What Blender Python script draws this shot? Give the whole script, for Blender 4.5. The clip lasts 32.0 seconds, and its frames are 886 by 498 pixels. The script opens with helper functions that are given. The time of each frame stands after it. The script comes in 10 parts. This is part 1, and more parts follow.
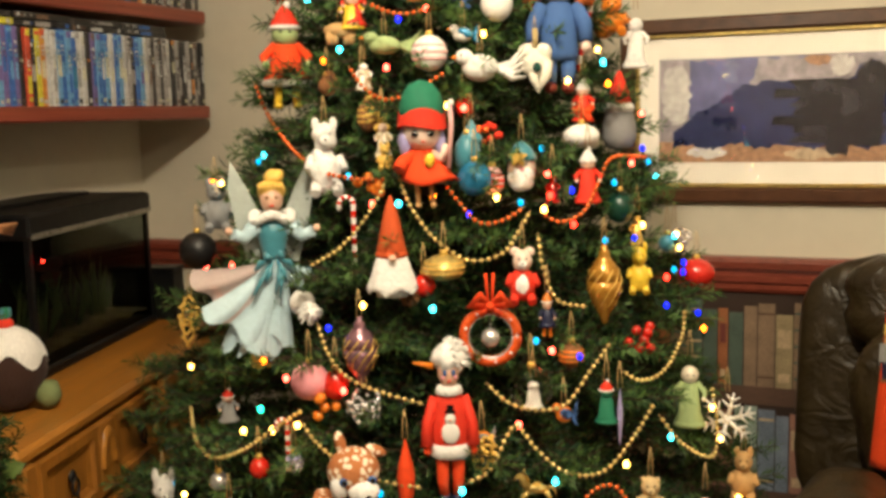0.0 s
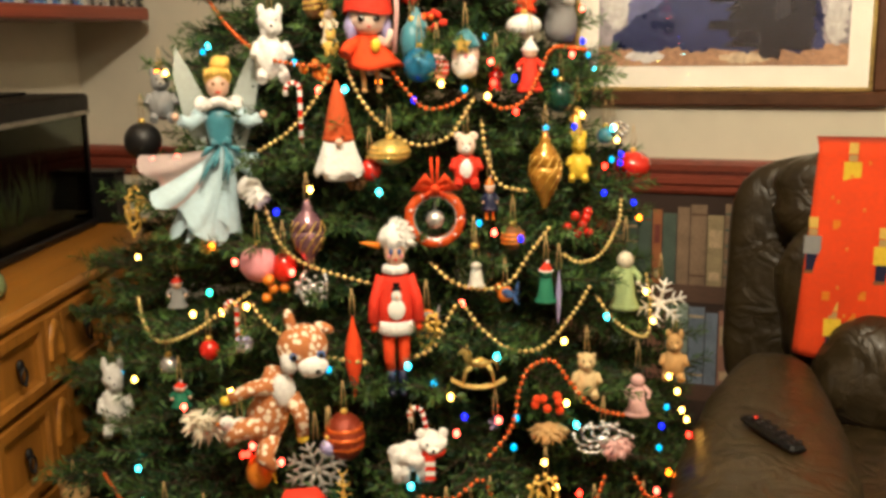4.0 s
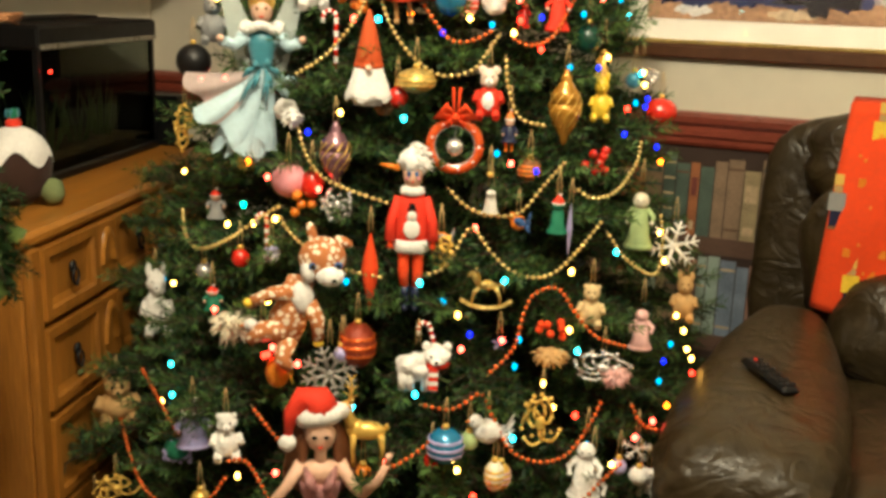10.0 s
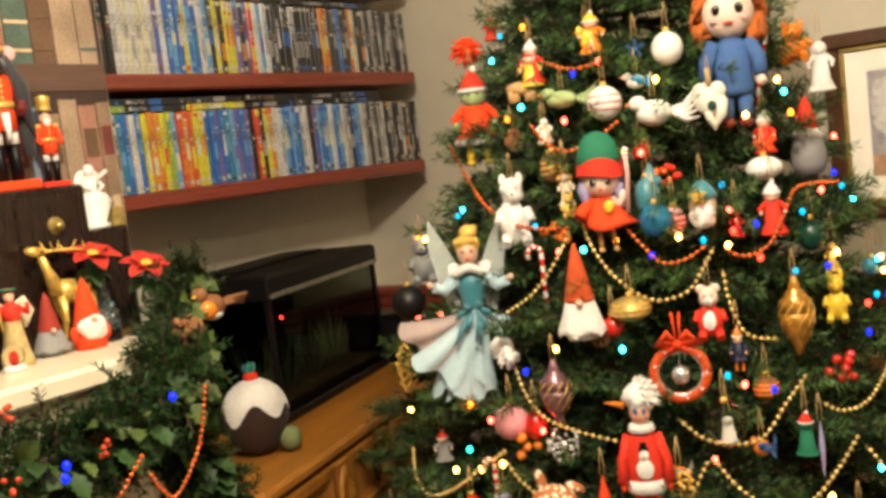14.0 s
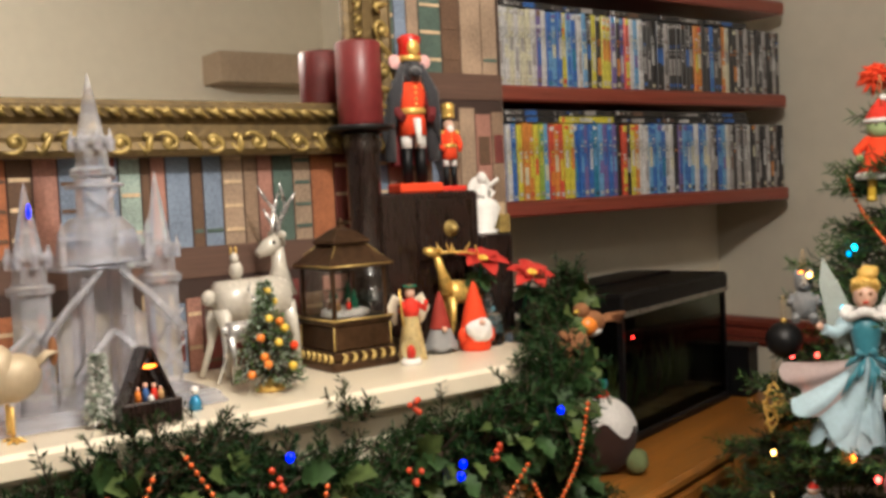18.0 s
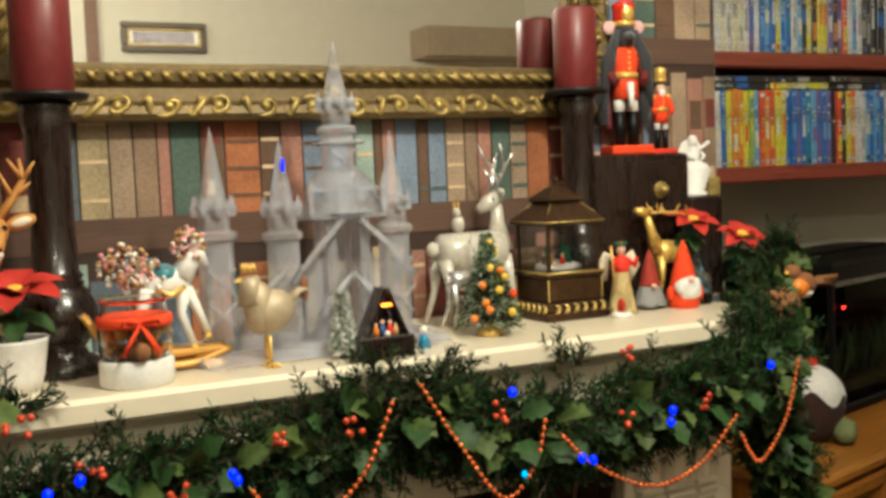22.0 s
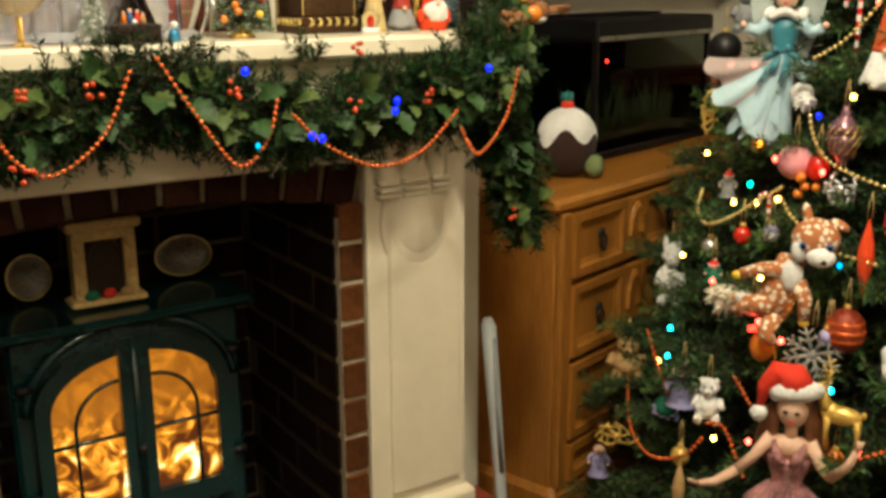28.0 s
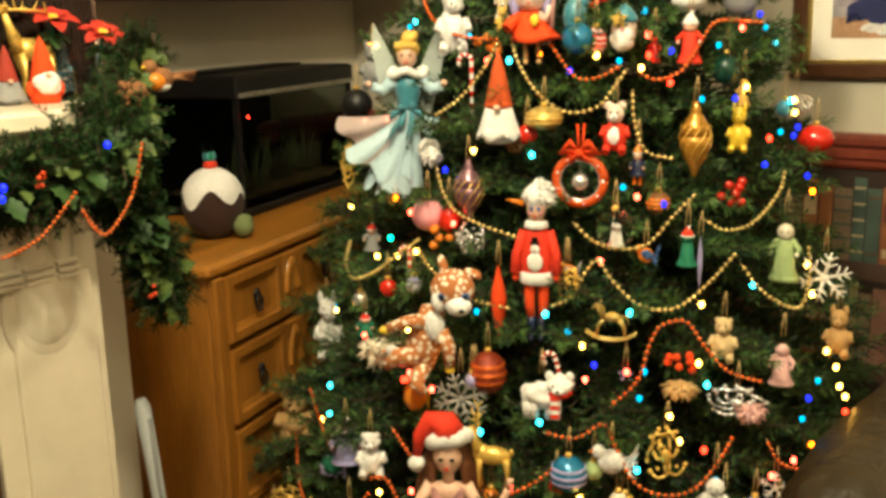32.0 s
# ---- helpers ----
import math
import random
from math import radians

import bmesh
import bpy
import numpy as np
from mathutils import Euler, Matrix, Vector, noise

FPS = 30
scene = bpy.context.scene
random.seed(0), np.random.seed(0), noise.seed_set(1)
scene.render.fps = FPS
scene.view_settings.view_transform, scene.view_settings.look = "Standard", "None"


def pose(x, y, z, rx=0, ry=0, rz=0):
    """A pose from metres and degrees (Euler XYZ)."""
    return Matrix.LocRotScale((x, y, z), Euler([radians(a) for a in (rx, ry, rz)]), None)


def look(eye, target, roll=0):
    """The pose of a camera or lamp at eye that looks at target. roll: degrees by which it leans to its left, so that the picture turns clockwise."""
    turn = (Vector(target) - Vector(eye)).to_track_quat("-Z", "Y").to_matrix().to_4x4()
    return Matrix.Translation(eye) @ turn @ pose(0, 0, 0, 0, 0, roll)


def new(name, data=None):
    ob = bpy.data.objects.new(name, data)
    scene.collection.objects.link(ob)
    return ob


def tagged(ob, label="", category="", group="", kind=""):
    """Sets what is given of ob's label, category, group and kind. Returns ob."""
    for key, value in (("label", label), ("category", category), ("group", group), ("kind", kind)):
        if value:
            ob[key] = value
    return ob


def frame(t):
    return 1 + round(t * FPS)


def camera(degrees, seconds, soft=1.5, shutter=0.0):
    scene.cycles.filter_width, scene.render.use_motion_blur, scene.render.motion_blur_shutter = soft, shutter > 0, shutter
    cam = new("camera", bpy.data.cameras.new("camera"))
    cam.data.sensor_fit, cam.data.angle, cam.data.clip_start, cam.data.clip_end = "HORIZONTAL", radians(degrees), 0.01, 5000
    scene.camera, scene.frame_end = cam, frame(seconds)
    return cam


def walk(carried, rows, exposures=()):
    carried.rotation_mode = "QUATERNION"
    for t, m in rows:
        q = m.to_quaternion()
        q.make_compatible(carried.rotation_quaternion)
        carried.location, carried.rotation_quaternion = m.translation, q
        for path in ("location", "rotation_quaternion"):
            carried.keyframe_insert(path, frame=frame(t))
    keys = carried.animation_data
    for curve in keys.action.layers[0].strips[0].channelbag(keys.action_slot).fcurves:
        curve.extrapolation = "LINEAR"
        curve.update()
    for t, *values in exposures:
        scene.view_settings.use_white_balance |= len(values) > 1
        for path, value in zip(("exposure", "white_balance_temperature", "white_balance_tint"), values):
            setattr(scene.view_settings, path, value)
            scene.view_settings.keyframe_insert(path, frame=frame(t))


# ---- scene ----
cam = camera(47.3, 32.0, soft=3.4)
PATH = [
    (0, (0.050, 0.025, 1.439), (-0.709, 1.856, 1.173), -1.4),
    (0.5, (0.057, 0.029, 1.423), (-0.629, 1.886, 1.137), -0.9),
    (1, (0.068, 0.021, 1.416), (-0.576, 1.892, 1.125), -0.3),
    (1.5, (0.076, 0.005, 1.423), (-0.510, 1.894, 1.123), -0.2),
    (2, (0.075, -0.018, 1.413), (-0.475, 1.879, 1.099), -0.3),
    (2.5, (0.080, -0.014, 1.409), (-0.464, 1.884, 1.087), -1.1),
    (3, (0.070, -0.020, 1.400), (-0.480, 1.872, 1.059), -1.1),
    (3.5, (0.055, -0.027, 1.388), (-0.527, 1.849, 1.015), -0.8),
    (4, (0.059, -0.033, 1.374), (-0.581, 1.818, 0.966), -0.8),
    (4.5, (0.075, -0.053, 1.366), (-0.601, 1.780, 0.939), -0.4),
    (6.5, (0.105, -0.092, 1.343), (-0.620, 1.714, 0.880), 0.9),
    (7, (0.106, -0.105, 1.330), (-0.621, 1.697, 0.858), 1.7),
    (7.5, (0.125, -0.112, 1.323), (-0.607, 1.688, 0.847), 2.6),
    (8, (0.140, -0.119, 1.324), (-0.589, 1.680, 0.841), 3.5),
    (8.5, (0.151, -0.117, 1.319), (-0.586, 1.677, 0.831), 3.7),
    (9, (0.165, -0.107, 1.321), (-0.578, 1.683, 0.828), 3.9),
    (9.5, (0.177, -0.105, 1.333), (-0.576, 1.680, 0.835), 4.0),
    (10, (0.188, -0.098, 1.344), (-0.577, 1.684, 0.850), 2.0),
    (10.5, (0.188, -0.096, 1.360), (-0.593, 1.684, 0.886), -0.5),
    (11, (0.181, -0.077, 1.374), (-0.616, 1.702, 0.924), -1.8),
    (11.5, (0.208, -0.051, 1.405), (-0.599, 1.734, 0.997), -4.1),
    (12, (0.216, -0.037, 1.430), (-0.601, 1.751, 1.067), -5.6),
    (12.5, (0.220, -0.014, 1.450), (-0.624, 1.770, 1.125), -6.5),
    (13, (0.221, -0.011, 1.464), (-0.740, 1.722, 1.188), -7.1),
    (13.5, (0.199, -0.018, 1.476), (-0.883, 1.649, 1.253), -7.2),
    (14, (0.181, -0.010, 1.485), (-0.996, 1.596, 1.301), -7.0),
    (14.5, (0.164, -0.020, 1.495), (-1.072, 1.543, 1.330), -6.6),
    (16.5, (0.111, -0.059, 1.506), (-1.329, 1.323, 1.391), -4.1),
    (17, (0.091, -0.068, 1.506), (-1.401, 1.259, 1.392), -3.5),
    (17.5, (0.079, -0.081, 1.510), (-1.469, 1.180, 1.398), -3.1),
    (18, (0.064, -0.090, 1.507), (-1.536, 1.106, 1.399), -2.7),
    (18.5, (0.048, -0.088, 1.505), (-1.579, 1.072, 1.398), -2.4),
    (19, (0.031, -0.101, 1.502), (-1.616, 1.028, 1.397), -2.1),
    (19.5, (0.018, -0.114, 1.490), (-1.668, 0.957, 1.387), -2.2),
    (20, (0.025, -0.125, 1.476), (-1.730, 0.829, 1.367), -2.4),
    (20.5, (0.020, -0.138, 1.472), (-1.763, 0.762, 1.365), -2.5),
    (21, (0.034, -0.169, 1.480), (-1.758, 0.710, 1.361), -2.4),
    (21.5, (0.060, -0.186, 1.476), (-1.733, 0.690, 1.346), -2.3),
    (22, (0.122, -0.170, 1.481), (-1.673, 0.700, 1.343), -2.3),
    (22.5, (0.198, -0.150, 1.463), (-1.607, 0.701, 1.334), -2.3),
    (23, (0.260, -0.152, 1.446), (-1.569, 0.646, 1.308), -1.9),
    (23.5, (0.321, -0.163, 1.434), (-1.523, 0.600, 1.290), -1.1),
    (24, (0.355, -0.165, 1.410), (-1.496, 0.576, 1.251), -0.4),
    (24.5, (0.364, -0.168, 1.390), (-1.487, 0.567, 1.198), -0.4),
    (26.5, (0.378, -0.128, 1.330), (-1.414, 0.682, 0.962), -0.2),
    (27, (0.371, -0.124, 1.325), (-1.361, 0.780, 0.898), -0.2),
    (27.5, (0.374, -0.120, 1.324), (-1.300, 0.867, 0.850), -0.1),
    (28, (0.395, -0.122, 1.324), (-1.215, 0.952, 0.819), -0.3),
    (28.5, (0.413, -0.124, 1.326), (-1.157, 1.001, 0.802), -0.4),
    (29, (0.432, -0.122, 1.330), (-1.091, 1.058, 0.793), -0.5),
    (29.5, (0.468, -0.110, 1.329), (-0.972, 1.165, 0.783), -0.4),
    (30, (0.473, -0.107, 1.333), (-0.874, 1.267, 0.783), 0.1),
    (30.5, (0.475, -0.105, 1.343), (-0.806, 1.332, 0.801), 0.2),
    (31, (0.465, -0.084, 1.353), (-0.779, 1.392, 0.828), -0.3),
    (31.5, (0.435, -0.064, 1.364), (-0.780, 1.447, 0.873), -0.9),
    (32, (0.411, -0.045, 1.376), (-0.785, 1.494, 0.927), -1.4),
]
EXPOSURES = [(0, -0.08, 6400, 5), (2, -0.02, 6400, 10), (4, 0.08, 6400, 6), (7, 0.12, 6280, -1), (10, 0.13, 6280, -1), (12, 0.10, 6300, 4), (14, 0.00, 6300, 7), (18, -0.42, 5450, 11), (20, -0.48, 5450, 9), (22, -0.46, 5560, -1), (23, -0.38, 5650, -4), (25, -0.22, 5900, -1), (27, -0.24, 5900, -2), (29, -0.06, 6150, -2), (32, 0.10, 6650, -6)]
walk(cam, [(t, look(eye, target, roll)) for t, eye, target, roll in PATH], EXPOSURES)

# ---- world and lamps ----
world = bpy.data.worlds.new("dim_evening")
scene.world = world
world.use_nodes = True
world.node_tree.nodes["Background"].inputs[0].default_value = (0.02, 0.025, 0.04, 1)
world.node_tree.nodes["Background"].inputs[1].default_value = 0.2


def lamp(name, place, watts, colour, radius):
    data = bpy.data.lights.new(name, "POINT")
    data.energy, data.color, data.shadow_soft_size = watts, colour, radius
    ob = new(name, data)
    ob.location = place
    return tagged(ob, kind="structure")


ROOM_LAMP = (-0.22, 0.50, 2.42)
lamp("ceiling_bulb_light", ROOM_LAMP, 122.0, (1.0, 0.83, 0.62), 0.07)
# added fill without a visible source, lifts the east wall in the mirror
lamp("second_bulb_light", (1.05, -0.20, 2.50), 34.0, (1.0, 0.83, 0.62), 0.07)
lamp("stove_glow", (-1.38, 0.35, 0.62), 0.5, (1.0, 0.45, 0.10), 0.06)


# ---- materials ----
MATS = {}


def material(name, colour, rough=0.6, metal=0.0, vary=0.12, scale=18.0, bump=0.15, grain=None, spec=0.5, glow=None, sheen=0.0, through_light=0.0, coat=0.0, random_tint=0.0, crease=0.0):
    """A procedural surface: base colour varied at two scales, fine relief, gloss. grain: stretch (x, y, z) for wood."""
    if name in MATS:
        return MATS[name]
    m = bpy.data.materials.new(name)
    m.use_nodes = True
    t = m.node_tree
    n, l = t.nodes, t.links
    b = n["Principled BSDF"]
    co = n.new("ShaderNodeTexCoord")
    src = co.outputs["Object"]
    if grain:
        mp = n.new("ShaderNodeMapping")
        mp.inputs["Scale"].default_value = grain
        l.new(src, mp.inputs["Vector"])
        src = mp.outputs["Vector"]
    big, fine = n.new("ShaderNodeTexNoise"), n.new("ShaderNodeTexNoise")
    big.inputs["Scale"].default_value, big.inputs["Detail"].default_value = scale * 0.25, 3
    fine.inputs["Scale"].default_value, fine.inputs["Detail"].default_value = scale * 3, 5
    for t2 in (big, fine):
        l.new(src, t2.inputs["Vector"])
    add = n.new("ShaderNodeMath")
    add.operation = "MULTIPLY_ADD"
    add.inputs[1].default_value = 0.5
    l.new(big.outputs["Fac"], add.inputs[0])
    half = n.new("ShaderNodeMath")
    half.operation = "MULTIPLY"
    half.inputs[1].default_value = 0.5
    l.new(fine.outputs["Fac"], half.inputs[0])
    l.new(half.outputs[0], add.inputs[2])
    ramp = n.new("ShaderNodeValToRGB")
    c = colour
    ramp.color_ramp.elements[0].position, ramp.color_ramp.elements[1].position = 0.3, 0.7
    ramp.color_ramp.elements[0].color = (*[v * (1 - 2 * vary) for v in c], 1)
    ramp.color_ramp.elements[1].color = (*[min(1, v * (1 + 1.2 * vary)) for v in c], 1)
    l.new(add.outputs[0], ramp.inputs["Fac"])
    out = ramp.outputs["Color"]
    if random_tint:
        info, hsv = n.new("ShaderNodeObjectInfo"), n.new("ShaderNodeHueSaturation")
        mr = n.new("ShaderNodeMapRange")
        mr.inputs["To Min"].default_value, mr.inputs["To Max"].default_value = 1 - random_tint, 1 + random_tint
        l.new(info.outputs["Random"], mr.inputs["Value"])
        l.new(mr.outputs[0], hsv.inputs["Value"])
        l.new(out, hsv.inputs["Color"])
        out = hsv.outputs["Color"]
    l.new(out, b.inputs["Base Color"])
    rr = n.new("ShaderNodeMapRange")
    rr.inputs["To Min"].default_value, rr.inputs["To Max"].default_value = max(0.02, rough - 0.12), min(1, rough + 0.12)
    l.new(fine.outputs["Fac"], rr.inputs["Value"])
    l.new(rr.outputs[0], b.inputs["Roughness"])
    b.inputs["Metallic"].default_value = metal
    b.inputs["Specular IOR Level"].default_value = spec
    b.inputs["Coat Weight"].default_value = coat
    b.inputs["Coat Roughness"].default_value = 0.12
    b.inputs["Sheen Weight"].default_value = sheen
    if through_light:
        b.inputs["Transmission Weight"].default_value = through_light
        b.inputs["IOR"].default_value = 1.3
    if glow:
        b.inputs["Emission Color"].default_value = (*glow[0], 1)
        b.inputs["Emission Strength"].default_value = glow[1]
    if bump:
        bp = n.new("ShaderNodeBump")
        bp.inputs["Strength"].default_value, bp.inputs["Distance"].default_value = bump, 0.004
        l.new(fine.outputs["Fac"], bp.inputs["Height"])
        l.new(bp.outputs["Normal"], b.inputs["Normal"])
        if crease:
            # soft folds and puckers, with sharp valleys
            fold, gap, away = n.new("ShaderNodeTexNoise"), n.new("ShaderNodeMath"), n.new("ShaderNodeMath")
            fold.inputs["Scale"].default_value, fold.inputs["Detail"].default_value, fold.inputs["Distortion"].default_value = 11, 2.5, 1.2
            gap.operation, away.operation = "SUBTRACT", "ABSOLUTE"
            gap.inputs[1].default_value = 0.5
            l.new(co.outputs["Object"], fold.inputs["Vector"])
            l.new(fold.outputs["Fac"], gap.inputs[0])
            l.new(gap.outputs[0], away.inputs[0])
            fp = n.new("ShaderNodeBump")
            fp.inputs["Strength"].default_value, fp.inputs["Distance"].default_value = crease, 0.05
            l.new(away.outputs[0], fp.inputs["Height"])
            l.new(fp.outputs["Normal"], bp.inputs["Normal"])
    MATS[name] = m
    return m


def plain(name, colour, rough=0.5, metal=0.0, **more):
    return material(name, colour, rough, metal, **{"vary": 0.08, "scale": 40, "bump": 0.1, **more})


CREAM = material("cream_wall_paint", (0.72, 0.665, 0.535), 0.75, vary=0.03, scale=6, bump=0.2)
IVORY = material("ivory_painted_wood", (0.76, 0.68, 0.52), 0.35, vary=0.05, scale=8, bump=0.08, coat=0.3)
MAHOGANY = material("red_mahogany_wood", (0.25, 0.052, 0.030), 0.32, vary=0.25, scale=12, grain=(1, 0.12, 4), coat=0.3)
PINE = material("waxed_pine", (0.36, 0.142, 0.020), 0.42, vary=0.22, scale=10, grain=(6, 6, 0.5), coat=0.08)
PINE_TOP = material("waxed_pine_top", (0.43, 0.175, 0.026), 0.34, vary=0.25, scale=10, grain=(6, 0.5, 6), coat=0.25)
# brick and mortar inside the opening: the recess shade is in these colours
SHADED_BRICK = material("recess_shaded_brick", (0.012, 0.0055, 0.0035), 0.9, vary=0.3, scale=25, bump=0.7, random_tint=0.35, spec=0.08)
SHADED_MORTAR = material("recess_shaded_mortar", (0.075, 0.057, 0.035), 0.95, vary=0.2, scale=40, bump=0.8, spec=0.15)
# arch mortar, darkened for the shade under the mantel and garland
ARCH_SHADED_MORTAR = material("arch_shaded_mortar", (0.21, 0.155, 0.095), 0.95, vary=0.25, scale=40, bump=0.8)
BRICK = material("dark_red_brick", (0.125, 0.042, 0.011), 0.85, vary=0.3, scale=25, bump=0.7, random_tint=0.35, spec=0.15)
MORTAR = material("grey_mortar", (0.42, 0.35, 0.25), 0.95, vary=0.2, scale=40, bump=0.8)
SOOT = material("sooty_firebrick", (0.05, 0.035, 0.028), 0.9, vary=0.3, scale=20, bump=0.5, spec=0.15)
GREEN_ENAMEL = material("dark_green_enamel", (0.006, 0.032, 0.034), 0.2, vary=0.15, scale=12, bump=0.05, coat=0.6)
# arch brick with the garland's shade put into its colour
LINTEL_BRICK = material("arch_shaded_brick", (0.032, 0.011, 0.007), 0.88, vary=0.3, scale=25, bump=0.7, random_tint=0.35, spec=0.08)
# for walls out of view, kept dark so they bounce less light
PLAIN_DARK = material("unseen_wall_brown", (0.20, 0.14, 0.09), 0.8, vary=0.06, scale=6, bump=0.2)
IRON = material("black_iron", (0.015, 0.014, 0.014), 0.45, metal=0.4, vary=0.2, bump=0.2)
BLACK = material("black_plastic", (0.005, 0.005, 0.0055), 0.42, vary=0.2, bump=0.1, spec=0.25)
LEATHER = material("dark_brown_leather", (0.036, 0.024, 0.009), 0.42, vary=0.35, scale=7, bump=1.4, coat=0.04, spec=0.45, crease=0.32)
GILT = material("antique_gilt", (0.58, 0.42, 0.13), 0.34, metal=0.5, vary=0.3, scale=30, bump=0.3)
DARK_GILT = material("dark_patinated_gilt", (0.15, 0.10, 0.035), 0.5, metal=0.4, vary=0.3, scale=30, bump=0.3)
FRAME_GILT = material("rubbed_frame_gilt", (0.40, 0.29, 0.085), 0.40, metal=0.5, vary=0.35, scale=30, bump=0.35)
GOLD = material("shiny_gold", (0.80, 0.52, 0.12), 0.30, metal=0.4, vary=0.12, bump=0.1)
SILVER = material("silver_metal", (0.72, 0.71, 0.70), 0.25, metal=0.7, vary=0.1, bump=0.1)
DARK_WOOD = material("dark_turned_wood", (0.016, 0.008, 0.006), 0.28, vary=0.3, scale=15, grain=(4, 4, 0.6), coat=0.4)
RED_WAX = material("dark_red_wax", (0.16, 0.02, 0.02), 0.42, vary=0.15, bump=0.05)
WHITE = plain("white_paint", (0.80, 0.78, 0.74), 0.5)
FUR = material("white_fur", (0.82, 0.80, 0.77), 0.95, vary=0.15, scale=60, bump=0.6, sheen=0.4)
RED = plain("red_felt", (0.70, 0.032, 0.010), 0.8)
RED_GLOSS = plain("red_gloss", (0.60, 0.022, 0.012), 0.18, coat=0.5)
ORANGE_RED = plain("orange_red_cloth", (0.78, 0.058, 0.004), 0.85)
ORANGE = plain("orange_gloss", (0.75, 0.22, 0.02), 0.3)
YELLOW = plain("yellow_gloss", (0.80, 0.55, 0.05), 0.3)
PINK = plain("pink_glitter", (0.80, 0.32, 0.36), 0.7)
PALE_PINK = plain("pale_pink_cloth", (0.72, 0.42, 0.40), 0.75)
PALE_SKIN = plain("pale_doll_vinyl", (0.78, 0.60, 0.50), 0.5)
SKIN = plain("doll_vinyl", (0.72, 0.45, 0.32), 0.45)
BLUE = plain("blue_gloss", (0.03, 0.22, 0.42), 0.18, metal=0.3, coat=0.4)
TEAL = plain("teal_satin", (0.05, 0.22, 0.28), 0.4, sheen=0.3)
TULLE = plain("pale_blue_tulle", (0.50, 0.68, 0.76), 0.55, sheen=0.4)
TULLE.node_tree.nodes["Principled BSDF"].inputs["Alpha"].default_value = 0.84
GAUZE = plain("white_wing_gauze", (0.70, 0.78, 0.74), 0.4, sheen=0.3)
GAUZE.node_tree.nodes["Principled BSDF"].inputs["Alpha"].default_value = 0.42
ROSE_TULLE = plain("pale_rose_tulle", (0.66, 0.52, 0.50), 0.7, sheen=0.4)
ROSE_TULLE.node_tree.nodes["Principled BSDF"].inputs["Alpha"].default_value = 0.6
NAVY = plain("navy_paint", (0.012, 0.016, 0.05), 0.4)
DENIM = plain("blue_cloth", (0.05, 0.12, 0.32), 0.85)
GREEN = plain("green_felt", (0.012, 0.16, 0.085), 0.8)
LIME = plain("sage_green_cloth", (0.35, 0.45, 0.20), 0.8)
PURPLE = plain("mauve_glass", (0.26, 0.13, 0.16), 0.2, metal=0.5, coat=0.4)
LILAC = plain("lilac_gloss", (0.38, 0.34, 0.60), 0.3)
GREY = plain("grey_felt", (0.26, 0.26, 0.26), 0.9)
BROWN = plain("brown_cloth", (0.24, 0.10, 0.035), 0.85)
TAN = plain("tan_cloth", (0.50, 0.30, 0.12), 0.85)
BLOND = plain("blond_hair", (0.75, 0.48, 0.10), 0.6)
AUBURN = material("auburn_hair", (0.16, 0.055, 0.02), 0.5, vary=0.3, grain=(30, 30, 1))
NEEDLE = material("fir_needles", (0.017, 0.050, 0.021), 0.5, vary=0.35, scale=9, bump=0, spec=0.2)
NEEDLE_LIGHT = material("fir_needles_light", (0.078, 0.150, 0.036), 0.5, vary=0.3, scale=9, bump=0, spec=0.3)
LEAF = material("holly_leaf", (0.036, 0.078, 0.021), 0.55, vary=0.3, scale=30, bump=0.1, spec=0.25)
BARK = material("dark_bark", (0.05, 0.028, 0.014), 0.9, vary=0.3, scale=30, bump=0.7)
GOLD_BEAD = plain("gold_bead", (0.86, 0.66, 0.25), 0.22, metal=0.6)
RED_BEAD = plain("copper_red_bead", (0.80, 0.155, 0.030), 0.25, metal=0.5)
FLOOR_WOOD = material("dark_floor_boards", (0.07, 0.035, 0.016), 0.45, vary=0.25, scale=8, grain=(1, 8, 8))


def clear(name, colour, rough, ior=1.3):
    m = bpy.data.materials.new(name)
    m.use_nodes = True
    b = m.node_tree.nodes["Principled BSDF"]
    b.inputs["Base Color"].default_value = (*colour, 1)
    b.inputs["Roughness"].default_value, b.inputs["IOR"].default_value = rough, ior
    b.inputs["Transmission Weight"].default_value = 1.0
    return m


GLASS = clear("clear_glass", (0.95, 0.96, 0.95), 0.03, 1.25)
PANE = clear("picture_glass", (1.0, 1.0, 1.0), 0.02, 1.45)
SMOKED = clear("smoked_tank_glass", (0.40, 0.43, 0.40), 0.03, 1.05)


def mirror_glass():
    m = bpy.data.materials.new("silvered_mirror")
    m.use_nodes = True
    b = m.node_tree.nodes["Principled BSDF"]
    b.inputs["Base Color"].default_value = (0.92, 0.93, 0.91, 1)
    b.inputs["Metallic"].default_value, b.inputs["Roughness"].default_value = 1.0, 0.015
    return m


MIRROR = mirror_glass()


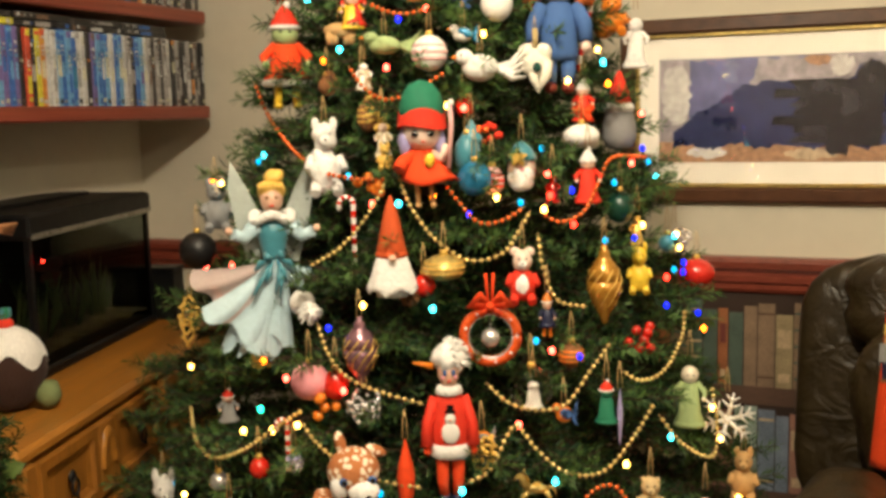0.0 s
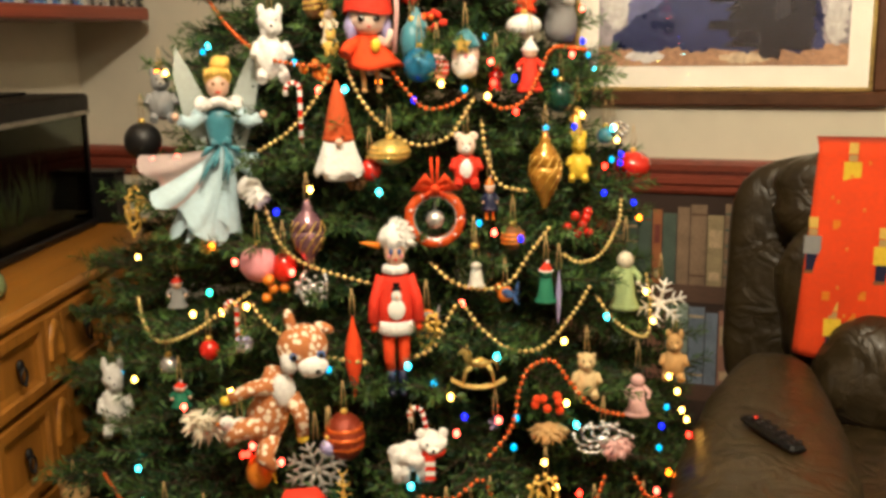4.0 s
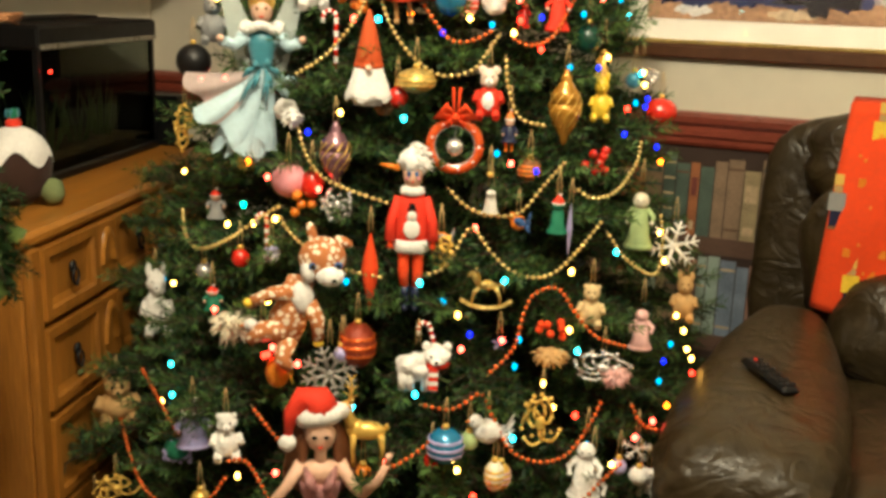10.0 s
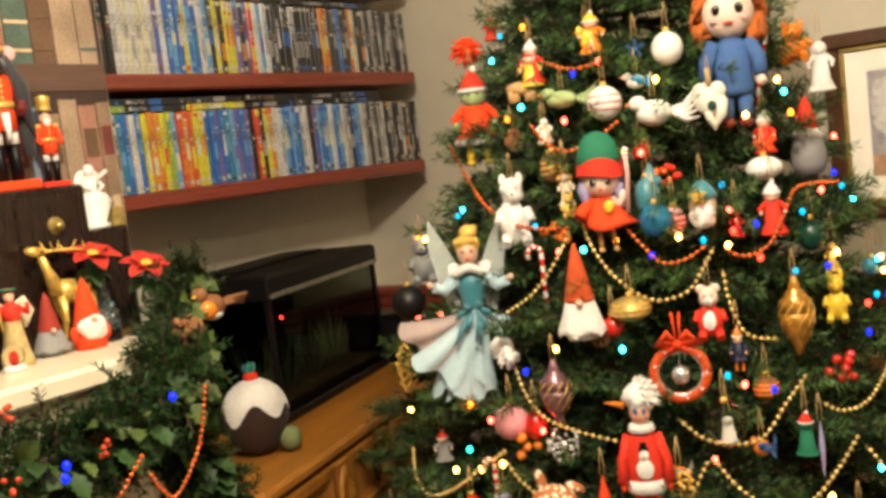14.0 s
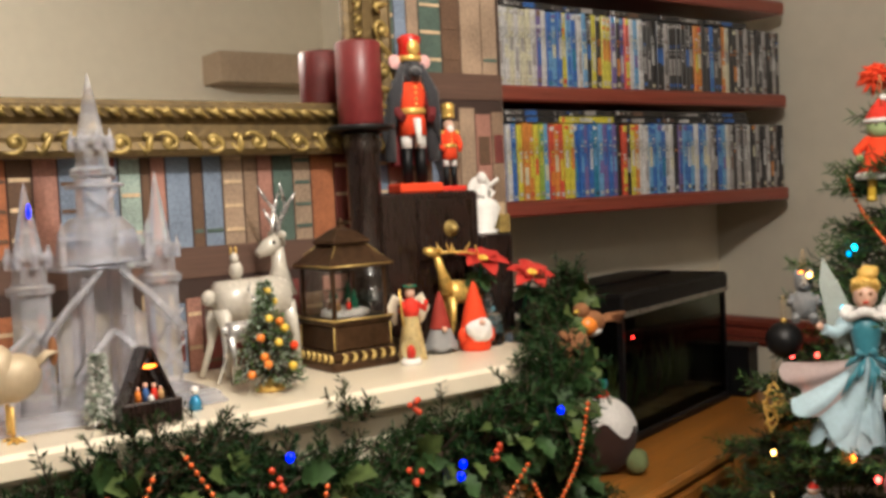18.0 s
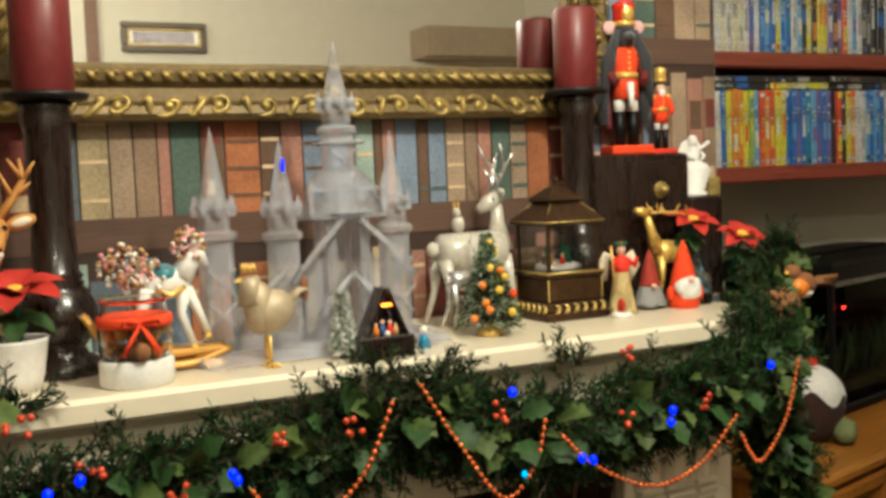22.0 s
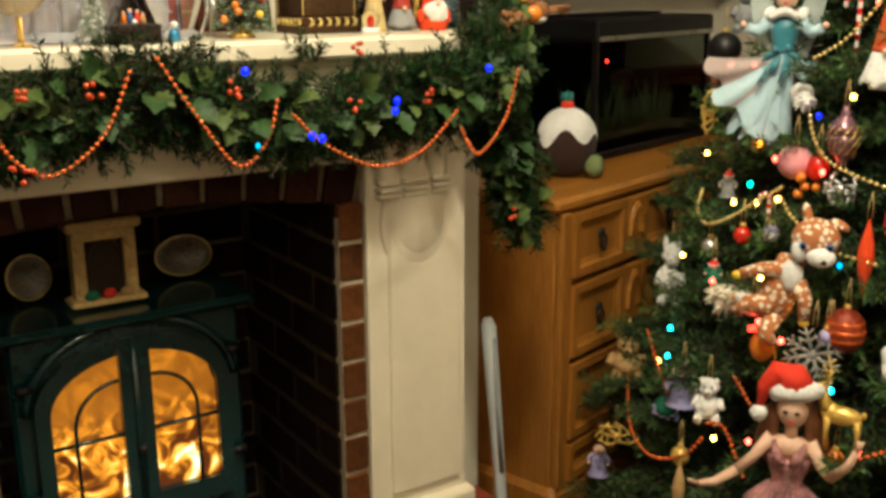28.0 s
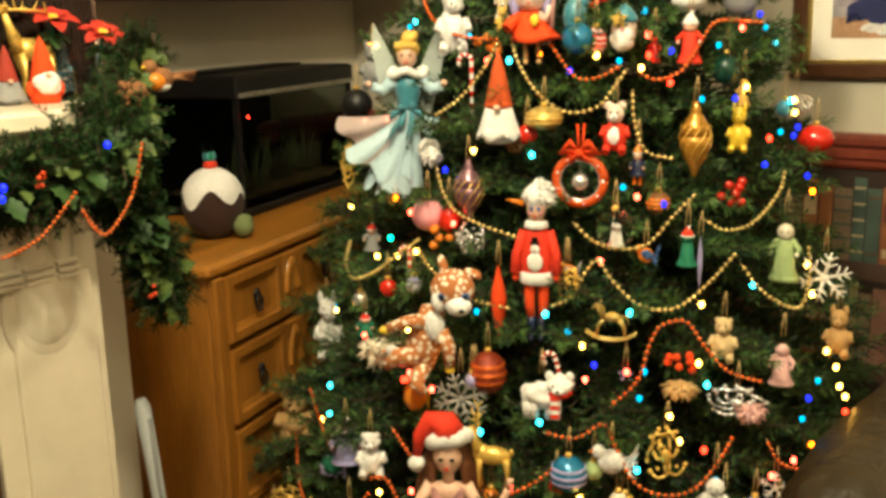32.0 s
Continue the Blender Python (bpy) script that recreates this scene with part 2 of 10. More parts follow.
def acrylic():
    """Frosted clear plastic: part clear, part milky."""
    m = bpy.data.materials.new("frosted_acrylic")
    m.use_nodes = True
    n, l = m.node_tree.nodes, m.node_tree.links
    b = n["Principled BSDF"]
    b.inputs["Base Color"].default_value = (0.90, 0.91, 0.97, 1)
    b.inputs["Roughness"].default_value = 0.20
    b.inputs["IOR"].default_value = 1.20
    noise_tex, ramp = n.new("ShaderNodeTexNoise"), n.new("ShaderNodeMapRange")
    noise_tex.inputs["Scale"].default_value = 5
    ramp.inputs["From Min"].default_value, ramp.inputs["From Max"].default_value = 0.35, 0.65
    ramp.inputs["To Min"].default_value, ramp.inputs["To Max"].default_value = 0.76, 0.86
    l.new(noise_tex.outputs["Fac"], ramp.inputs["Value"])
    l.new(ramp.outputs[0], b.inputs["Transmission Weight"])
    return m


ACRYLIC = acrylic()


def glower(name, colour, strength):
    m = bpy.data.materials.new(name)
    m.use_nodes = True
    b = m.node_tree.nodes["Principled BSDF"]
    b.inputs["Base Color"].default_value = (*colour, 1)
    b.inputs["Emission Color"].default_value = (*colour, 1)
    b.inputs["Emission Strength"].default_value = strength
    return m


L_WHITE = glower("lit_warm_white_bulb", (1.0, 0.47, 0.085), 17)
L_COOL = glower("lit_cool_white_bulb", (0.060, 0.80, 1.0), 9)
L_CYAN = glower("lit_cyan_bulb", (0.0, 0.16, 0.30), 5)
L_BLUE = glower("lit_blue_bulb", (0.004, 0.012, 1.0), 3.0)
L_RED = glower("lit_red_bulb", (1.0, 0.020, 0.010), 12)
L_PINKISH = glower("lit_rose_bulb", (1.0, 0.060, 0.036), 15)
L_GREEN = glower("lit_green_bulb", (0.03, 0.8, 0.45), 8)
L_AMBER = glower("lit_amber_bulb", (1.0, 0.17, 0.006), 13)


# ---- mesh tools ----
def turn_to(d):
    return Vector(d).to_track_quat("Z", "Y").to_matrix()


class Shape:
    """Gathers vertices and faces, each face with its material; made into one mesh by make()."""

    def __init__(self):
        self.v, self.f, self.m, self.mats, self.flat = [], [], [], [], []

    def slot(self, mat):
        if mat not in self.mats:
            self.mats.append(mat)
        return self.mats.index(mat)

    def grid(self, rings, mat, closed=True, cap=True, flat=False):
        base, k, s = len(self.v), len(rings[0]), self.slot(mat)
        for r in rings:
            self.v.extend(tuple(p) for p in r)
        for i in range(len(rings) - 1):
            for j in range(k if closed else k - 1):
                a, b = base + i * k + j, base + i * k + (j + 1) % k
                self.f.append((a, b, b + k, a + k))
                self.m.append(s)
                self.flat.append(flat)
        if cap and closed:
            for ring, rev in ((0, True), (len(rings) - 1, False)):
                idx = [base + ring * k + j for j in range(k)]
                self.f.append(tuple(reversed(idx)) if rev else tuple(idx))
                self.m.append(s)
                self.flat.append(True)
        return self

    def lathe(self, profile, mat, at=(0, 0, 0), seg=12, axis=(0, 0, 1), sx=1.0, sy=1.0, flat=False, spin=0.0):
        q, o = turn_to(axis), Vector(at)
        rings = []
        for r, z in profile:
            r = max(r, 1e-4)
            rings.append([o + q @ Vector((sx * r * math.cos(2 * math.pi * j / seg + spin), sy * r * math.sin(2 * math.pi * j / seg + spin), z)) for j in range(seg)])
        return self.grid(rings, mat, flat=flat)

    def ball(self, at, r, mat, seg=12, rings=8, turn=None, wobble=0.0):
        r = (r, r, r) if isinstance(r, (int, float)) else r
        q = turn if turn is not None else Matrix.Identity(3)
        o, rows = Vector(at), []
        for i in range(rings + 1):
            a = math.pi * i / rings - math.pi / 2
            c, s = max(math.cos(a), 0.01), math.sin(a)
            row = []
            for j in range(seg):
                b = 2 * math.pi * j / seg
                p = Vector((r[0] * c * math.cos(b), r[1] * c * math.sin(b), r[2] * s))
                if wobble:
                    p *= 1 + wobble * noise.noise((o + p) * 60)
                row.append(o + q @ p)
            rows.append(row)
        return self.grid(rows, mat)

    def tube(self, pts, r, mat, seg=8, sx=1.0):
        pts = [Vector(p) for p in pts]
        rs = r if isinstance(r, (list, tuple)) else [r] * len(pts)
        rings, side = [], None
        for i, p in enumerate(pts):
            d = (pts[min(i + 1, len(pts) - 1)] - pts[max(i - 1, 0)]).normalized()
            if side is None:
                side = d.orthogonal().normalized()
            side = (side - d * side.dot(d)).normalized()
            up = d.cross(side)
            rings.append([p + rs[i] * (sx * math.cos(2 * math.pi * j / seg) * side + math.sin(2 * math.pi * j / seg) * up) for j in range(seg)])
        return self.grid(rings, mat)

    def box(self, at, size, mat, turn=None, bevel=0.0, taper=1.0):
        q = turn if turn is not None else Matrix.Identity(3)
        o = Vector(at)
        hx, hy, hz = (s / 2 for s in size)
        b = min(bevel, hx * 0.9, hy * 0.9, hz * 0.9)
        levels = [(-hz, b), (-hz + b, 0), (hz - b, 0), (hz, b)] if b else [(-hz, 0), (hz, 0)]
        rings = []
        for z, cut in levels:
            k = 1 + (taper - 1) * (z + hz) / (2 * hz)
            x, y = (hx - cut) * k, (hy - cut) * k
            if b:
                c = b * 0.8
                ring = [(x - c, -y), (x, -y + c), (x, y - c), (x - c, y), (-x + c, y), (-x, y - c), (-x, -y + c), (-x + c, -y)]
            else:
                ring = [(x, -y), (x, y), (-x, y), (-x, -y)]
            rings.append([o + q @ Vector((*p, z)) for p in ring])
        return self.grid(rings, mat, flat=True)

    def plate(self, outline, thick, mat, at=(0, 0, 0), turn=None):
        """A flat cut-out: the outline in x and z, thick along y."""
        q = turn if turn is not None else Matrix.Identity(3)
        o = Vector(at)
        return self.grid([[o + q @ Vector((x, y, z)) for x, z in outline] for y in (thick / 2, -thick / 2)], mat, flat=True)

    def mesh(self, name):
        me = bpy.data.meshes.new(name)
        me.from_pydata(self.v, [], self.f)
        for m in self.mats:
            me.materials.append(m)
        me.polygons.foreach_set("material_index", self.m)
        me.polygons.foreach_set("use_smooth", [not f for f in self.flat])
        me.update()
        return me


def thing(name, label, category, m=None, group="", kind="", shape=None):
    """A top-level thing: a mesh, or an Empty that its parts hang under."""
    ob = new(name, shape.mesh(name) if shape else None)
    if not shape:
        ob.empty_display_size = 0.05
    if m is not None:
        ob.matrix_basis = m
    return tagged(ob, label, category, group, kind)


def part(name, shape, parent, label="", m=None, kind=""):
    ob = new(name, shape.mesh(name) if isinstance(shape, Shape) else shape)
    ob.parent = parent
    if m is not None:
        ob.matrix_basis = m
    return tagged(ob, label, kind=kind)


def structure(name, shape, label, category=""):
    return tagged(new(name, shape.mesh(name)), label, category or name.split("_")[0], kind="structure")


def box_shape(lo, hi, mat, bevel=0.0):
    s = Shape()
    s.box([(a + b) / 2 for a, b in zip(lo, hi)], [b - a for a, b in zip(lo, hi)], mat, bevel=bevel)
    return s


def rotz(deg):
    return Matrix.Rotation(radians(deg), 3, "Z")


def rotx(deg):
    return Matrix.Rotation(radians(deg), 3, "X")


def roty(deg):
    return Matrix.Rotation(radians(deg), 3, "Y")


def spline(pts, n):
    """Points evenly along a smooth curve through pts."""
    pts = [Vector(p) for p in pts]
    ext = [2 * pts[0] - pts[1]] + pts + [2 * pts[-1] - pts[-2]]
    out = []
    for i in range(n + 1):
        u = (len(pts) - 1) * i / n
        k = min(int(u), len(pts) - 2)
        t = u - k
        a, b, c, d = ext[k : k + 4]
        out.append(0.5 * (2 * b + (c - a) * t + (2 * a - 5 * b + 4 * c - d) * t * t + (3 * b - a - 3 * c + d) * t ** 3))
    return out


# ---- the room ----
BACK, BREAST, ALCOVE = 2.81, -1.4875, -2.2
EAST, SOUTH, TOP = 1.9, -2.6, 2.8
structure("floor", box_shape((-2.5, SOUTH - 0.2, -0.1), (EAST + 0.2, 3.1, 0.0), FLOOR_WOOD), "brown wooden board floor", "floor")
structure("ceiling", box_shape((-2.5, SOUTH - 0.2, TOP), (EAST + 0.2, 3.1, TOP + 0.1), material("white_ceiling_paint", (0.76, 0.72, 0.64), 0.9, vary=0.04)), "plain white painted ceiling", "ceiling")
structure("wall_north", box_shape((-2.4, BACK, 0), (EAST, BACK + 0.15, TOP), CREAM), "cream painted wall above a dado rail", "wall")
structure("wall_west", box_shape((ALCOVE - 0.15, 1.235, 0), (ALCOVE, BACK, TOP), CREAM), "cream painted alcove wall", "wall")
structure("wall_east", box_shape((EAST, SOUTH, 0), (EAST + 0.15, BACK, TOP), CREAM), "cream painted wall", "wall")
# unseen south side: invented dark brown, to lower the room's bounce light
structure("wall_south", box_shape((-2.4, SOUTH - 0.15, 0), (EAST, SOUTH, TOP), PLAIN_DARK), "unseen closing wall, dark to cut bounce", "wall")
structure("wall_southwest", box_shape((ALCOVE - 0.15, SOUTH, 0), (ALCOVE, -0.73, TOP), PLAIN_DARK), "unseen alcove wall, dark to cut bounce", "wall")

# lower east wall, never in view, darkened to hold back bounce light
structure("wall_east_dado", box_shape((EAST - 0.01, SOUTH, 0), (EAST, BACK, 1.0), PLAIN_DARK), "unseen brown dado below the cream wall", "wall")

# chimney breast, open for the fireplace
s = Shape()
for lo, hi in (((-2.35, 0.74, 0), (BREAST, 1.235, TOP)), ((-2.35, -0.73, 0), (BREAST, -0.115, TOP)), ((-2.35, -0.115, 1.03), (BREAST, 0.74, TOP)), ((-2.35, -0.115, 0), (-1.66, 0.74, 1.03))):
    s.box([(a + b) / 2 for a, b in zip(lo, hi)], [b - a for a, b in zip(lo, hi)], CREAM)
structure("wall_chimney_breast", s, "chimney breast with a fireplace opening", "wall")

# printed bookshelf wallpaper: flat strips of colour, 1 mm proud
WP_BOOK = [plain("printed_spine_" + k, tuple(0.85 * v for v in c), 0.8, vary=0.25, scale=60) for k, c in (
    ("buff", (0.42, 0.30, 0.20)), ("rose", (0.45, 0.22, 0.16)), ("green", (0.10, 0.15, 0.12)), ("rust", (0.45, 0.16, 0.06)), ("brown", (0.16, 0.09, 0.05)),
    ("blue", (0.24, 0.30, 0.40)), ("sand", (0.46, 0.36, 0.20)), ("slate", (0.13, 0.16, 0.20)), ("tea", (0.33, 0.22, 0.14)), ("mint", (0.38, 0.48, 0.42)), ("wine", (0.22, 0.05, 0.04)))]
WP_DARK = plain("printed_shadow", (0.045, 0.025, 0.018), 0.85)
WP_SHELF = material("printed_shelf", (0.11, 0.06, 0.04), 0.8, vary=0.2, grain=(1, 0.2, 4))
WP_BAND = plain("printed_band", (0.62, 0.46, 0.28), 0.8, vary=0.2)


def wallpaper(name, along, fixed, a0, a1, z0, z1, floor_z, pitch=0.235, seed=1, order=()):
    """Rows of printed spines on a wall; along 'y' faces +x, along 'x' faces -y."""
    rng = random.Random(seed)
    s = Shape()

    def strip(u0, u1, w0, w1, mat, lift):
        w0, w1 = max(w0, z0), min(w1, z1)
        if w1 - w0 < 0.004 or u1 - u0 < 0.001:
            return
        c, d = ((u0 + u1) / 2, (w0 + w1) / 2), (u1 - u0, w1 - w0)
        if along == "y":
            s.box((fixed + lift / 2, c[0], c[1]), (lift, d[0], d[1]), mat)
        else:
            s.box((c[0], fixed - lift / 2, c[1]), (d[0], lift, d[1]), mat)

    strip(a0, a1, z0, z1, WP_DARK, 0.002)
    z = floor_z - pitch
    while z < z1:
        strip(a0, a1, z - 0.05, z, WP_SHELF, 0.004)
        u, n_book = a0, 0
        while u < a1 - 0.01:
            w = rng.choice((0.028, 0.036, 0.040, 0.046, 0.052))
            h = rng.uniform(0.195, 0.235)
            m = rng.choice(WP_BOOK)
            if order and abs(z - floor_z) < 0.01:
                tone, u1 = order[min(n_book, len(order) - 1)]
                m, u1, n_book = WP_BOOK[tone], min(u1, a1), n_book + 1
                if u1 <= u:
                    u1 = a1
            else:
                u1 = min(u + w, a1)
            strip(u + 0.0015, u1 - 0.0015, z, z + h, m, 0.004)
            kind = rng.random()
            if kind < 0.45:
                other = rng.choice((WP_BAND, WP_BAND, WP_BOOK[2], WP_BOOK[4]))
                n = rng.choice((2, 4, 5))
                for i in range(n):
                    b = z + h * (0.12 + 0.76 * i / max(1, n - 1))
                    strip(u + 0.003, u1 - 0.003, b - 0.003, b + 0.003, other, 0.0055)
            elif kind < 0.7:
                strip(u + 0.006, u1 - 0.006, z + h * 0.55, z + h * 0.8, rng.choice((WP_BAND, WP_BOOK[4], WP_BOOK[10])), 0.0055)
                strip(u + 0.008, u1 - 0.008, z + h * 0.08, z + h * 0.2, rng.choice((WP_BAND, WP_BOOK[5])), 0.0055)
            u = u1
        z += pitch
    return structure(name, s, "wallpaper printed with rows of old book spines", "wallpaper")


wallpaper("wallpaper_breast", "y", BREAST, -0.72, 1.233, 1.20, 2.78, 1.441, 0.297, 4, (
    (10, -0.60), (1, -0.52), (4, -0.42), (0, -0.34), (1, -0.28), (4, -0.222), (9, -0.176), (1, -0.10), (10, -0.05), (7, 0.006), (6, 0.052), (0, 0.088), (8, 0.124), (1, 0.144), (2, 0.19),
    (4, 0.229), (3, 0.286), (4, 0.322), (1, 0.359), (5, 0.40), (5, 0.45), (9, 0.485), (4, 0.50), (1, 0.525), (5, 0.566), (4, 0.587), (5, 0.621), (0, 0.659), (8, 0.685),
    (1, 0.713), (2, 0.752), (0, 0.787), (3, 0.834), (10, 0.87), (7, 0.91), (5, 0.95), (1, 1.0), (0, 1.05), (5, 1.08), (8, 1.12), (0, 1.16), (1, 1.2), (8, 1.233)))
wallpaper("wallpaper_dado", "x", BACK, -0.95, EAST, 0.10, 0.955, 0.685, 0.290, 9)

# dado rail: a moulded run of mahogany
DADO = [(0.0, 0.945), (0.012, 0.945), (0.018, 0.955), (0.018, 0.968), (0.030, 0.975), (0.030, 0.992), (0.022, 1.000), (0.036, 1.012), (0.036, 1.028), (0.028, 1.040), (0.0, 1.042)]
s = Shape()
s.grid([[(x, BACK - d, z) for d, z in DADO] for x in (-2.2, EAST)], MAHOGANY, flat=True)
structure("trim_dado_rail", s, "glossy red mahogany dado rail", "dado rail")
s = Shape()
s.grid([[(ALCOVE + d, y, z) for d, z in DADO] for y in (1.235, BACK - 0.04)], MAHOGANY, flat=True)
structure("trim_dado_rail_alcove", s, "glossy red mahogany dado rail", "dado rail")
structure("baseboard", box_shape((-2.2, BACK - 0.02, 0), (EAST, BACK, 0.12), MAHOGANY, 0.005), "mahogany skirting board", "skirting")

# ---- fireplace surround ----
fire = thing("fireplace_surround", "ivory painted fireplace surround with a deep mantel shelf", "fireplace", kind="structure")
MANTEL_Z, MANTEL_X = 1.240, -1.118
s = Shape()
s.box(((BREAST + MANTEL_X) / 2 + 0.002, 0.31, 1.223), (MANTEL_X - BREAST - 0.004, 1.52, 0.034), IVORY, bevel=0.006)
part("mantel_shelf", s, fire)
s = Shape()
s.box((-1.318, 0.3125, 1.115), (0.33, 1.27, 0.182), IVORY, bevel=0.004)
part("frieze", s, fire)
s = Shape()
s.box((-1.318, 0.3125, 1.197), (0.336, 1.30, 0.016), IVORY, bevel=0.004)
part("moulding", s, fire)
for y0, y1 in ((0.745, 0.962), (-0.337, -0.12)):
    yc, w = (y0 + y1) / 2, y1 - y0
    s = Shape()
    s.box((-1.318, yc, 0.52), (0.33, w, 1.008), IVORY, bevel=0.003)
    s.box((-1.151, yc + w * 0.06, 0.66), (0.012, w * 0.72, 0.60), IVORY, bevel=0.004)
    leg = part("pilaster", s, fire)
    s = Shape()
    s.box((-1.300, yc, 0.168), (0.345, w + 0.022, 0.332), IVORY, bevel=0.006)
    part("plinth", s, leg)
    # corbel: a pair of hanging flutes over a half-round boss
    s = Shape()
    for dy, half in ((-0.068, 0.022), (-0.013, 0.027), (0.040, 0.020)):
        s.grid([[(-1.153 + d, yc + dy + e * half, z) for e, d in ((-1, 0), (-0.85, 0.016 * k), (0, 0.022 * k), (0.85, 0.016 * k), (1, 0))] for z, k in ((1.145, 1.5), (1.08, 1.3), (1.01, 1.0), (0.985, 0.9))], IVORY, closed=False)
        for z, k in ((0.981, 1.05), (0.969, 1.25), (0.957, 1.0)):
            s.box((-1.153 + 0.010 * k, yc + dy, z), (0.022 * k, half * 2 * (0.92 + 0.08 * k), 0.010), IVORY, bevel=0.003)
    part("corbel", s, leg)
    s = Shape()
    s.ball((-1.153, yc, 0.905), (0.013, 0.082, 0.105), IVORY, 20, 12)
    s.ball((-1.150, yc, 0.918), (0.016, 0.062, 0.085), IVORY, 20, 12)
    part("boss", s, leg)

# firebrick lining; bricks are added at the end of the file
# a shallow segmental arch carries the frieze
ARCH_Y, ARCH_R = 0.345, 1.876
ARCH_Z = 0.980 - ARCH_R
s = Shape()
s.box((-1.3735, -0.0895, 0.46), (0.433, 0.049, 0.93), MORTAR)
s.box((-1.3735, 0.7145, 0.46), (0.433, 0.049, 0.93), MORTAR)
# inner beds take the mortar colours that hold the opening's shade
s.box((-1.615, 0.3125, 0.50), (0.06, 0.86, 1.0), SHADED_MORTAR)
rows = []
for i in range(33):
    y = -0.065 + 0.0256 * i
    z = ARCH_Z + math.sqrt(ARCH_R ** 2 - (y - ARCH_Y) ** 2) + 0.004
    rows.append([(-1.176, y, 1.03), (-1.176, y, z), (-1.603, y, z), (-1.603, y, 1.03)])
s.grid(rows, ARCH_SHADED_MORTAR, closed=False)
s.box((-1.395, -0.0645, 0.46), (0.43, 0.004, 0.93), SHADED_MORTAR)
s.box((-1.395, 0.6895, 0.46), (0.43, 0.004, 0.93), SHADED_MORTAR)
part("mortar_bed", s, fire)
s = Shape()
s.box((-1.22, 0.3125, 0.03), (0.86, 1.3, 0.058), SOOT, bevel=0.006)
structure("trim_hearth", s, "dark stone hearth slab", "hearth")

# ---- alcove shelves ----
SHELF_X = -1.845
for z in (1.44, 1.73, 2.02):
    s = Shape()
    s.box(((SHELF_X + ALCOVE) / 2, 1.98, z + 0.020), (SHELF_X - ALCOVE, 1.475, 0.040), MAHOGANY, bevel=0.005)
    thing("wall_shelf", "red mahogany wall shelf full of disc cases", "shelf", group="alcove shelves", shape=s)

# ---- picture frames ----
FRAME_WOOD = material("brown_frame_wood", (0.10, 0.040, 0.016), 0.35, vary=0.25, scale=12, coat=0.3)
OAK = material("honey_oak_frame", (0.36, 0.16, 0.045), 0.4, vary=0.2, scale=12)


def picture(name, label, y, x0, x1, z0, z1, border, mount, art, wood, facing=-1, axis="x"):
    """A framed, glazed picture on a wall; art(shape, x0, x1, z0, z1) lays the print."""
    ob = thing(name, label, "picture")

    def put(u0, u1, w0, w1, d0, d1, mat, s, bevel=0.0):
        c = ((u0 + u1) / 2, (w0 + w1) / 2)
        if axis == "x":
            s.box((c[0], y + facing * (d0 + d1) / 2, c[1]), (u1 - u0, d1 - d0, w1 - w0), mat, bevel=bevel)
        else:
            s.box((y + facing * (d0 + d1) / 2, c[0], c[1]), (d1 - d0, u1 - u0, w1 - w0), mat, bevel=bevel)

    for a in ((x0, x1, z0, z0 + border), (x0, x1, z1 - border, z1), (x0, x0 + border, z0 + border, z1 - border), (x1 - border, x1, z0 + border, z1 - border)):
        s = Shape()
        put(*a, 0.0, 0.030, wood, s, 0.006)
        part("frame_rail", s, ob)
    b, t = border, 0.010
    for a in ((x0 + b, x1 - b, z0 + b, z0 + b + t), (x0 + b, x1 - b, z1 - b - t, z1 - b), (x0 + b, x0 + b + t, z0 + b + t, z1 - b - t), (x1 - b - t, x1 - b, z0 + b + t, z1 - b - t)):
        s = Shape()
        put(*a, 0.0, 0.020, GILT, s, 0.002)
        part("gilt_slip", s, ob)
    s = Shape()
    put(x0 + b, x1 - b, z0 + b, z1 - b, 0.001, 0.008, MOUNT, s)
    part("mount", s, ob)
    s = Shape()
    mx, mz = mount
    art(s, x0 + b + mx, x1 - b - mx, z0 + b + mz, z1 - b - mz, put)
    part("print", s, ob)
    s = Shape()
    put(x0 + b + t, x1 - b - t, z0 + b + t, z1 - b - t, 0.0135, 0.0150, PANE, s)
    part("glazing", s, ob).visible_shadow = False
    return ob


MOUNT = plain("cream_mount_board", (0.62, 0.575, 0.49), 0.8)
PALE_PRINT = plain("pale_grey_print", (0.42, 0.39, 0.36), 0.6, vary=0.25, scale=20)
PASTEL = plain("pastel_mauve_print", (0.24, 0.205, 0.215), 0.5, coat=0.3, vary=0.4, scale=14)
VIOLET = plain("violet_blue_print", (0.10, 0.10, 0.22), 0.4, coat=0.3, vary=0.3, scale=6)
DEEP = plain("deep_blue_print", (0.013, 0.017, 0.070), 0.3, coat=0.4, vary=0.3, scale=6)
BUFF_PRINT = plain("buff_print", (0.36, 0.26, 0.16), 0.6, vary=0.4, scale=20)
DUSK = plain("charcoal_print", (0.017, 0.0145, 0.019), 0.25, coat=0.5, vary=0.3, scale=6)
EARTH = plain("warm_earth_print", (0.28, 0.15, 0.08), 0.8, vary=0.4, scale=25)


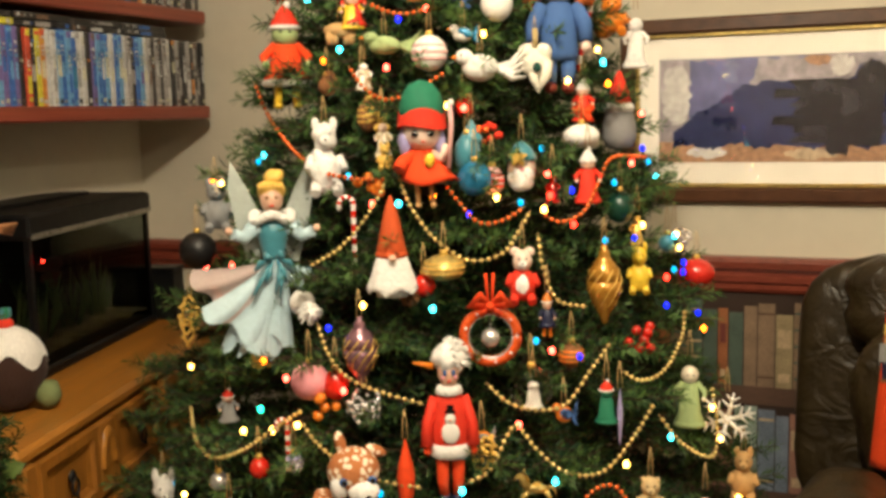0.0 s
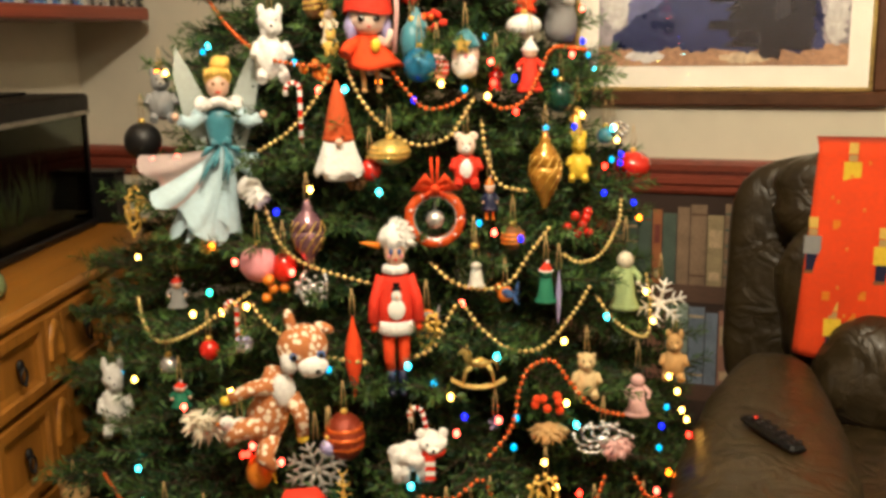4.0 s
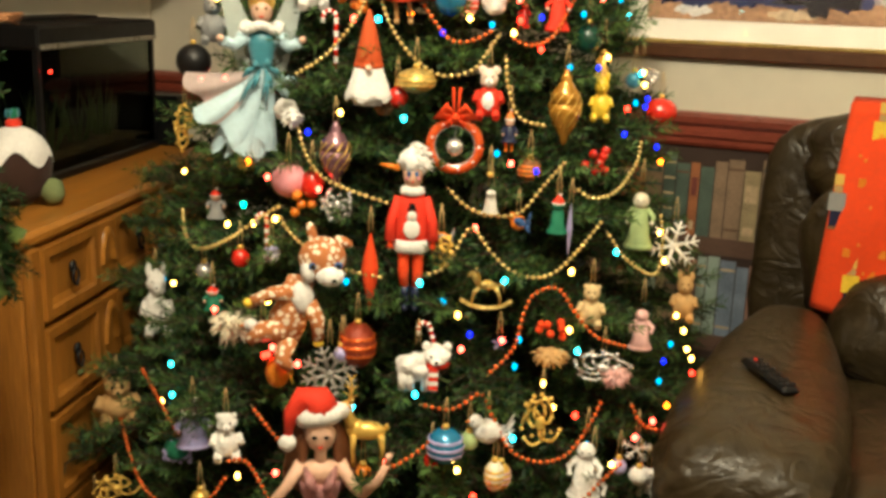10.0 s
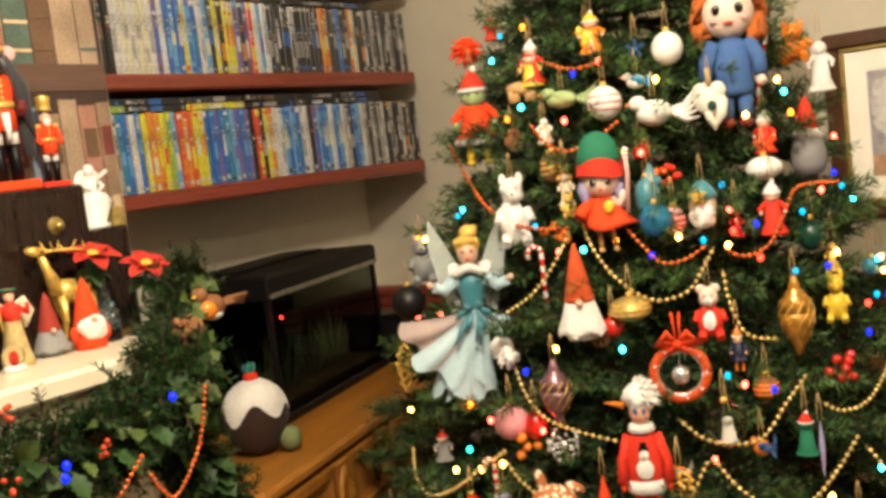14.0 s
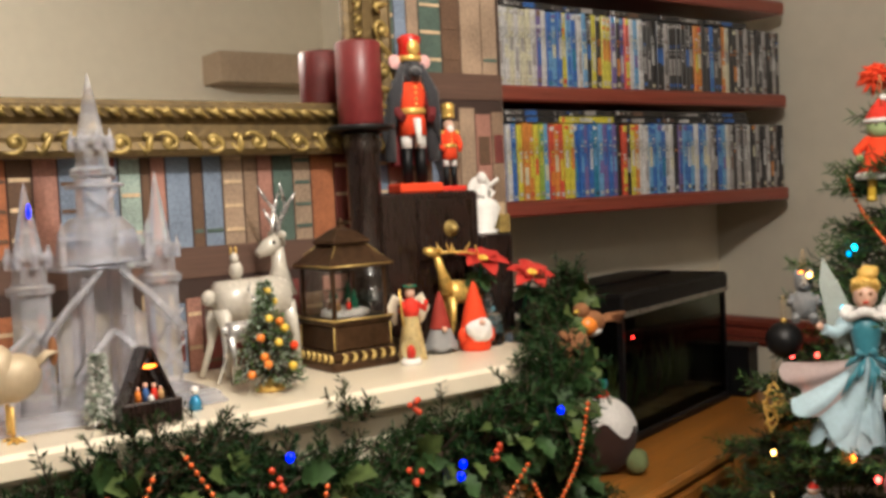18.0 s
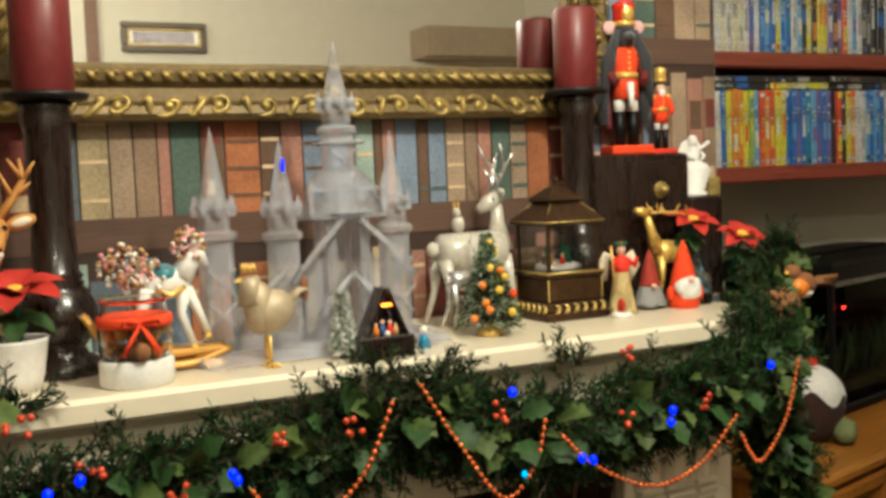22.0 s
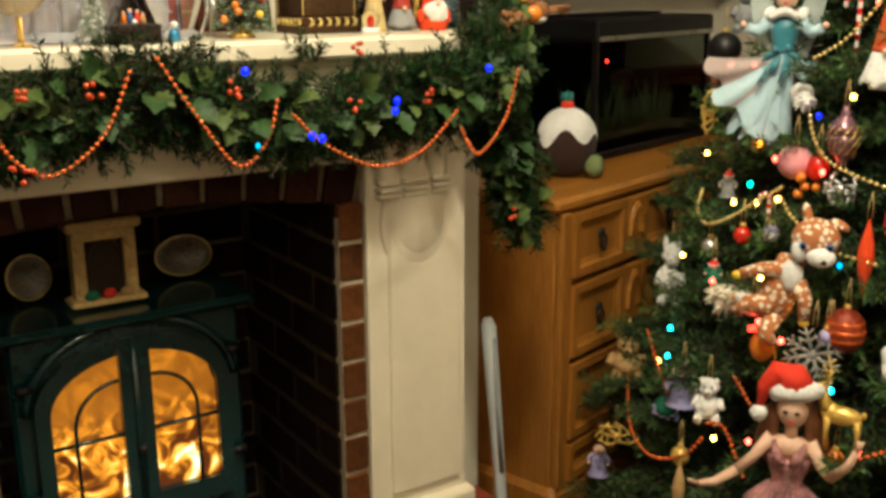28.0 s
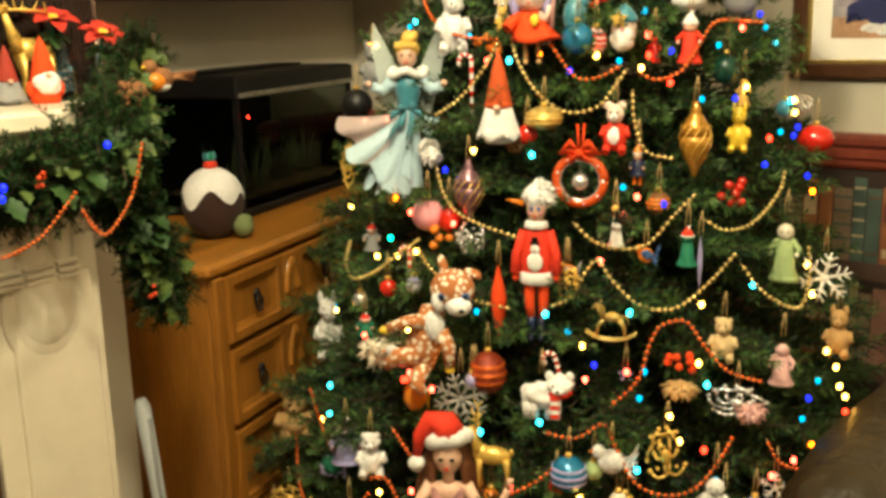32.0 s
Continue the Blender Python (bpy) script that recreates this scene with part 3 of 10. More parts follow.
def dark_shape_art(s, x0, x1, z0, z1, put):
    w, h = x1 - x0, z1 - z0
    put(x0, x1, z0, z1, 0.002, 0.0095, PASTEL, s)
    put(x0, x1, z0, z0 + 0.20 * h, 0.002, 0.0100, EARTH, s)
    low = [(0.06 + 0.86 * i / 16, 0.14 + 0.03 * math.sin(i * 1.7)) for i in range(17)]
    high = [(0.90, 0.50), (0.895, 0.72), (0.875, 0.90), (0.83, 0.94), (0.78, 0.90), (0.755, 0.78), (0.68, 0.74), (0.56, 0.76), (0.44, 0.78), (0.33, 0.74), (0.24, 0.58), (0.14, 0.46), (0.05, 0.28)]

    def blot(outline, depth, mat, rough, grow=0.0):
        """A soft-edged painted patch: the outline is followed closely and frayed."""
        pts, n = [], len(outline)
        for i in range(n):
            (u0, v0), (u1, v1) = outline[i], outline[(i + 1) % n]
            for k in range(8):
                u, v = u0 + (u1 - u0) * k / 8, v0 + (v1 - v0) * k / 8
                f = rough * noise.noise(Vector((u * 40, v * 16, depth * 900))) + rough * 0.6 * noise.noise(Vector((u * 90, v * 40, 5)))
                u, v = u + (u - 0.5) * (grow + f), v + (v - 0.45) * (2 * grow + 2 * f)
                pts.append(((min(max(u, 0.004), 0.996) - 0.5) * w, (min(max(v, 0.01), 0.99) - 0.5) * h))
        s.plate(pts, 0.0004, mat, ((x0 + x1) / 2, BACK - depth, (z0 + z1) / 2))

    ring = lambda cx, cz, rx, rz: [(cx + rx * math.cos(a), cz + rz * math.sin(a)) for a in [2 * math.pi * i / 14 for i in range(14)]]
    blot([(0.12, 0.20), (0.60, 0.22), (0.66, 0.97), (0.40, 0.99), (0.13, 0.97)], 0.0100, VIOLET, 0.05)
    blot([(0.36, 0.70), (0.66, 0.70), (0.66, 0.98), (0.40, 0.98)], 0.0104, PASTEL, 0.05)
    for cx, cz, rx, rz, m in ((0.07, 0.66, 0.060, 0.30, PALE_PRINT), (0.95, 0.52, 0.045, 0.34, PALE_PRINT), (0.71, 0.90, 0.045, 0.10, PALE_PRINT), (0.20, 0.10, 0.08, 0.06, PALE_PRINT), (0.62, 0.95, 0.05, 0.05, EARTH), (0.60, 0.08, 0.10, 0.05, BUFF_PRINT)):
        blot(ring(cx, cz, rx, rz), 0.0107, m, 0.035)
    blot(low + high, 0.0112, DEEP, 0.05, -0.02)
    # the charcoal half fades into the blue in frayed fingers
    for k in range(7):
        z = 0.18 + 0.085 * k
        blot([(0.50 + 0.05 * math.sin(k * 2.3), z), (0.86, z - 0.04), (0.875, z + 0.07), (0.52 + 0.06 * math.sin(k * 1.9 + 1), z + 0.08)], 0.0117 + 0.0001 * k, DUSK, 0.03)
    blot(ring(0.825, 0.74, 0.062, 0.19), 0.0126, DUSK, 0.03)
    blot(ring(0.70, 0.13, 0.045, 0.07), 0.0126, DUSK, 0.04)


picture("framed_picture", "brown framed print of a dark blue shape on a pale mount", BACK, -0.560, 0.288, 1.186, 1.672, 0.040, (0.062, 0.066), dark_shape_art, FRAME_WOOD)


def blank_art(s, x0, x1, z0, z1, put):
    put(x0, x1, z0, z1, 0.002, 0.0095, PASTEL, s)


picture("oak_framed_picture", "honey oak framed picture on the cream wall", BACK, 0.350, 0.90, 1.395, 1.80, 0.055, (0.03, 0.03), blank_art, OAK)

# what the mirror shows on the far wall
picture("small_framed_print", "small grey framed print on the cream wall", EAST, 0.60, 1.00, 2.135, 2.275, 0.028, (0.03, 0.014), blank_art, plain("grey_frame", (0.16, 0.13, 0.10), 0.5), axis="y")
structure("trim_door_post", box_shape((EAST - 0.03, 0.445, 1.0), (EAST, 0.50, 2.8), material("brown_beam", (0.20, 0.11, 0.07), 0.6)), "brown wooden door post", "post")
structure("trim_door_lintel", box_shape((EAST - 0.22, 2.09, 2.12), (EAST, 2.80, 2.27), material("fawn_beam", (0.42, 0.32, 0.22), 0.7)), "brown wooden beam", "beam")

# ---- gilt mirror over the mantel ----
mirror = thing("wall_mirror", "large mirror in an ornate antique gilt frame", "mirror")
MX = BREAST + 0.008
MY0, MY1, MZ0, MZ1, FW = -0.155, 0.945, 1.586, 2.30, 0.088
PROFILE = [(0.0, 0.0), (0.0, 0.034), (0.010, 0.040), (0.022, 0.036), (0.030, 0.022), (0.050, 0.020), (0.060, 0.030), (0.072, 0.032), (0.080, 0.022), (0.088, 0.018), (0.088, 0.0)]
cy, cz = (MY0 + MY1) / 2, (MZ0 + MZ1) / 2
for side in range(4):
    s = Shape()
    rings = []
    for e in (0, 1):
        ring = []
        for d, h in PROFILE:
            hy, hz = (MY1 - MY0) / 2 - d, (MZ1 - MZ0) / 2 - d
            corner = [(-hy, -hz), (hy, -hz), (hy, hz), (-hy, hz)][(side + e) % 4]
            ring.append((MX + h, cy + corner[0], cz + corner[1]))
        rings.append(ring)
    s.grid(rings, DARK_GILT, flat=True)
    rail = part("frame_rail", s, mirror)
    # raised scrolls and a beaded inner edge
    a, b = [(-1, -1), (1, -1), (1, 1), (-1, 1)][side], [(-1, -1), (1, -1), (1, 1), (-1, 1)][(side + 1) % 4]

    def on_rail(u, d, h):
        hy, hz = (MY1 - MY0) / 2 - d, (MZ1 - MZ0) / 2 - d
        return Vector((MX + h, cy + hy * (a[0] + (b[0] - a[0]) * u), cz + hz * (a[1] + (b[1] - a[1]) * u)))

    length = (MY1 - MY0) if side % 2 == 0 else (MZ1 - MZ0)
    n = round(length / 0.078)
    s = Shape()
    for i in range(n):
        u, du = (i + 0.5) / n, 1.0 / n
        up = 1 if i % 2 else -1
        # a scroll that curls in on a boss, with a leaf trailing to the next
        curl = []
        for k in range(17):
            g = k / 16
            r = 0.020 * (1 - 0.62 * g)
            w = -2.6 + 5.6 * g
            curl.append(on_rail(u + du * 0.10 + r * math.cos(w) / length, 0.021 + up * r * 0.82 * math.sin(w), 0.036 + 0.003 * g))
        s.tube(curl, [0.0030 + 0.0022 * math.sin(math.pi * k / 16) for k in range(17)], FRAME_GILT, 6)
        s.ball(on_rail(u + du * 0.10, 0.021, 0.037), (0.007, 0.009, 0.009), FRAME_GILT, 10, 7)
        leaf = [on_rail(u - du * (0.20 + 0.30 * g), 0.021 + up * 0.014 * math.sin(g * 4.2 - 1.2), 0.037) for g in [k / 6 for k in range(7)]]
        s.tube(leaf, [0.003, 0.005, 0.0065, 0.006, 0.005, 0.0035, 0.002], FRAME_GILT, 6)
        s.ball(on_rail(u - du * 0.30, 0.021 - up * 0.010, 0.035), (0.004, 0.008, 0.006), FRAME_GILT, 8, 6)
    part("scrollwork", s, rail)
    s = Shape()
    n = round(length / 0.034)
    for i in range(n):
        u, du = 0.05 + 0.90 * (i + 0.5) / n, 0.90 / n
        s.tube([on_rail(u - du * 0.45, 0.074, 0.031), on_rail(u, 0.068, 0.034), on_rail(u + du * 0.45, 0.060, 0.031)], [0.002, 0.0065, 0.002], FRAME_GILT, 6)
        s.tube([on_rail(u + du * 0.05, 0.074, 0.032), on_rail(u + du * 0.35, 0.071, 0.033)], [0.004, 0.002], FRAME_GILT, 6)
    part("leaf_edge", s, rail)
s = Shape()
s.box((MX + 0.008, cy, cz), (0.006, MY1 - MY0 - 2 * FW + 0.01, MZ1 - MZ0 - 2 * FW + 0.01), MIRROR)
part("mirror_glass", s, mirror)


# ---- pine sideboard across the alcove ----
SB = pose(-1.382, 1.392, 0, 0, 0, 15.5)   # local: y runs along the front, x points out of the front
SBL, SBD, SBH = 1.28, 0.45, 0.8375
side = thing("sideboard", "waxed pine sideboard with panelled drawers and black ring pulls", "sideboard", SB)
s = Shape()
s.box((-SBD / 2, SBL / 2, SBH - 0.016), (SBD + 0.03, SBL + 0.05, 0.032), PINE_TOP, bevel=0.010)
part("top", s, side)
s = Shape()
s.box((-SBD / 2 - 0.004, SBL / 2, 0.445), (SBD - 0.012, SBL, 0.72), PINE, bevel=0.004)
part("carcass", s, side)
s = Shape()
s.box((0.002, 0.022, 0.445), (0.022, 0.042, 0.714), PINE, bevel=0.005)
part("corner_stile", s, side)
s = Shape()
s.box((-SBD / 2, SBL / 2, 0.045), (SBD + 0.03, SBL + 0.04, 0.088), PINE, bevel=0.014)
part("plinth", s, side)


def pull(parent, y, z):
    s = Shape()
    s.ball((0.020, y, z + 0.012), (0.007, 0.013, 0.014), IRON, 10, 6)
    ring = [(0.026, y + 0.013 * math.sin(a), z - 0.010 + 0.017 * math.cos(a)) for a in [2 * math.pi * i / 14 for i in range(15)]]
    s.tube(ring, 0.0032, IRON, 6)
    s.ball((0.028, y, z - 0.028), 0.005, IRON, 8, 5)
    part("ring_pull", s, parent, "black iron ring pull")


def sunk_field(s, y0, y1, z0, z1):
    """A sunk panel inside its cell: flat frame, sloping bevel, field."""
    rect = lambda x, e: [(x, y0 + e, z0 + e), (x, y1 - e, z0 + e), (x, y1 - e, z1 - e), (x, y0 + e, z1 - e)]
    s.grid([rect(0.000, 0.0), rect(0.019, 0.001), rect(0.019, 0.022), rect(0.010, 0.026), rect(0.004, 0.042)], PINE, cap=False, flat=True)
    s.box((0.001, (y0 + y1) / 2, (z0 + z1) / 2), (0.008, y1 - y0 - 0.06, z1 - z0 - 0.06), PINE)


for z0, z1 in ((0.636, 0.796), (0.432, 0.616), (0.214, 0.412), (0.098, 0.198)):
    for y0 in (0.045, 0.652):
        s = Shape()
        y1, ym, zm = y0 + 0.565, y0 + 0.2825, (z0 + z1) / 2
        sunk_field(s, y0, ym - 0.040, z0, z1)
        sunk_field(s, ym + 0.040, y1, z0, z1)
        s.box((0.008, ym, zm), (0.022, 0.079, z1 - z0), PINE, bevel=0.003)
        # raised arch between the two fields
        s.grid([[(x, ym + k * math.cos(a), z0 + 0.012 + (z1 - z0 - 0.02) * (0.15 if a < 0 else 0.35 + 0.62 * math.sin(a) * k / 0.036)) for a in [math.pi * i / 12 for i in range(13)]] for x, k in ((0.018, 0.036), (0.026, 0.034), (0.027, 0.026), (0.022, 0.020), (0.022, 0.001))], PINE_TOP, closed=False)
        d = part("drawer", s, side)
        if z0 > 0.2:
            pull(d, y0 + 0.115, zm + 0.002)
            pull(d, y1 - 0.115, zm + 0.002)

# ---- fish tank on the sideboard ----
TK = pose(-1.72, 1.80, 0.8375, 0, 0, 15.5)
tank = thing("fish_tank", "black framed fish tank with dark glass, lit red switch and plants", "fish tank", TK)
TL, TD, TH = 0.675, 0.32, 0.335
s = Shape()
s.box((-TD / 2, TL / 2, 0.012), (TD + 0.012, TL + 0.012, 0.024), BLACK, bevel=0.004)
part("base", s, tank)
s = Shape()
s.box((-TD / 2, TL / 2, TH + 0.028), (TD + 0.016, TL + 0.016, 0.062), BLACK, bevel=0.008)
s.box((-TD / 2 - 0.03, TL / 2, TH + 0.062), (0.10, TL * 0.8, 0.010), BLACK, bevel=0.004)
hood = part("hood", s, tank)
s = Shape()
s.box((0.010, TL / 2, TH + 0.006), (0.004, TL, 0.012), plain("silver_strip", (0.35, 0.33, 0.28), 0.3, metal=0.6))
part("trim_strip", s, hood)
for y in (0.006, TL - 0.006):
    s = Shape()
    s.box((-0.006, y, TH / 2 + 0.01), (0.014, 0.014, TH - 0.02), BLACK)
    part("corner_post", s, tank)
s = Shape()
s.box((-TD + 0.01, TL / 2, TH / 2 + 0.01), (0.012, TL - 0.02, TH - 0.03), plain("dark_back_panel", (0.002, 0.004, 0.004), 0.8))
part("back_panel", s, tank)
for at, size in (((-0.004, TL / 2, TH / 2 + 0.01), (0.005, TL - 0.028, TH - 0.025)), ((-TD / 2, 0.004, TH / 2 + 0.01), (TD - 0.03, 0.005, TH - 0.025)), ((-TD / 2, TL - 0.004, TH / 2 + 0.01), (TD - 0.03, 0.005, TH - 0.025))):
    s = Shape()
    s.box(at, size, SMOKED)
    part("glass_pane", s, tank)
s = Shape()
GRAVEL = material("brown_gravel", (0.30, 0.20, 0.11), 0.9, vary=0.5, scale=90, bump=1.0)
s.grid([[(-TD + 0.02 + (TD - 0.03) * i / 10, 0.02 + (TL - 0.04) * j / 30, 0.050 + 0.012 * noise.noise(Vector((i * 0.4, j * 0.4, 0)))) for j in range(31)] for i in range(11)], GRAVEL, closed=False)
part("gravel_bed", s, tank)
rng = random.Random(5)
for y in (0.10, 0.24, 0.40, 0.55):
    s = Shape()
    for k in range(22):
        a, h = rng.uniform(0, 6.28), rng.uniform(0.07, 0.17)
        q = Vector((-0.12 + 0.02 * math.cos(a), y + 0.03 * math.sin(a), 0.05))
        s.tube([q, q + Vector((0.02 * math.cos(a), 0.03 * math.sin(a), h * 0.6)), q + Vector((0.035 * math.cos(a), 0.06 * math.sin(a), h))], [0.003, 0.005, 0.001], LIME, 4, sx=0.3)
    part("water_plant", s, tank)
s = Shape()
s.ball((0.012, 0.035, TH - 0.055), 0.0035, L_RED, 8, 6)
part("switch_light", s, tank, "glowing red switch")

# small black box at the end of the tank
s = Shape()
s.box((0, 0, 0.075), (0.20, 0.085, 0.15), BLACK, bevel=0.006)
s.box((0, 0, 0.154), (0.21, 0.092, 0.012), BLACK, bevel=0.004)
thing("black_box", "small black box standing beside the fish tank", "box", SB @ pose(-0.26, 1.228, 0.8375), shape=s)

# ---- brown leather recliner ----
chair = thing("recliner", "puffy dark brown leather recliner against the wall", "armchair")


def cushion(at, size, mat, bulge=0.35, turn=None, crease=0.0, seg=22, folds=0):
    """A padded block: a rounded box with soft creases."""
    s, q = Shape(), turn if turn is not None else Matrix.Identity(3)
    rows = []
    for i in range(seg // 2 + 1):
        a = math.pi * i / (seg // 2) - math.pi / 2
        row = []
        for j in range(seg):
            b = 2 * math.pi * j / seg
            c = lambda v: math.copysign(abs(v) ** bulge, v)
            p = Vector((size[0] / 2 * c(math.cos(a)) * c(math.cos(b)), size[1] / 2 * c(math.cos(a)) * c(math.sin(b)), size[2] / 2 * c(math.sin(a))))
            w = Vector(at) + q @ p
            if crease:
                w += q @ (p.normalized() * (crease * noise.noise(w * 11) + 0.35 * crease * noise.noise(w * 31)))
            if folds:
                tuck = max(0.0, math.cos(math.pi * folds * (p.z / size[2] + 0.5) * 2 + 2.2 * noise.noise(w * 5))) ** 6
                w -= q @ (p.normalized() * 0.022 * tuck)
            row.append(w)
        rows.append(row)
    return s.grid(rows, mat)


part("back_cushion", cushion((0.50, 2.45, 0.76), (0.90, 0.28, 0.44), LEATHER, 0.5, rotx(-8), 0.030, 72), chair)
part("lumbar_cushion", cushion((0.50, 2.34, 0.62), (0.74, 0.30, 0.30), LEATHER, 0.6, rotx(-14), 0.022, 72), chair)
part("headrest", cushion((0.50, 2.52, 0.985), (0.95, 0.24, 0.26), LEATHER, 0.55, rotx(-8), 0.010, 96, 2), chair)
part("back_shell", cushion((0.50, 2.615, 0.74), (1.17, 0.14, 0.70), LEATHER, 0.4, rotx(-6), 0.006, 30), chair)


def arm_pad(cx, flip):
    """An overstuffed arm: narrow where it meets the back, broad in front, puckered round the nose."""
    s, rows = Shape(), []
    KEYS = ((2.32, 0.612, 0.045, 0.040), (2.24, 0.605, 0.088, 0.068), (2.08, 0.585, 0.128, 0.088), (1.88, 0.566, 0.156, 0.100), (1.68, 0.560, 0.162, 0.104), (1.54, 0.552, 0.152, 0.098), (1.47, 0.540, 0.128, 0.080), (1.445, 0.530, 0.085, 0.050), (1.44, 0.525, 0.020, 0.012))
    line = spline([(k[0], k[1], 0) for k in KEYS], 48)
    size = spline([(k[2], k[3], 0) for k in KEYS], 48)
    for i in range(49):
        y, z = line[i].x, line[i].y
        hw, hh = max(size[i].x, 0.004), max(size[i].y, 0.004)
        row = []
        for j in range(56):
            a = 2 * math.pi * j / 56
            c, e = math.cos(a), math.sin(a)
            px, pz = hw * math.copysign(abs(c) ** 0.75, c), hh * math.copysign(abs(e) ** 0.75, e)
            near = max(0.0, min(1.0, (1.72 - y) / 0.25)) * (0.35 + 0.65 * max(0.0, 1 - abs(e - 0.15)))
            v = Vector((cx + px, y, z + pz))
            k = 1 + 0.05 * noise.noise(v * 9) + near * 0.24 * (abs(noise.noise(Vector((v.x * 34, v.y * 22, v.z * 40)))) - 0.25)
            row.append((cx + flip * px * k, y, z + pz * k))
        rows.append(row)
    return s.grid(rows, LEATHER)


part("arm", arm_pad(0.050, 1), chair)
part("arm", arm_pad(0.965, -1), chair)
part("arm_panel", cushion((0.04, 1.93, 0.27), (0.24, 0.64, 0.50), LEATHER, 0.3, None, 0.008), chair)
part("arm_panel", cushion((0.98, 1.93, 0.29), (0.20, 0.62, 0.52), LEATHER, 0.3, None, 0.008), chair)
part("seat", cushion((0.50, 2.02, 0.43), (0.78, 0.72, 0.20), LEATHER, 0.45, rotx(3), 0.012, 36), chair)
part("footrest", cushion((0.50, 1.66, 0.28), (0.76, 0.12, 0.34), LEATHER, 0.4, None, 0.008), chair)
s = Shape()
s.box((0.5, 2.05, 0.06), (0.9, 0.8, 0.11), BLACK, bevel=0.02)
part("base", s, chair)

# red tea towel over the chair back
s = Shape()
rows = []
for i in range(25):
    v = i / 24
    row = []
    for j in range(25):
        u = j / 24
        z = 1.130 - 0.475 * v - 0.05 * (u - 0.2) * v
        y = 2.325 - 0.022 * math.sin(math.pi * v) + 0.011 * math.sin(u * 17 + v * 3) * v - 0.045 * v * 0.4
        row.append((0.118 + 0.36 * u - 0.035 * v * (1 - 2 * u) * 0.9, y, z))
    rows.append(row)
top = [(x, 2.56, 1.128) for x, _, _ in rows[0]]
s.grid([top] + rows, ORANGE_RED, closed=False)
towel = thing("tea_towel", "bright orange-red towel with small nutcracker print on the recliner", "towel", shape=s)
sol = towel.modifiers.new("thick", "SOLIDIFY")
sol.thickness = 0.004
for u, v, tone in ((0.2, 0.10, 0), (0.58, 0.10, 1), (0.97, 0.10, 0), (0.03, 0.45, 1), (0.40, 0.47, 0), (0.80, 0.47, 1), (0.18, 0.83, 0), (0.53, 0.88, 1), (0.9, 0.86, 0)):
    x = 0.118 + 0.36 * u - 0.035 * v * (1 - 2 * u) * 0.9
    z = 1.130 - 0.475 * v - 0.05 * (u - 0.2) * v
    y = 2.325 - 0.022 * math.sin(math.pi * v) + 0.011 * math.sin(u * 17 + v * 3) * v - 0.045 * v * 0.4 - 0.006
    coat = (YELLOW, GREY)[tone]
    s = Shape()
    for dz, w, h, m in ((0.040, 0.016, 0.020, BLOND), (0.022, 0.015, 0.012, TAN), (-0.002, 0.030, 0.034, coat), (-0.034, 0.020, 0.030, NAVY), (-0.052, 0.024, 0.006, BROWN)):
        s.box((x, y, z + 1.2 * dz), (w * 1.2, 0.003, h * 1.2), m)
    part("printed_figure", s, towel)
rng = random.Random(14)
for k in range(26):
    u, v = rng.uniform(0.03, 0.97), rng.uniform(0.04, 0.96)
    s = Shape()
    s.box((0.118 + 0.36 * u - 0.035 * v * (1 - 2 * u) * 0.9, 2.325 - 0.022 * math.sin(math.pi * v) + 0.011 * math.sin(u * 17 + v * 3) * v - 0.018 * v - 0.004, 1.130 - 0.475 * v - 0.05 * (u - 0.2) * v), (0.006, 0.003, 0.008) if k % 4 else (0.016, 0.003, 0.020), ORANGE)
    part("printed_mark", s, towel)

s = Shape()
s.box((0, 0, 0.010), (0.036, 0.150, 0.016), BLACK, bevel=0.006)
for i in range(6):
    for j in range(3):
        s.ball((-0.012 + 0.012 * j, -0.06 + 0.022 * i, 0.020), (0.004, 0.005, 0.003), (IRON, RED)[i == 5 and j == 1], 8, 4)
thing("remote_control", "black remote control lying on the recliner arm", "remote", pose(0.055, 1.76, 0.667, 3, 0, 38), shape=s)


# ---- the tree ----
TX, TY, TA, TB = -0.714, 1.949, 0.481, 0.325


def tree_r(z):
    return max(0.03, TA - TB * (z - 1.0))


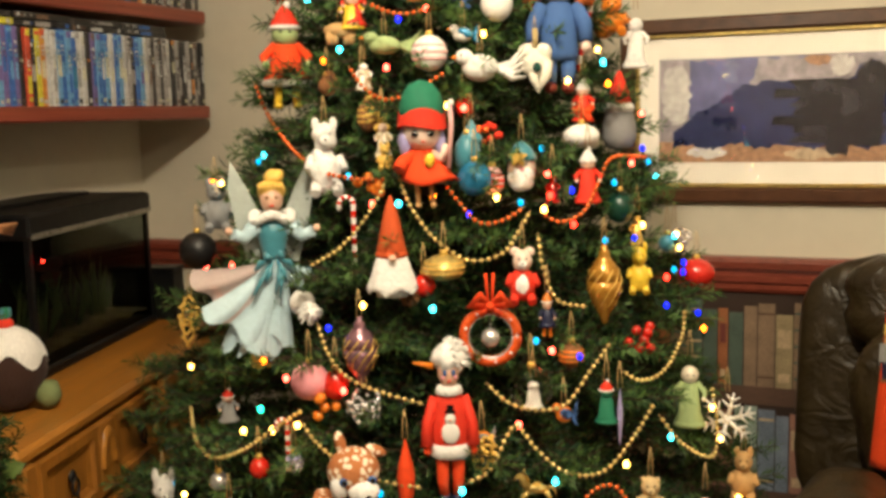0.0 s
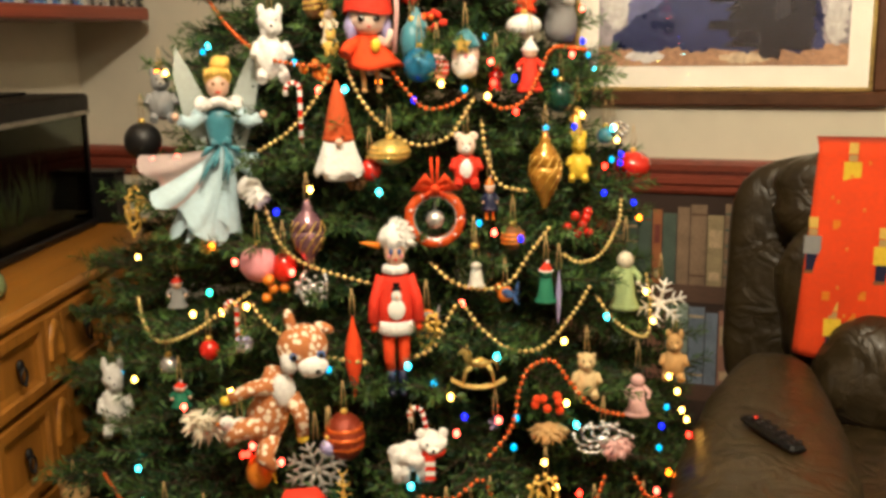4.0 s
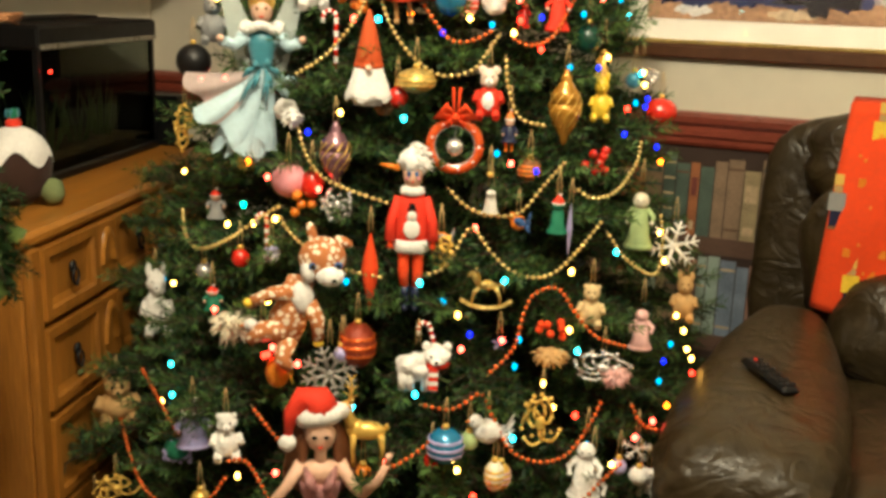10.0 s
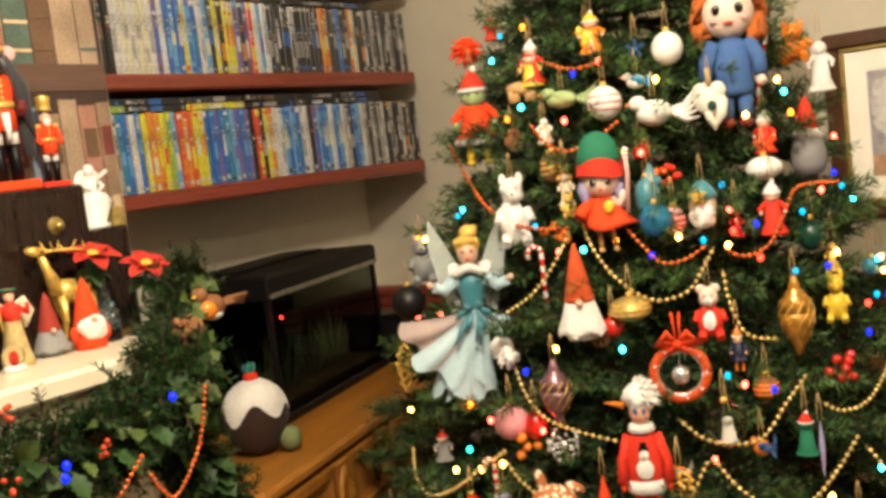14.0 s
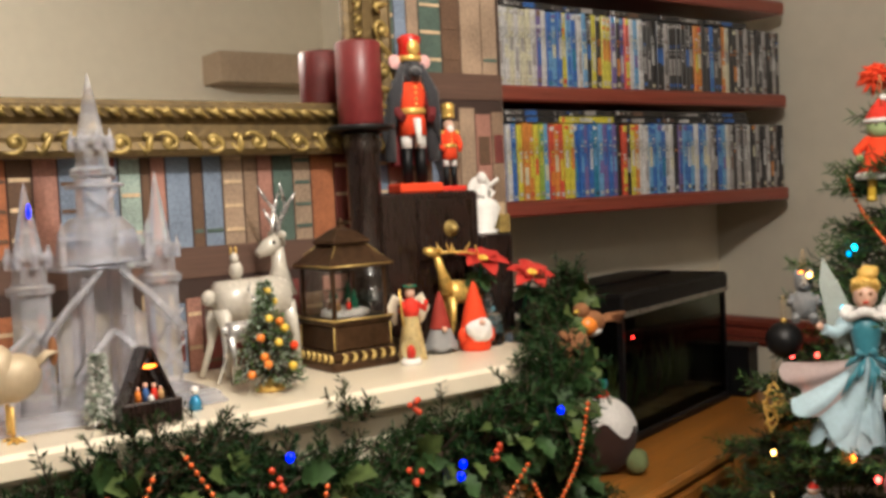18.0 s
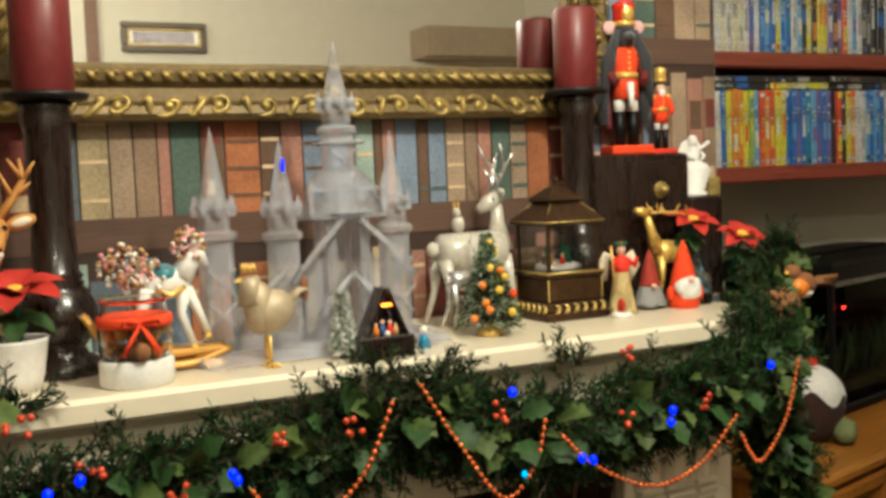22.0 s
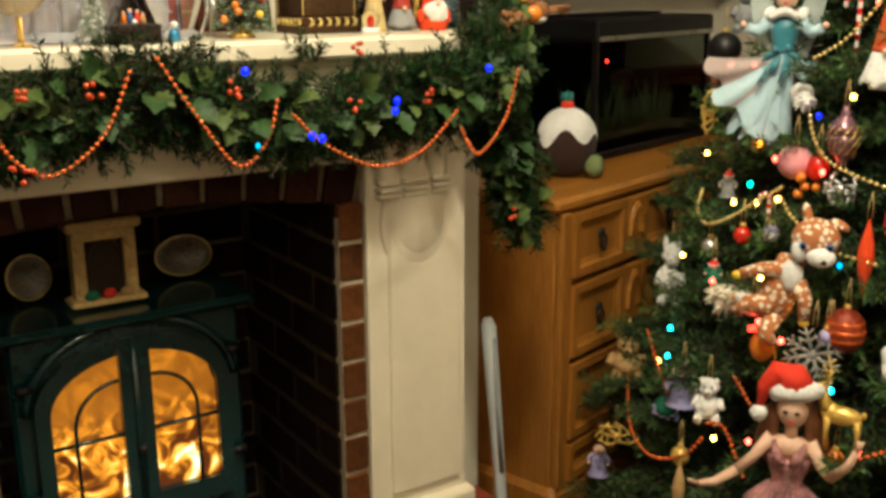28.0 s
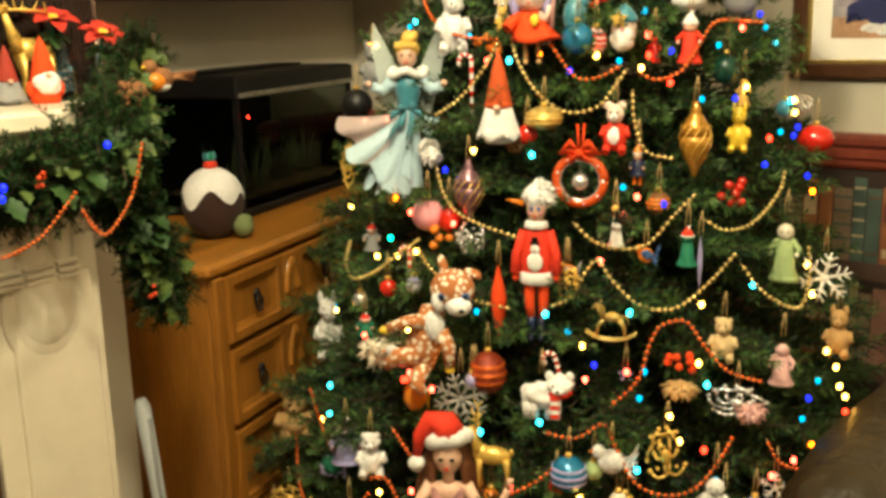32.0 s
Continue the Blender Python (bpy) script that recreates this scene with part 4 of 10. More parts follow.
class Needles:
    """Twigs with flat two-sided needles, gathered in arrays."""

    def __init__(self, seed, wide=0.0015):
        self.wide = wide
        self.v, self.f, self.m, self.rng = [], [], [], random.Random(seed)

    def twig(self, a, d, length, n, size, light=0, spread=0.9):
        rng = self.rng
        d = Vector(d).normalized()
        side = d.orthogonal().normalized()
        up = d.cross(side)
        b = len(self.v)
        w = 0.0022
        e = a + d * length
        for p, k in ((a, w), (e, w * 0.4)):
            for c in range(3):
                t = 2.1 * c
                self.v.append(p + k * (math.cos(t) * side + math.sin(t) * up))
        for c in range(3):
            self.f.append((b + c, b + (c + 1) % 3, b + 3 + (c + 1) % 3, b + 3 + c))
            self.m.append(2)
        for i in range(n):
            t = (i + rng.random()) / n
            ang = rng.uniform(0, 6.283)
            out = (math.cos(ang) * side + math.sin(ang) * up) * spread + d * rng.uniform(0.5, 1.0)
            out.normalize()
            p = a + d * (length * t)
            s = size * rng.uniform(0.7, 1.15) * (1.0 - 0.35 * t)
            q = out.cross(Vector((rng.uniform(-1, 1), rng.uniform(-1, 1), rng.uniform(-1, 1)))).normalized() * self.wide
            b = len(self.v)
            self.v += [p, p + out * s * 0.5 + q, p + out * s, p + out * s * 0.5 - q]
            self.f.append((b, b + 1, b + 2, b + 3))
            self.m.append(1 if rng.random() < light else 0)

    def make(self, name, mats):
        me = bpy.data.meshes.new(name)
        me.from_pydata([tuple(p) for p in self.v], [], self.f)
        for m in mats:
            me.materials.append(m)
        me.polygons.foreach_set("material_index", self.m)
        me.update()
        return me


tree = thing("christmas_tree", "densely decorated dark green artificial Christmas tree", "Christmas tree", pose(TX, TY, 0))
s = Shape()
s.tube([(0, 0, 0.02), (0, 0, 1.0), (0, 0, 2.38)], [0.030, 0.022, 0.006], BARK, 10)
part("trunk", s, tree)
s = Shape()
for k in range(4):
    a = k * math.pi / 2 + 0.4
    s.tube([(0, 0, 0.14), (0.16 * math.cos(a), 0.16 * math.sin(a), 0.08), (0.30 * math.cos(a), 0.30 * math.sin(a), 0.01)], 0.012, BARK, 6)
part("stand", s, tree, "dark metal tree stand")
rng = random.Random(21)
limbs = Shape()
TIERS = 4
crowns = [Needles(100 + i) for i in range(TIERS)]
z = 0.16
level = 0
while z < 2.36:
    r = tree_r(z)
    count = max(5, int(9 + r * 30))
    for k in range(count):
        a = 2 * math.pi * (k + 0.5 * (level % 2)) / count + rng.uniform(-0.12, 0.12)
        # fuller towards the alcove, where nothing presses on the branches
        reach = r * rng.uniform(0.80, 1.00) * (1 + 0.32 * max(0.0, math.cos(a - 3.2)) ** 8)
        d = Vector((math.cos(a), math.sin(a), rng.uniform(-0.10, 0.18))).normalized()
        base = Vector((0.02 * math.cos(a), 0.02 * math.sin(a), z + rng.uniform(-0.02, 0.02)))
        tip = base + d * reach + Vector((0, 0, -0.10 * reach))
        limbs.tube([base, base + d * reach * 0.5, tip], [0.006, 0.004, 0.002], BARK, 5)
        front = math.sin(a) < 0.55
        crown = crowns[min(TIERS - 1, int(z / 0.62))]
        steps = max(3, int(reach / (0.035 if front else 0.07)))
        for i in range(steps):
            t = 0.15 + 0.85 * (i + 0.5) / steps
            p = base.lerp(tip, t) + Vector((0, 0, 0.02 * math.sin(t * 3)))
            for sgn in ((-1, 1, 0) if front else (-1, 1)):
                ang = sgn * rng.uniform(0.5, 1.0)
                dd = Vector((d.x * math.cos(ang) - d.y * math.sin(ang), d.x * math.sin(ang) + d.y * math.cos(ang), d.z + rng.uniform(-0.35, 0.4)))
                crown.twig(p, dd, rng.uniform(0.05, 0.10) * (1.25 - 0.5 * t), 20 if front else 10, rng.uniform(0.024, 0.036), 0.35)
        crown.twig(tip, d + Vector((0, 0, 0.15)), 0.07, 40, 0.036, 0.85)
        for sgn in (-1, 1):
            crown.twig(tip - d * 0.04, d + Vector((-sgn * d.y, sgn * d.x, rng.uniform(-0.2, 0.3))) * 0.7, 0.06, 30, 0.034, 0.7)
    z += 0.062
    level += 1
part("branch_mass", limbs, tree, kind="stuff")
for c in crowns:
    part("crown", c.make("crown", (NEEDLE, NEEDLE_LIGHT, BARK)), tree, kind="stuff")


# ---- evergreen garland on the mantel ----
def leaf_shape(s, p, d, up, length, mat, spiky=True):
    """A holly leaf: lobed, folded along the midrib, with a little thickness in its curl."""
    d = Vector(d).normalized()
    side = d.cross(Vector(up)).normalized()
    n = side.cross(d)
    left, right, mid = [], [], []
    for i in range(8):
        t = i / 7
        w = length * 0.30 * math.sin(math.pi * min(1, t * 0.96 + 0.04)) ** 0.7 * (1.0 + (0.28 if i % 2 else -0.18) * spiky)
        c = p + d * length * t + n * length * 0.10 * math.sin(t * 3)
        mid.append(c)
        left.append(c + side * w + n * w * 0.35)
        right.append(c - side * w + n * w * 0.35)
    s.grid([left, mid, right], mat, closed=False)


garland = thing("mantel_garland", "evergreen garland with holly leaves and red berries along the mantel", "garland")
RUN = [(-1.075, -0.62, 1.102), (-1.075, -0.35, 1.142), (-1.070, -0.05, 1.132), (-1.070, 0.15, 1.147), (-1.070, 0.36, 1.177), (-1.070, 0.55, 1.132), (-1.070, 0.80, 1.147), (-1.09, 0.98, 1.182), (-1.13, 1.035, 1.210), (-1.15, 1.015, 1.130), (-1.15, 1.06, 1.010), (-1.15, 1.105, 0.895)]
line = spline(RUN, 150)
s = Shape()
s.tube(line[::5], 0.008, BARK, 6)
part("stem", s, garland)
rng = random.Random(8)
gn = Needles(77, 0.0015)
GARLAND_DARK = material("garland_needles", (0.011, 0.034, 0.009), 0.6, vary=0.35, scale=9, bump=0, spec=0.12)
GARLAND_LIGHT = material("garland_needles_light", (0.028, 0.062, 0.014), 0.6, vary=0.3, scale=9, bump=0, spec=0.2)
leaves = Shape()
LEAF_PALE = material("pale_ivy_leaf", (0.078, 0.115, 0.028), 0.55, vary=0.3, scale=30, bump=0.1, spec=0.25)
for i, p in enumerate(line):
    fwd = (line[min(i + 1, 150)] - line[max(i - 1, 0)]).normalized()
    for k in range(14):
        d = Vector((rng.uniform(-0.4, 0.42), rng.uniform(-1, 1), rng.uniform(-1.0, 0.8))) + fwd * rng.uniform(-0.3, 0.6)
        gn.twig(p + Vector((rng.uniform(-0.02, 0.02), rng.uniform(-0.02, 0.02), rng.uniform(-0.05, 0.04))), d, rng.uniform(0.040, 0.075), 34, 0.023, 0.4)
    # close growth round the stem, that lets no light through
    for k in range(12):
        d = Vector((rng.uniform(-0.6, 0.6), rng.uniform(-1, 1), rng.uniform(-1.0, 0.6)))
        gn.twig(p + Vector((rng.uniform(-0.03, 0.0), rng.uniform(-0.02, 0.02), rng.uniform(-0.07, 0.03))), d, rng.uniform(0.025, 0.050), 26, 0.026, 0.05)
    for _ in range(2 if i % 4 == 0 else 1):
        d = Vector((rng.uniform(0.2, 0.9), rng.uniform(-1, 1 if i < 112 else 0.3), rng.uniform(-0.9, 0.8)))
        leaf_shape(leaves, p + d.normalized() * 0.032, d + Vector((0, 0, rng.uniform(-0.4, 0.2))), (1, rng.uniform(-0.4, 0.4), 0.6), rng.uniform(0.030, 0.056), LEAF if rng.random() < 0.6 else LEAF_PALE)
for i in range(26):
    a, b = Vector((-1.20, 1.06, 1.23)), Vector((-1.225, 1.155, 1.335))
    p = a.lerp(b, i / 25)
    for k in range(9):
        d = Vector((rng.uniform(-0.5, 0.3), rng.uniform(-0.9, 1), rng.uniform(-0.4, 1.0)))
        gn.twig(p, d, rng.uniform(0.035, 0.07), 24, 0.022, 0.4)
    if i % 3 == 0:
        leaf_shape(leaves, p + Vector((0.02, 0, 0)), (0.5, rng.uniform(-1, 1), rng.uniform(-0.6, 0.6)), (1, 0, 0.5), 0.045, LEAF_PALE)
# sprigs standing up over the edge of the shelf
for y0, y1, z0, count in ((-0.62, -0.13, 1.200, 56), (-0.30, -0.11, 1.235, 22), (0.28, 0.43, 1.215, 12), (0.61, 0.65, 1.205, 3), (0.94, 1.02, 1.220, 7)):
    for i in range(count):
        p = Vector((-1.105 + rng.uniform(-0.02, 0.01), y0 + (y1 - y0) * rng.random(), z0))
        d = Vector((rng.uniform(-0.5, 0.3), rng.uniform(-0.9, 0.9), rng.uniform(0.2, 0.8)))
        for k in range(3):
            gn.twig(p, d + Vector((0, rng.uniform(-0.5, 0.5), rng.uniform(-0.3, 0.3))), rng.uniform(0.03, 0.06), 24, 0.022, 0.4)
for i in range(16):
    p = Vector((-1.085, rng.uniform(-0.5, -0.12), rng.uniform(1.16, 1.25)))
    leaf_shape(leaves, p, (0.5, rng.uniform(-1, 1), rng.uniform(-0.6, 0.6)), (1, rng.uniform(-0.4, 0.4), 0.5), rng.uniform(0.035, 0.055), LEAF if i % 2 else LEAF_PALE)
part("greenery", gn.make("greenery", (GARLAND_DARK, GARLAND_LIGHT, BARK)), garland, kind="stuff")
part("holly_leaves", leaves, garland, kind="stuff")


# ---- kinds of tree ornament: local x to the right, z up, the front towards -y, centred ----
RIBBON = plain("thin_gold_cord", (0.45, 0.30, 0.12), 0.6)
DARK_EYE = plain("black_bead_eye", (0.01, 0.01, 0.01), 0.15)


def cord(parent, z, length=0.045, mat=None):
    s = Shape()
    s.tube([(-0.004, 0, z), (-0.003, 0.004, z + length * 0.6), (0, 0.010, z + length)], 0.0010, mat or RIBBON, 4)
    s.tube([(0.004, 0, z), (0.003, 0.004, z + length * 0.6), (0, 0.010, z + length)], 0.0010, mat or RIBBON, 4)
    part("hanging_cord", s, parent)


def hung(label, category, x, y, z, rz, shape, top=None, name="", tilt=0.0):
    if len(label.split()) < 4:
        label += " hanging on the tree"
    ob = thing(name or category.replace(" ", "_"), label, category, pose(x, y, z, 0, tilt, rz), shape=shape, group="tree ornaments")
    if top is not None:
        cord(ob, top)
    return ob


def bauble(label, x, y, z, rz, w, h, mat, mat2=None):
    s = Shape()
    s.ball((0, 0, 0), (w / 2, w / 2, h / 2), mat, 22, 14)
    if mat2:
        for k in (-0.3, 0.05, 0.4):
            r = w / 2 * math.sqrt(1 - k * k) * 1.012
            s.lathe([(r * 0.99, k * h / 2 - 0.05 * h), (r * 1.012, k * h / 2 - 0.02 * h), (r * 1.012, k * h / 2 + 0.02 * h), (r * 0.98, k * h / 2 + 0.05 * h)], mat2, seg=22)
    ob = hung(label, "bauble", x, y, z, rz, s, h / 2 + 0.008)
    s = Shape()
    s.lathe([(0.006, 0), (0.0065, 0.006), (0.005, 0.009), (0.001, 0.010)], GOLD, (0, 0, h / 2 - 0.002), 10)
    part("cap", s, ob, "small gold cap")
    return ob


def drop(label, x, y, z, rz, w, h, mat, mat2):
    s = Shape()
    prof = [(0.0, -0.50), (0.10, -0.46), (0.16, -0.36), (0.34, -0.24), (0.48, -0.06), (0.50, 0.06), (0.42, 0.20), (0.26, 0.30), (0.15, 0.36), (0.17, 0.40), (0.10, 0.44), (0.08, 0.50), (0.0, 0.505)]
    s.lathe([(r * w, k * h) for r, k in prof[:6]], mat2, seg=20)
    s.lathe([(r * w, k * h) for r, k in prof[5:]], mat, seg=20)
    ribs = []
    for k in range(10):
        a = 2 * math.pi * k / 10
        rib = Shape()
        rib.tube([(w * r * 1.01 * math.cos(a + t * 0.5), w * r * 1.01 * math.sin(a + t * 0.5), z2 * h) for r, z2, t in ((0.34, -0.24, 0), (0.48, -0.06, 1), (0.5, 0.06, 2), (0.42, 0.2, 3))], 0.0012, GOLD, 4)
        ribs.append(rib)
    ob = hung(label, "glass drop", x, y, z, rz, s, h / 2)
    for rib in ribs:
        part("gold_rib", rib, ob)
    return ob


def spindle(label, x, y, z, rz, w, h, mat):
    s = Shape()
    s.lathe([(0, -0.5 * h), (0.12 * w, -0.42 * h), (0.42 * w, -0.12 * h), (0.5 * w, 0.05 * h), (0.40 * w, 0.2 * h), (0.15 * w, 0.4 * h), (0.04 * w, 0.5 * h)], mat, seg=10, flat=True)
    return hung(label, "spindle drop", x, y, z, rz, s, h / 2)


def cane(label, x, y, z, rz, w, h, lean=0.0):
    s = Shape()
    r = w * 0.36
    path = [Vector((r, 0, -h / 2 + (h - r) * i / 9)) for i in range(10)] + [Vector((r * math.cos(a), 0, h / 2 - r + r * math.sin(a))) for a in [math.pi * i / 7 for i in range(1, 8)]] + [Vector((-r, 0, h / 2 - r - 0.010))]
    s.tube(path, 0.0042, WHITE, 8)
    red = s.slot(RED_GLOSS)
    for i in range(len(path) - 1):
        if i % 2:
            s.m[8 * i:8 * i + 8] = [red] * 8
    return hung(label, "candy cane", x, y, z, rz, s, None, tilt=lean)


def figure(label, x, y, z, rz, w, h, body, head=None, hat=None, legs=None, trim=None, category="figure ornament", beard=None, arms=True):
    """A small hanging figure: flared body, head, hat, arms and legs, one mesh."""
    s = Shape()
    head, trim = head or SKIN, trim or body
    hz = h * 0.22
    leg = h * 0.22 if legs else 0.0
    low = -h / 2 + leg
    s.lathe([(w * 0.40, low), (w * 0.42, low + h * 0.05), (w * 0.30, low + h * 0.2), (w * 0.22, hz - h * 0.10), (w * 0.10, hz - h * 0.06)], body, seg=14, sy=0.7)
    s.lathe([(w * 0.41, low - 0.001), (w * 0.45, low + h * 0.03), (w * 0.40, low + h * 0.07)], trim, seg=14, sy=0.72)
    s.ball((0, -0.002, hz + h * 0.02), (w * 0.24, w * 0.22, h * 0.13), head, 14, 10)
    for sx in (-1, 1):
        s.ball((sx * w * 0.08, -w * 0.21, hz + h * 0.035), w * 0.030, DARK_EYE, 6, 5)
        if arms:
            s.tube([(sx * w * 0.18, 0, hz - h * 0.10), (sx * w * 0.40, -w * 0.10, hz - h * 0.22), (sx * w * 0.36, -w * 0.26, hz - h * 0.28)], [w * 0.09, w * 0.08, w * 0.06], body, 8)
            s.ball((sx * w * 0.36, -w * 0.28, hz - h * 0.29), w * 0.07, head, 8, 6)
        if legs:
            s.tube([(sx * w * 0.15, 0, low + 0.004), (sx * w * 0.17, -w * 0.04, -h / 2 + h * 0.03)], w * 0.075, legs, 8)
            s.ball((sx * w * 0.17, -w * 0.10, -h / 2 + h * 0.02), (w * 0.09, w * 0.16, h * 0.03), legs, 8, 6)
    if beard:
        s.ball((0, -w * 0.16, hz - h * 0.09), (w * 0.22, w * 0.14, h * 0.15), beard, 12, 8, wobble=0.1)
    if hat:
        s.lathe([(w * 0.27, hz + h * 0.07), (w * 0.25, hz + h * 0.12), (w * 0.15, hz + h * 0.22), (w * 0.03, hz + h * 0.30)], hat, seg=14)
        s.lathe([(w * 0.24, hz + h * 0.05), (w * 0.29, hz + h * 0.065), (w * 0.29, hz + h * 0.09), (w * 0.24, hz + h * 0.105)], FUR, seg=14)
        s.ball((w * 0.05, 0, hz + h * 0.30), w * 0.07, FUR, 8, 6)
    return hung(label, category, x, y, z, rz, s, hz + h * 0.3)


def gonk(label, x, y, z, rz, w, h, hat, body, beard):
    """A gonk: tall pointed hat over a soft beard that flares to its hem."""
    s = Shape()
    rows = []
    for i in range(9):
        t = i / 8
        rows.append([((0.26 + 0.24 * t) * w * (1 + 0.10 * t * noise.noise(Vector((3 * math.cos(a), 3 * math.sin(a), t + x)))) * math.cos(a), 0.8 * (0.26 + 0.24 * t) * w * math.sin(a), h * (-0.04 - 0.40 * t) - 0.03 * h * t * math.sin(6 * a)) for a in [2 * math.pi * j / 30 for j in range(30)]])
    s.grid(rows, beard)
    s.lathe([(w * 0.30, -h * 0.5), (w * 0.34, -h * 0.42), (w * 0.30, -h * 0.3)], body, seg=16, sy=0.8)
    s.lathe([(w * 0.30, -h * 0.10), (w * 0.28, -h * 0.02), (w * 0.20, h * 0.18), (w * 0.12, h * 0.36), (w * 0.02, h * 0.5)], hat, seg=16, sy=0.9)
    s.lathe([(w * 0.29, -h * 0.11), (w * 0.32, -h * 0.08), (w * 0.29, -h * 0.05)], hat, seg=16, sy=0.9)
    s.ball((0, -w * 0.34, -h * 0.10), (w * 0.08, w * 0.07, w * 0.07), SKIN, 10, 8)
    return hung(label, "gonk", x, y, z, rz, s, None)


def animal(label, x, y, z, rz, w, h, mat, belly=None, ears=0.5, scarf=None, category="animal ornament", sit=True, tilt=0.0, face=None):
    """A seated or standing stuffed animal, one mesh."""
    s = Shape()
    belly = belly or mat
    if sit:
        s.ball((0, 0, -h * 0.16), (w * 0.38, w * 0.32, h * 0.30), mat, 26, 18, wobble=0.30 if mat == FUR else 0.10)
        s.ball((0, -w * 0.12, -h * 0.16), (w * 0.26, w * 0.24, h * 0.22), belly, 14, 10)
        hc = Vector((0, -w * 0.05, h * 0.26))
        for sx in (-1, 1):
            s.tube([(sx * w * 0.22, -w * 0.1, -h * 0.36), (sx * w * 0.26, -w * 0.32, -h * 0.46)], [w * 0.14, w * 0.12], mat, 10)
            s.tube([(sx * w * 0.30, 0, 0), (sx * w * 0.42, -w * 0.2, -h * 0.16)], [w * 0.11, w * 0.09], mat, 8)
    else:
        s.ball((0, 0, h * 0.02), (w * 0.42, w * 0.24, h * 0.28), mat, 26, 18, wobble=0.30 if mat == FUR else 0.10)
        hc = Vector((w * 0.36, -w * 0.04, h * 0.26))
        for sx in (-0.28, -0.14, 0.16, 0.30):
            s.tube([(sx * w, -w * 0.06, -h * 0.05), (sx * w, -w * 0.08, -h * 0.48)], [w * 0.11, w * 0.085], mat, 9)
    s.ball(hc, (w * 0.27, w * 0.25, h * 0.20), face or mat, 22, 14, wobble=0.28 if mat == FUR else 0.08)
    s.ball(hc + Vector((0, -w * 0.22, -h * 0.05)), (w * 0.13, w * 0.12, h * 0.08), belly, 10, 8)
    s.ball(hc + Vector((0, -w * 0.33, -h * 0.03)), w * 0.035, DARK_EYE, 6, 5)
    for sx in (-1, 1):
        s.ball(hc + Vector((sx * w * 0.10, -w * 0.22, h * 0.05)), w * 0.032, DARK_EYE, 6, 5)
        s.ball(hc + Vector((sx * w * 0.20, 0, h * (0.14 + 0.10 * ears))), (w * (0.15 if face else 0.09), w * 0.05, h * (0.06 + 0.10 * ears)), face or mat, 10, 8)
    if scarf:
        s.lathe([(w * 0.20, -0.006), (w * 0.26, 0), (w * 0.20, 0.006)], scarf, hc - Vector((0, 0, h * 0.16)), 14)
        for k in range(5):
            s.box(hc + Vector((-w * 0.06, -w * 0.27, -h * 0.20 - 0.008 * k)), (0.016, 0.004, 0.008), (scarf, WHITE)[k % 2])
    return hung(label, category, x, y, z, rz, s, h * 0.46, tilt=tilt)


def bird(label, x, y, z, rz, w, h, mat, wing=None, tail=1.0, flip=1):
    s = Shape()
    wing = wing or mat
    s.ball((0, 0, 0), (w * 0.26, w * 0.20, h * 0.30), mat, 16, 12)
    s.ball((-flip * w * 0.22, -w * 0.04, h * 0.24), (w * 0.13, w * 0.12, h * 0.18), mat, 12, 10)
    s.lathe([(w * 0.04, 0), (0.0005, w * 0.09)], ORANGE, (-flip * w * 0.33, -w * 0.05, h * 0.24), 8, axis=(-flip, -0.3, -0.1))
    s.ball((-flip * w * 0.27, -w * 0.14, h * 0.28), w * 0.018, DARK_EYE, 6, 5)
    for k in range(5):
        a = 0.18 * (k - 2)
        s.tube([(flip * w * 0.18, 0.004 * k, 0), (flip * w * (0.30 + 0.10 * tail), 0.004 * (k - 2), -h * 0.08 + a * h * 0.5), (flip * w * (0.32 + 0.22 * tail), 0.006 * (k - 2), h * (0.10 * tail + a))], [w * 0.05, w * 0.06, w * 0.012], wing, 6, sx=0.35)
    s.ball((flip * w * 0.06, -w * 0.16, h * 0.06), (w * 0.20, w * 0.05, h * 0.18), wing, 12, 8, turn=roty(flip * 20))
    return hung(label, "bird ornament", x, y, z, rz, s, h * 0.35)


def flake(label, x, y, z, rz, w, mat, arms=6, category="snowflake"):
    s = Shape()
    for k in range(arms):
        a = 2 * math.pi * k / arms + 0.3
        d, n = Vector((math.cos(a), 0, math.sin(a))), Vector((-math.sin(a), 0, math.cos(a)))
        s.tube([d * 0.002, d * w / 2], [w * 0.045, w * 0.018], mat, 5)
        for t, l in ((0.45, 0.16), (0.7, 0.12)):
            for sg in (-1, 1):
                s.tube([d * w / 2 * t, d * w / 2 * (t + 0.2) + n * sg * w * l], [w * 0.03, w * 0.012], mat, 5)
    s.ball((0, 0, 0), (w * 0.1, w * 0.05, w * 0.1), mat, 10, 6)
    return hung(label, category, x, y, z, rz, s, w / 2)


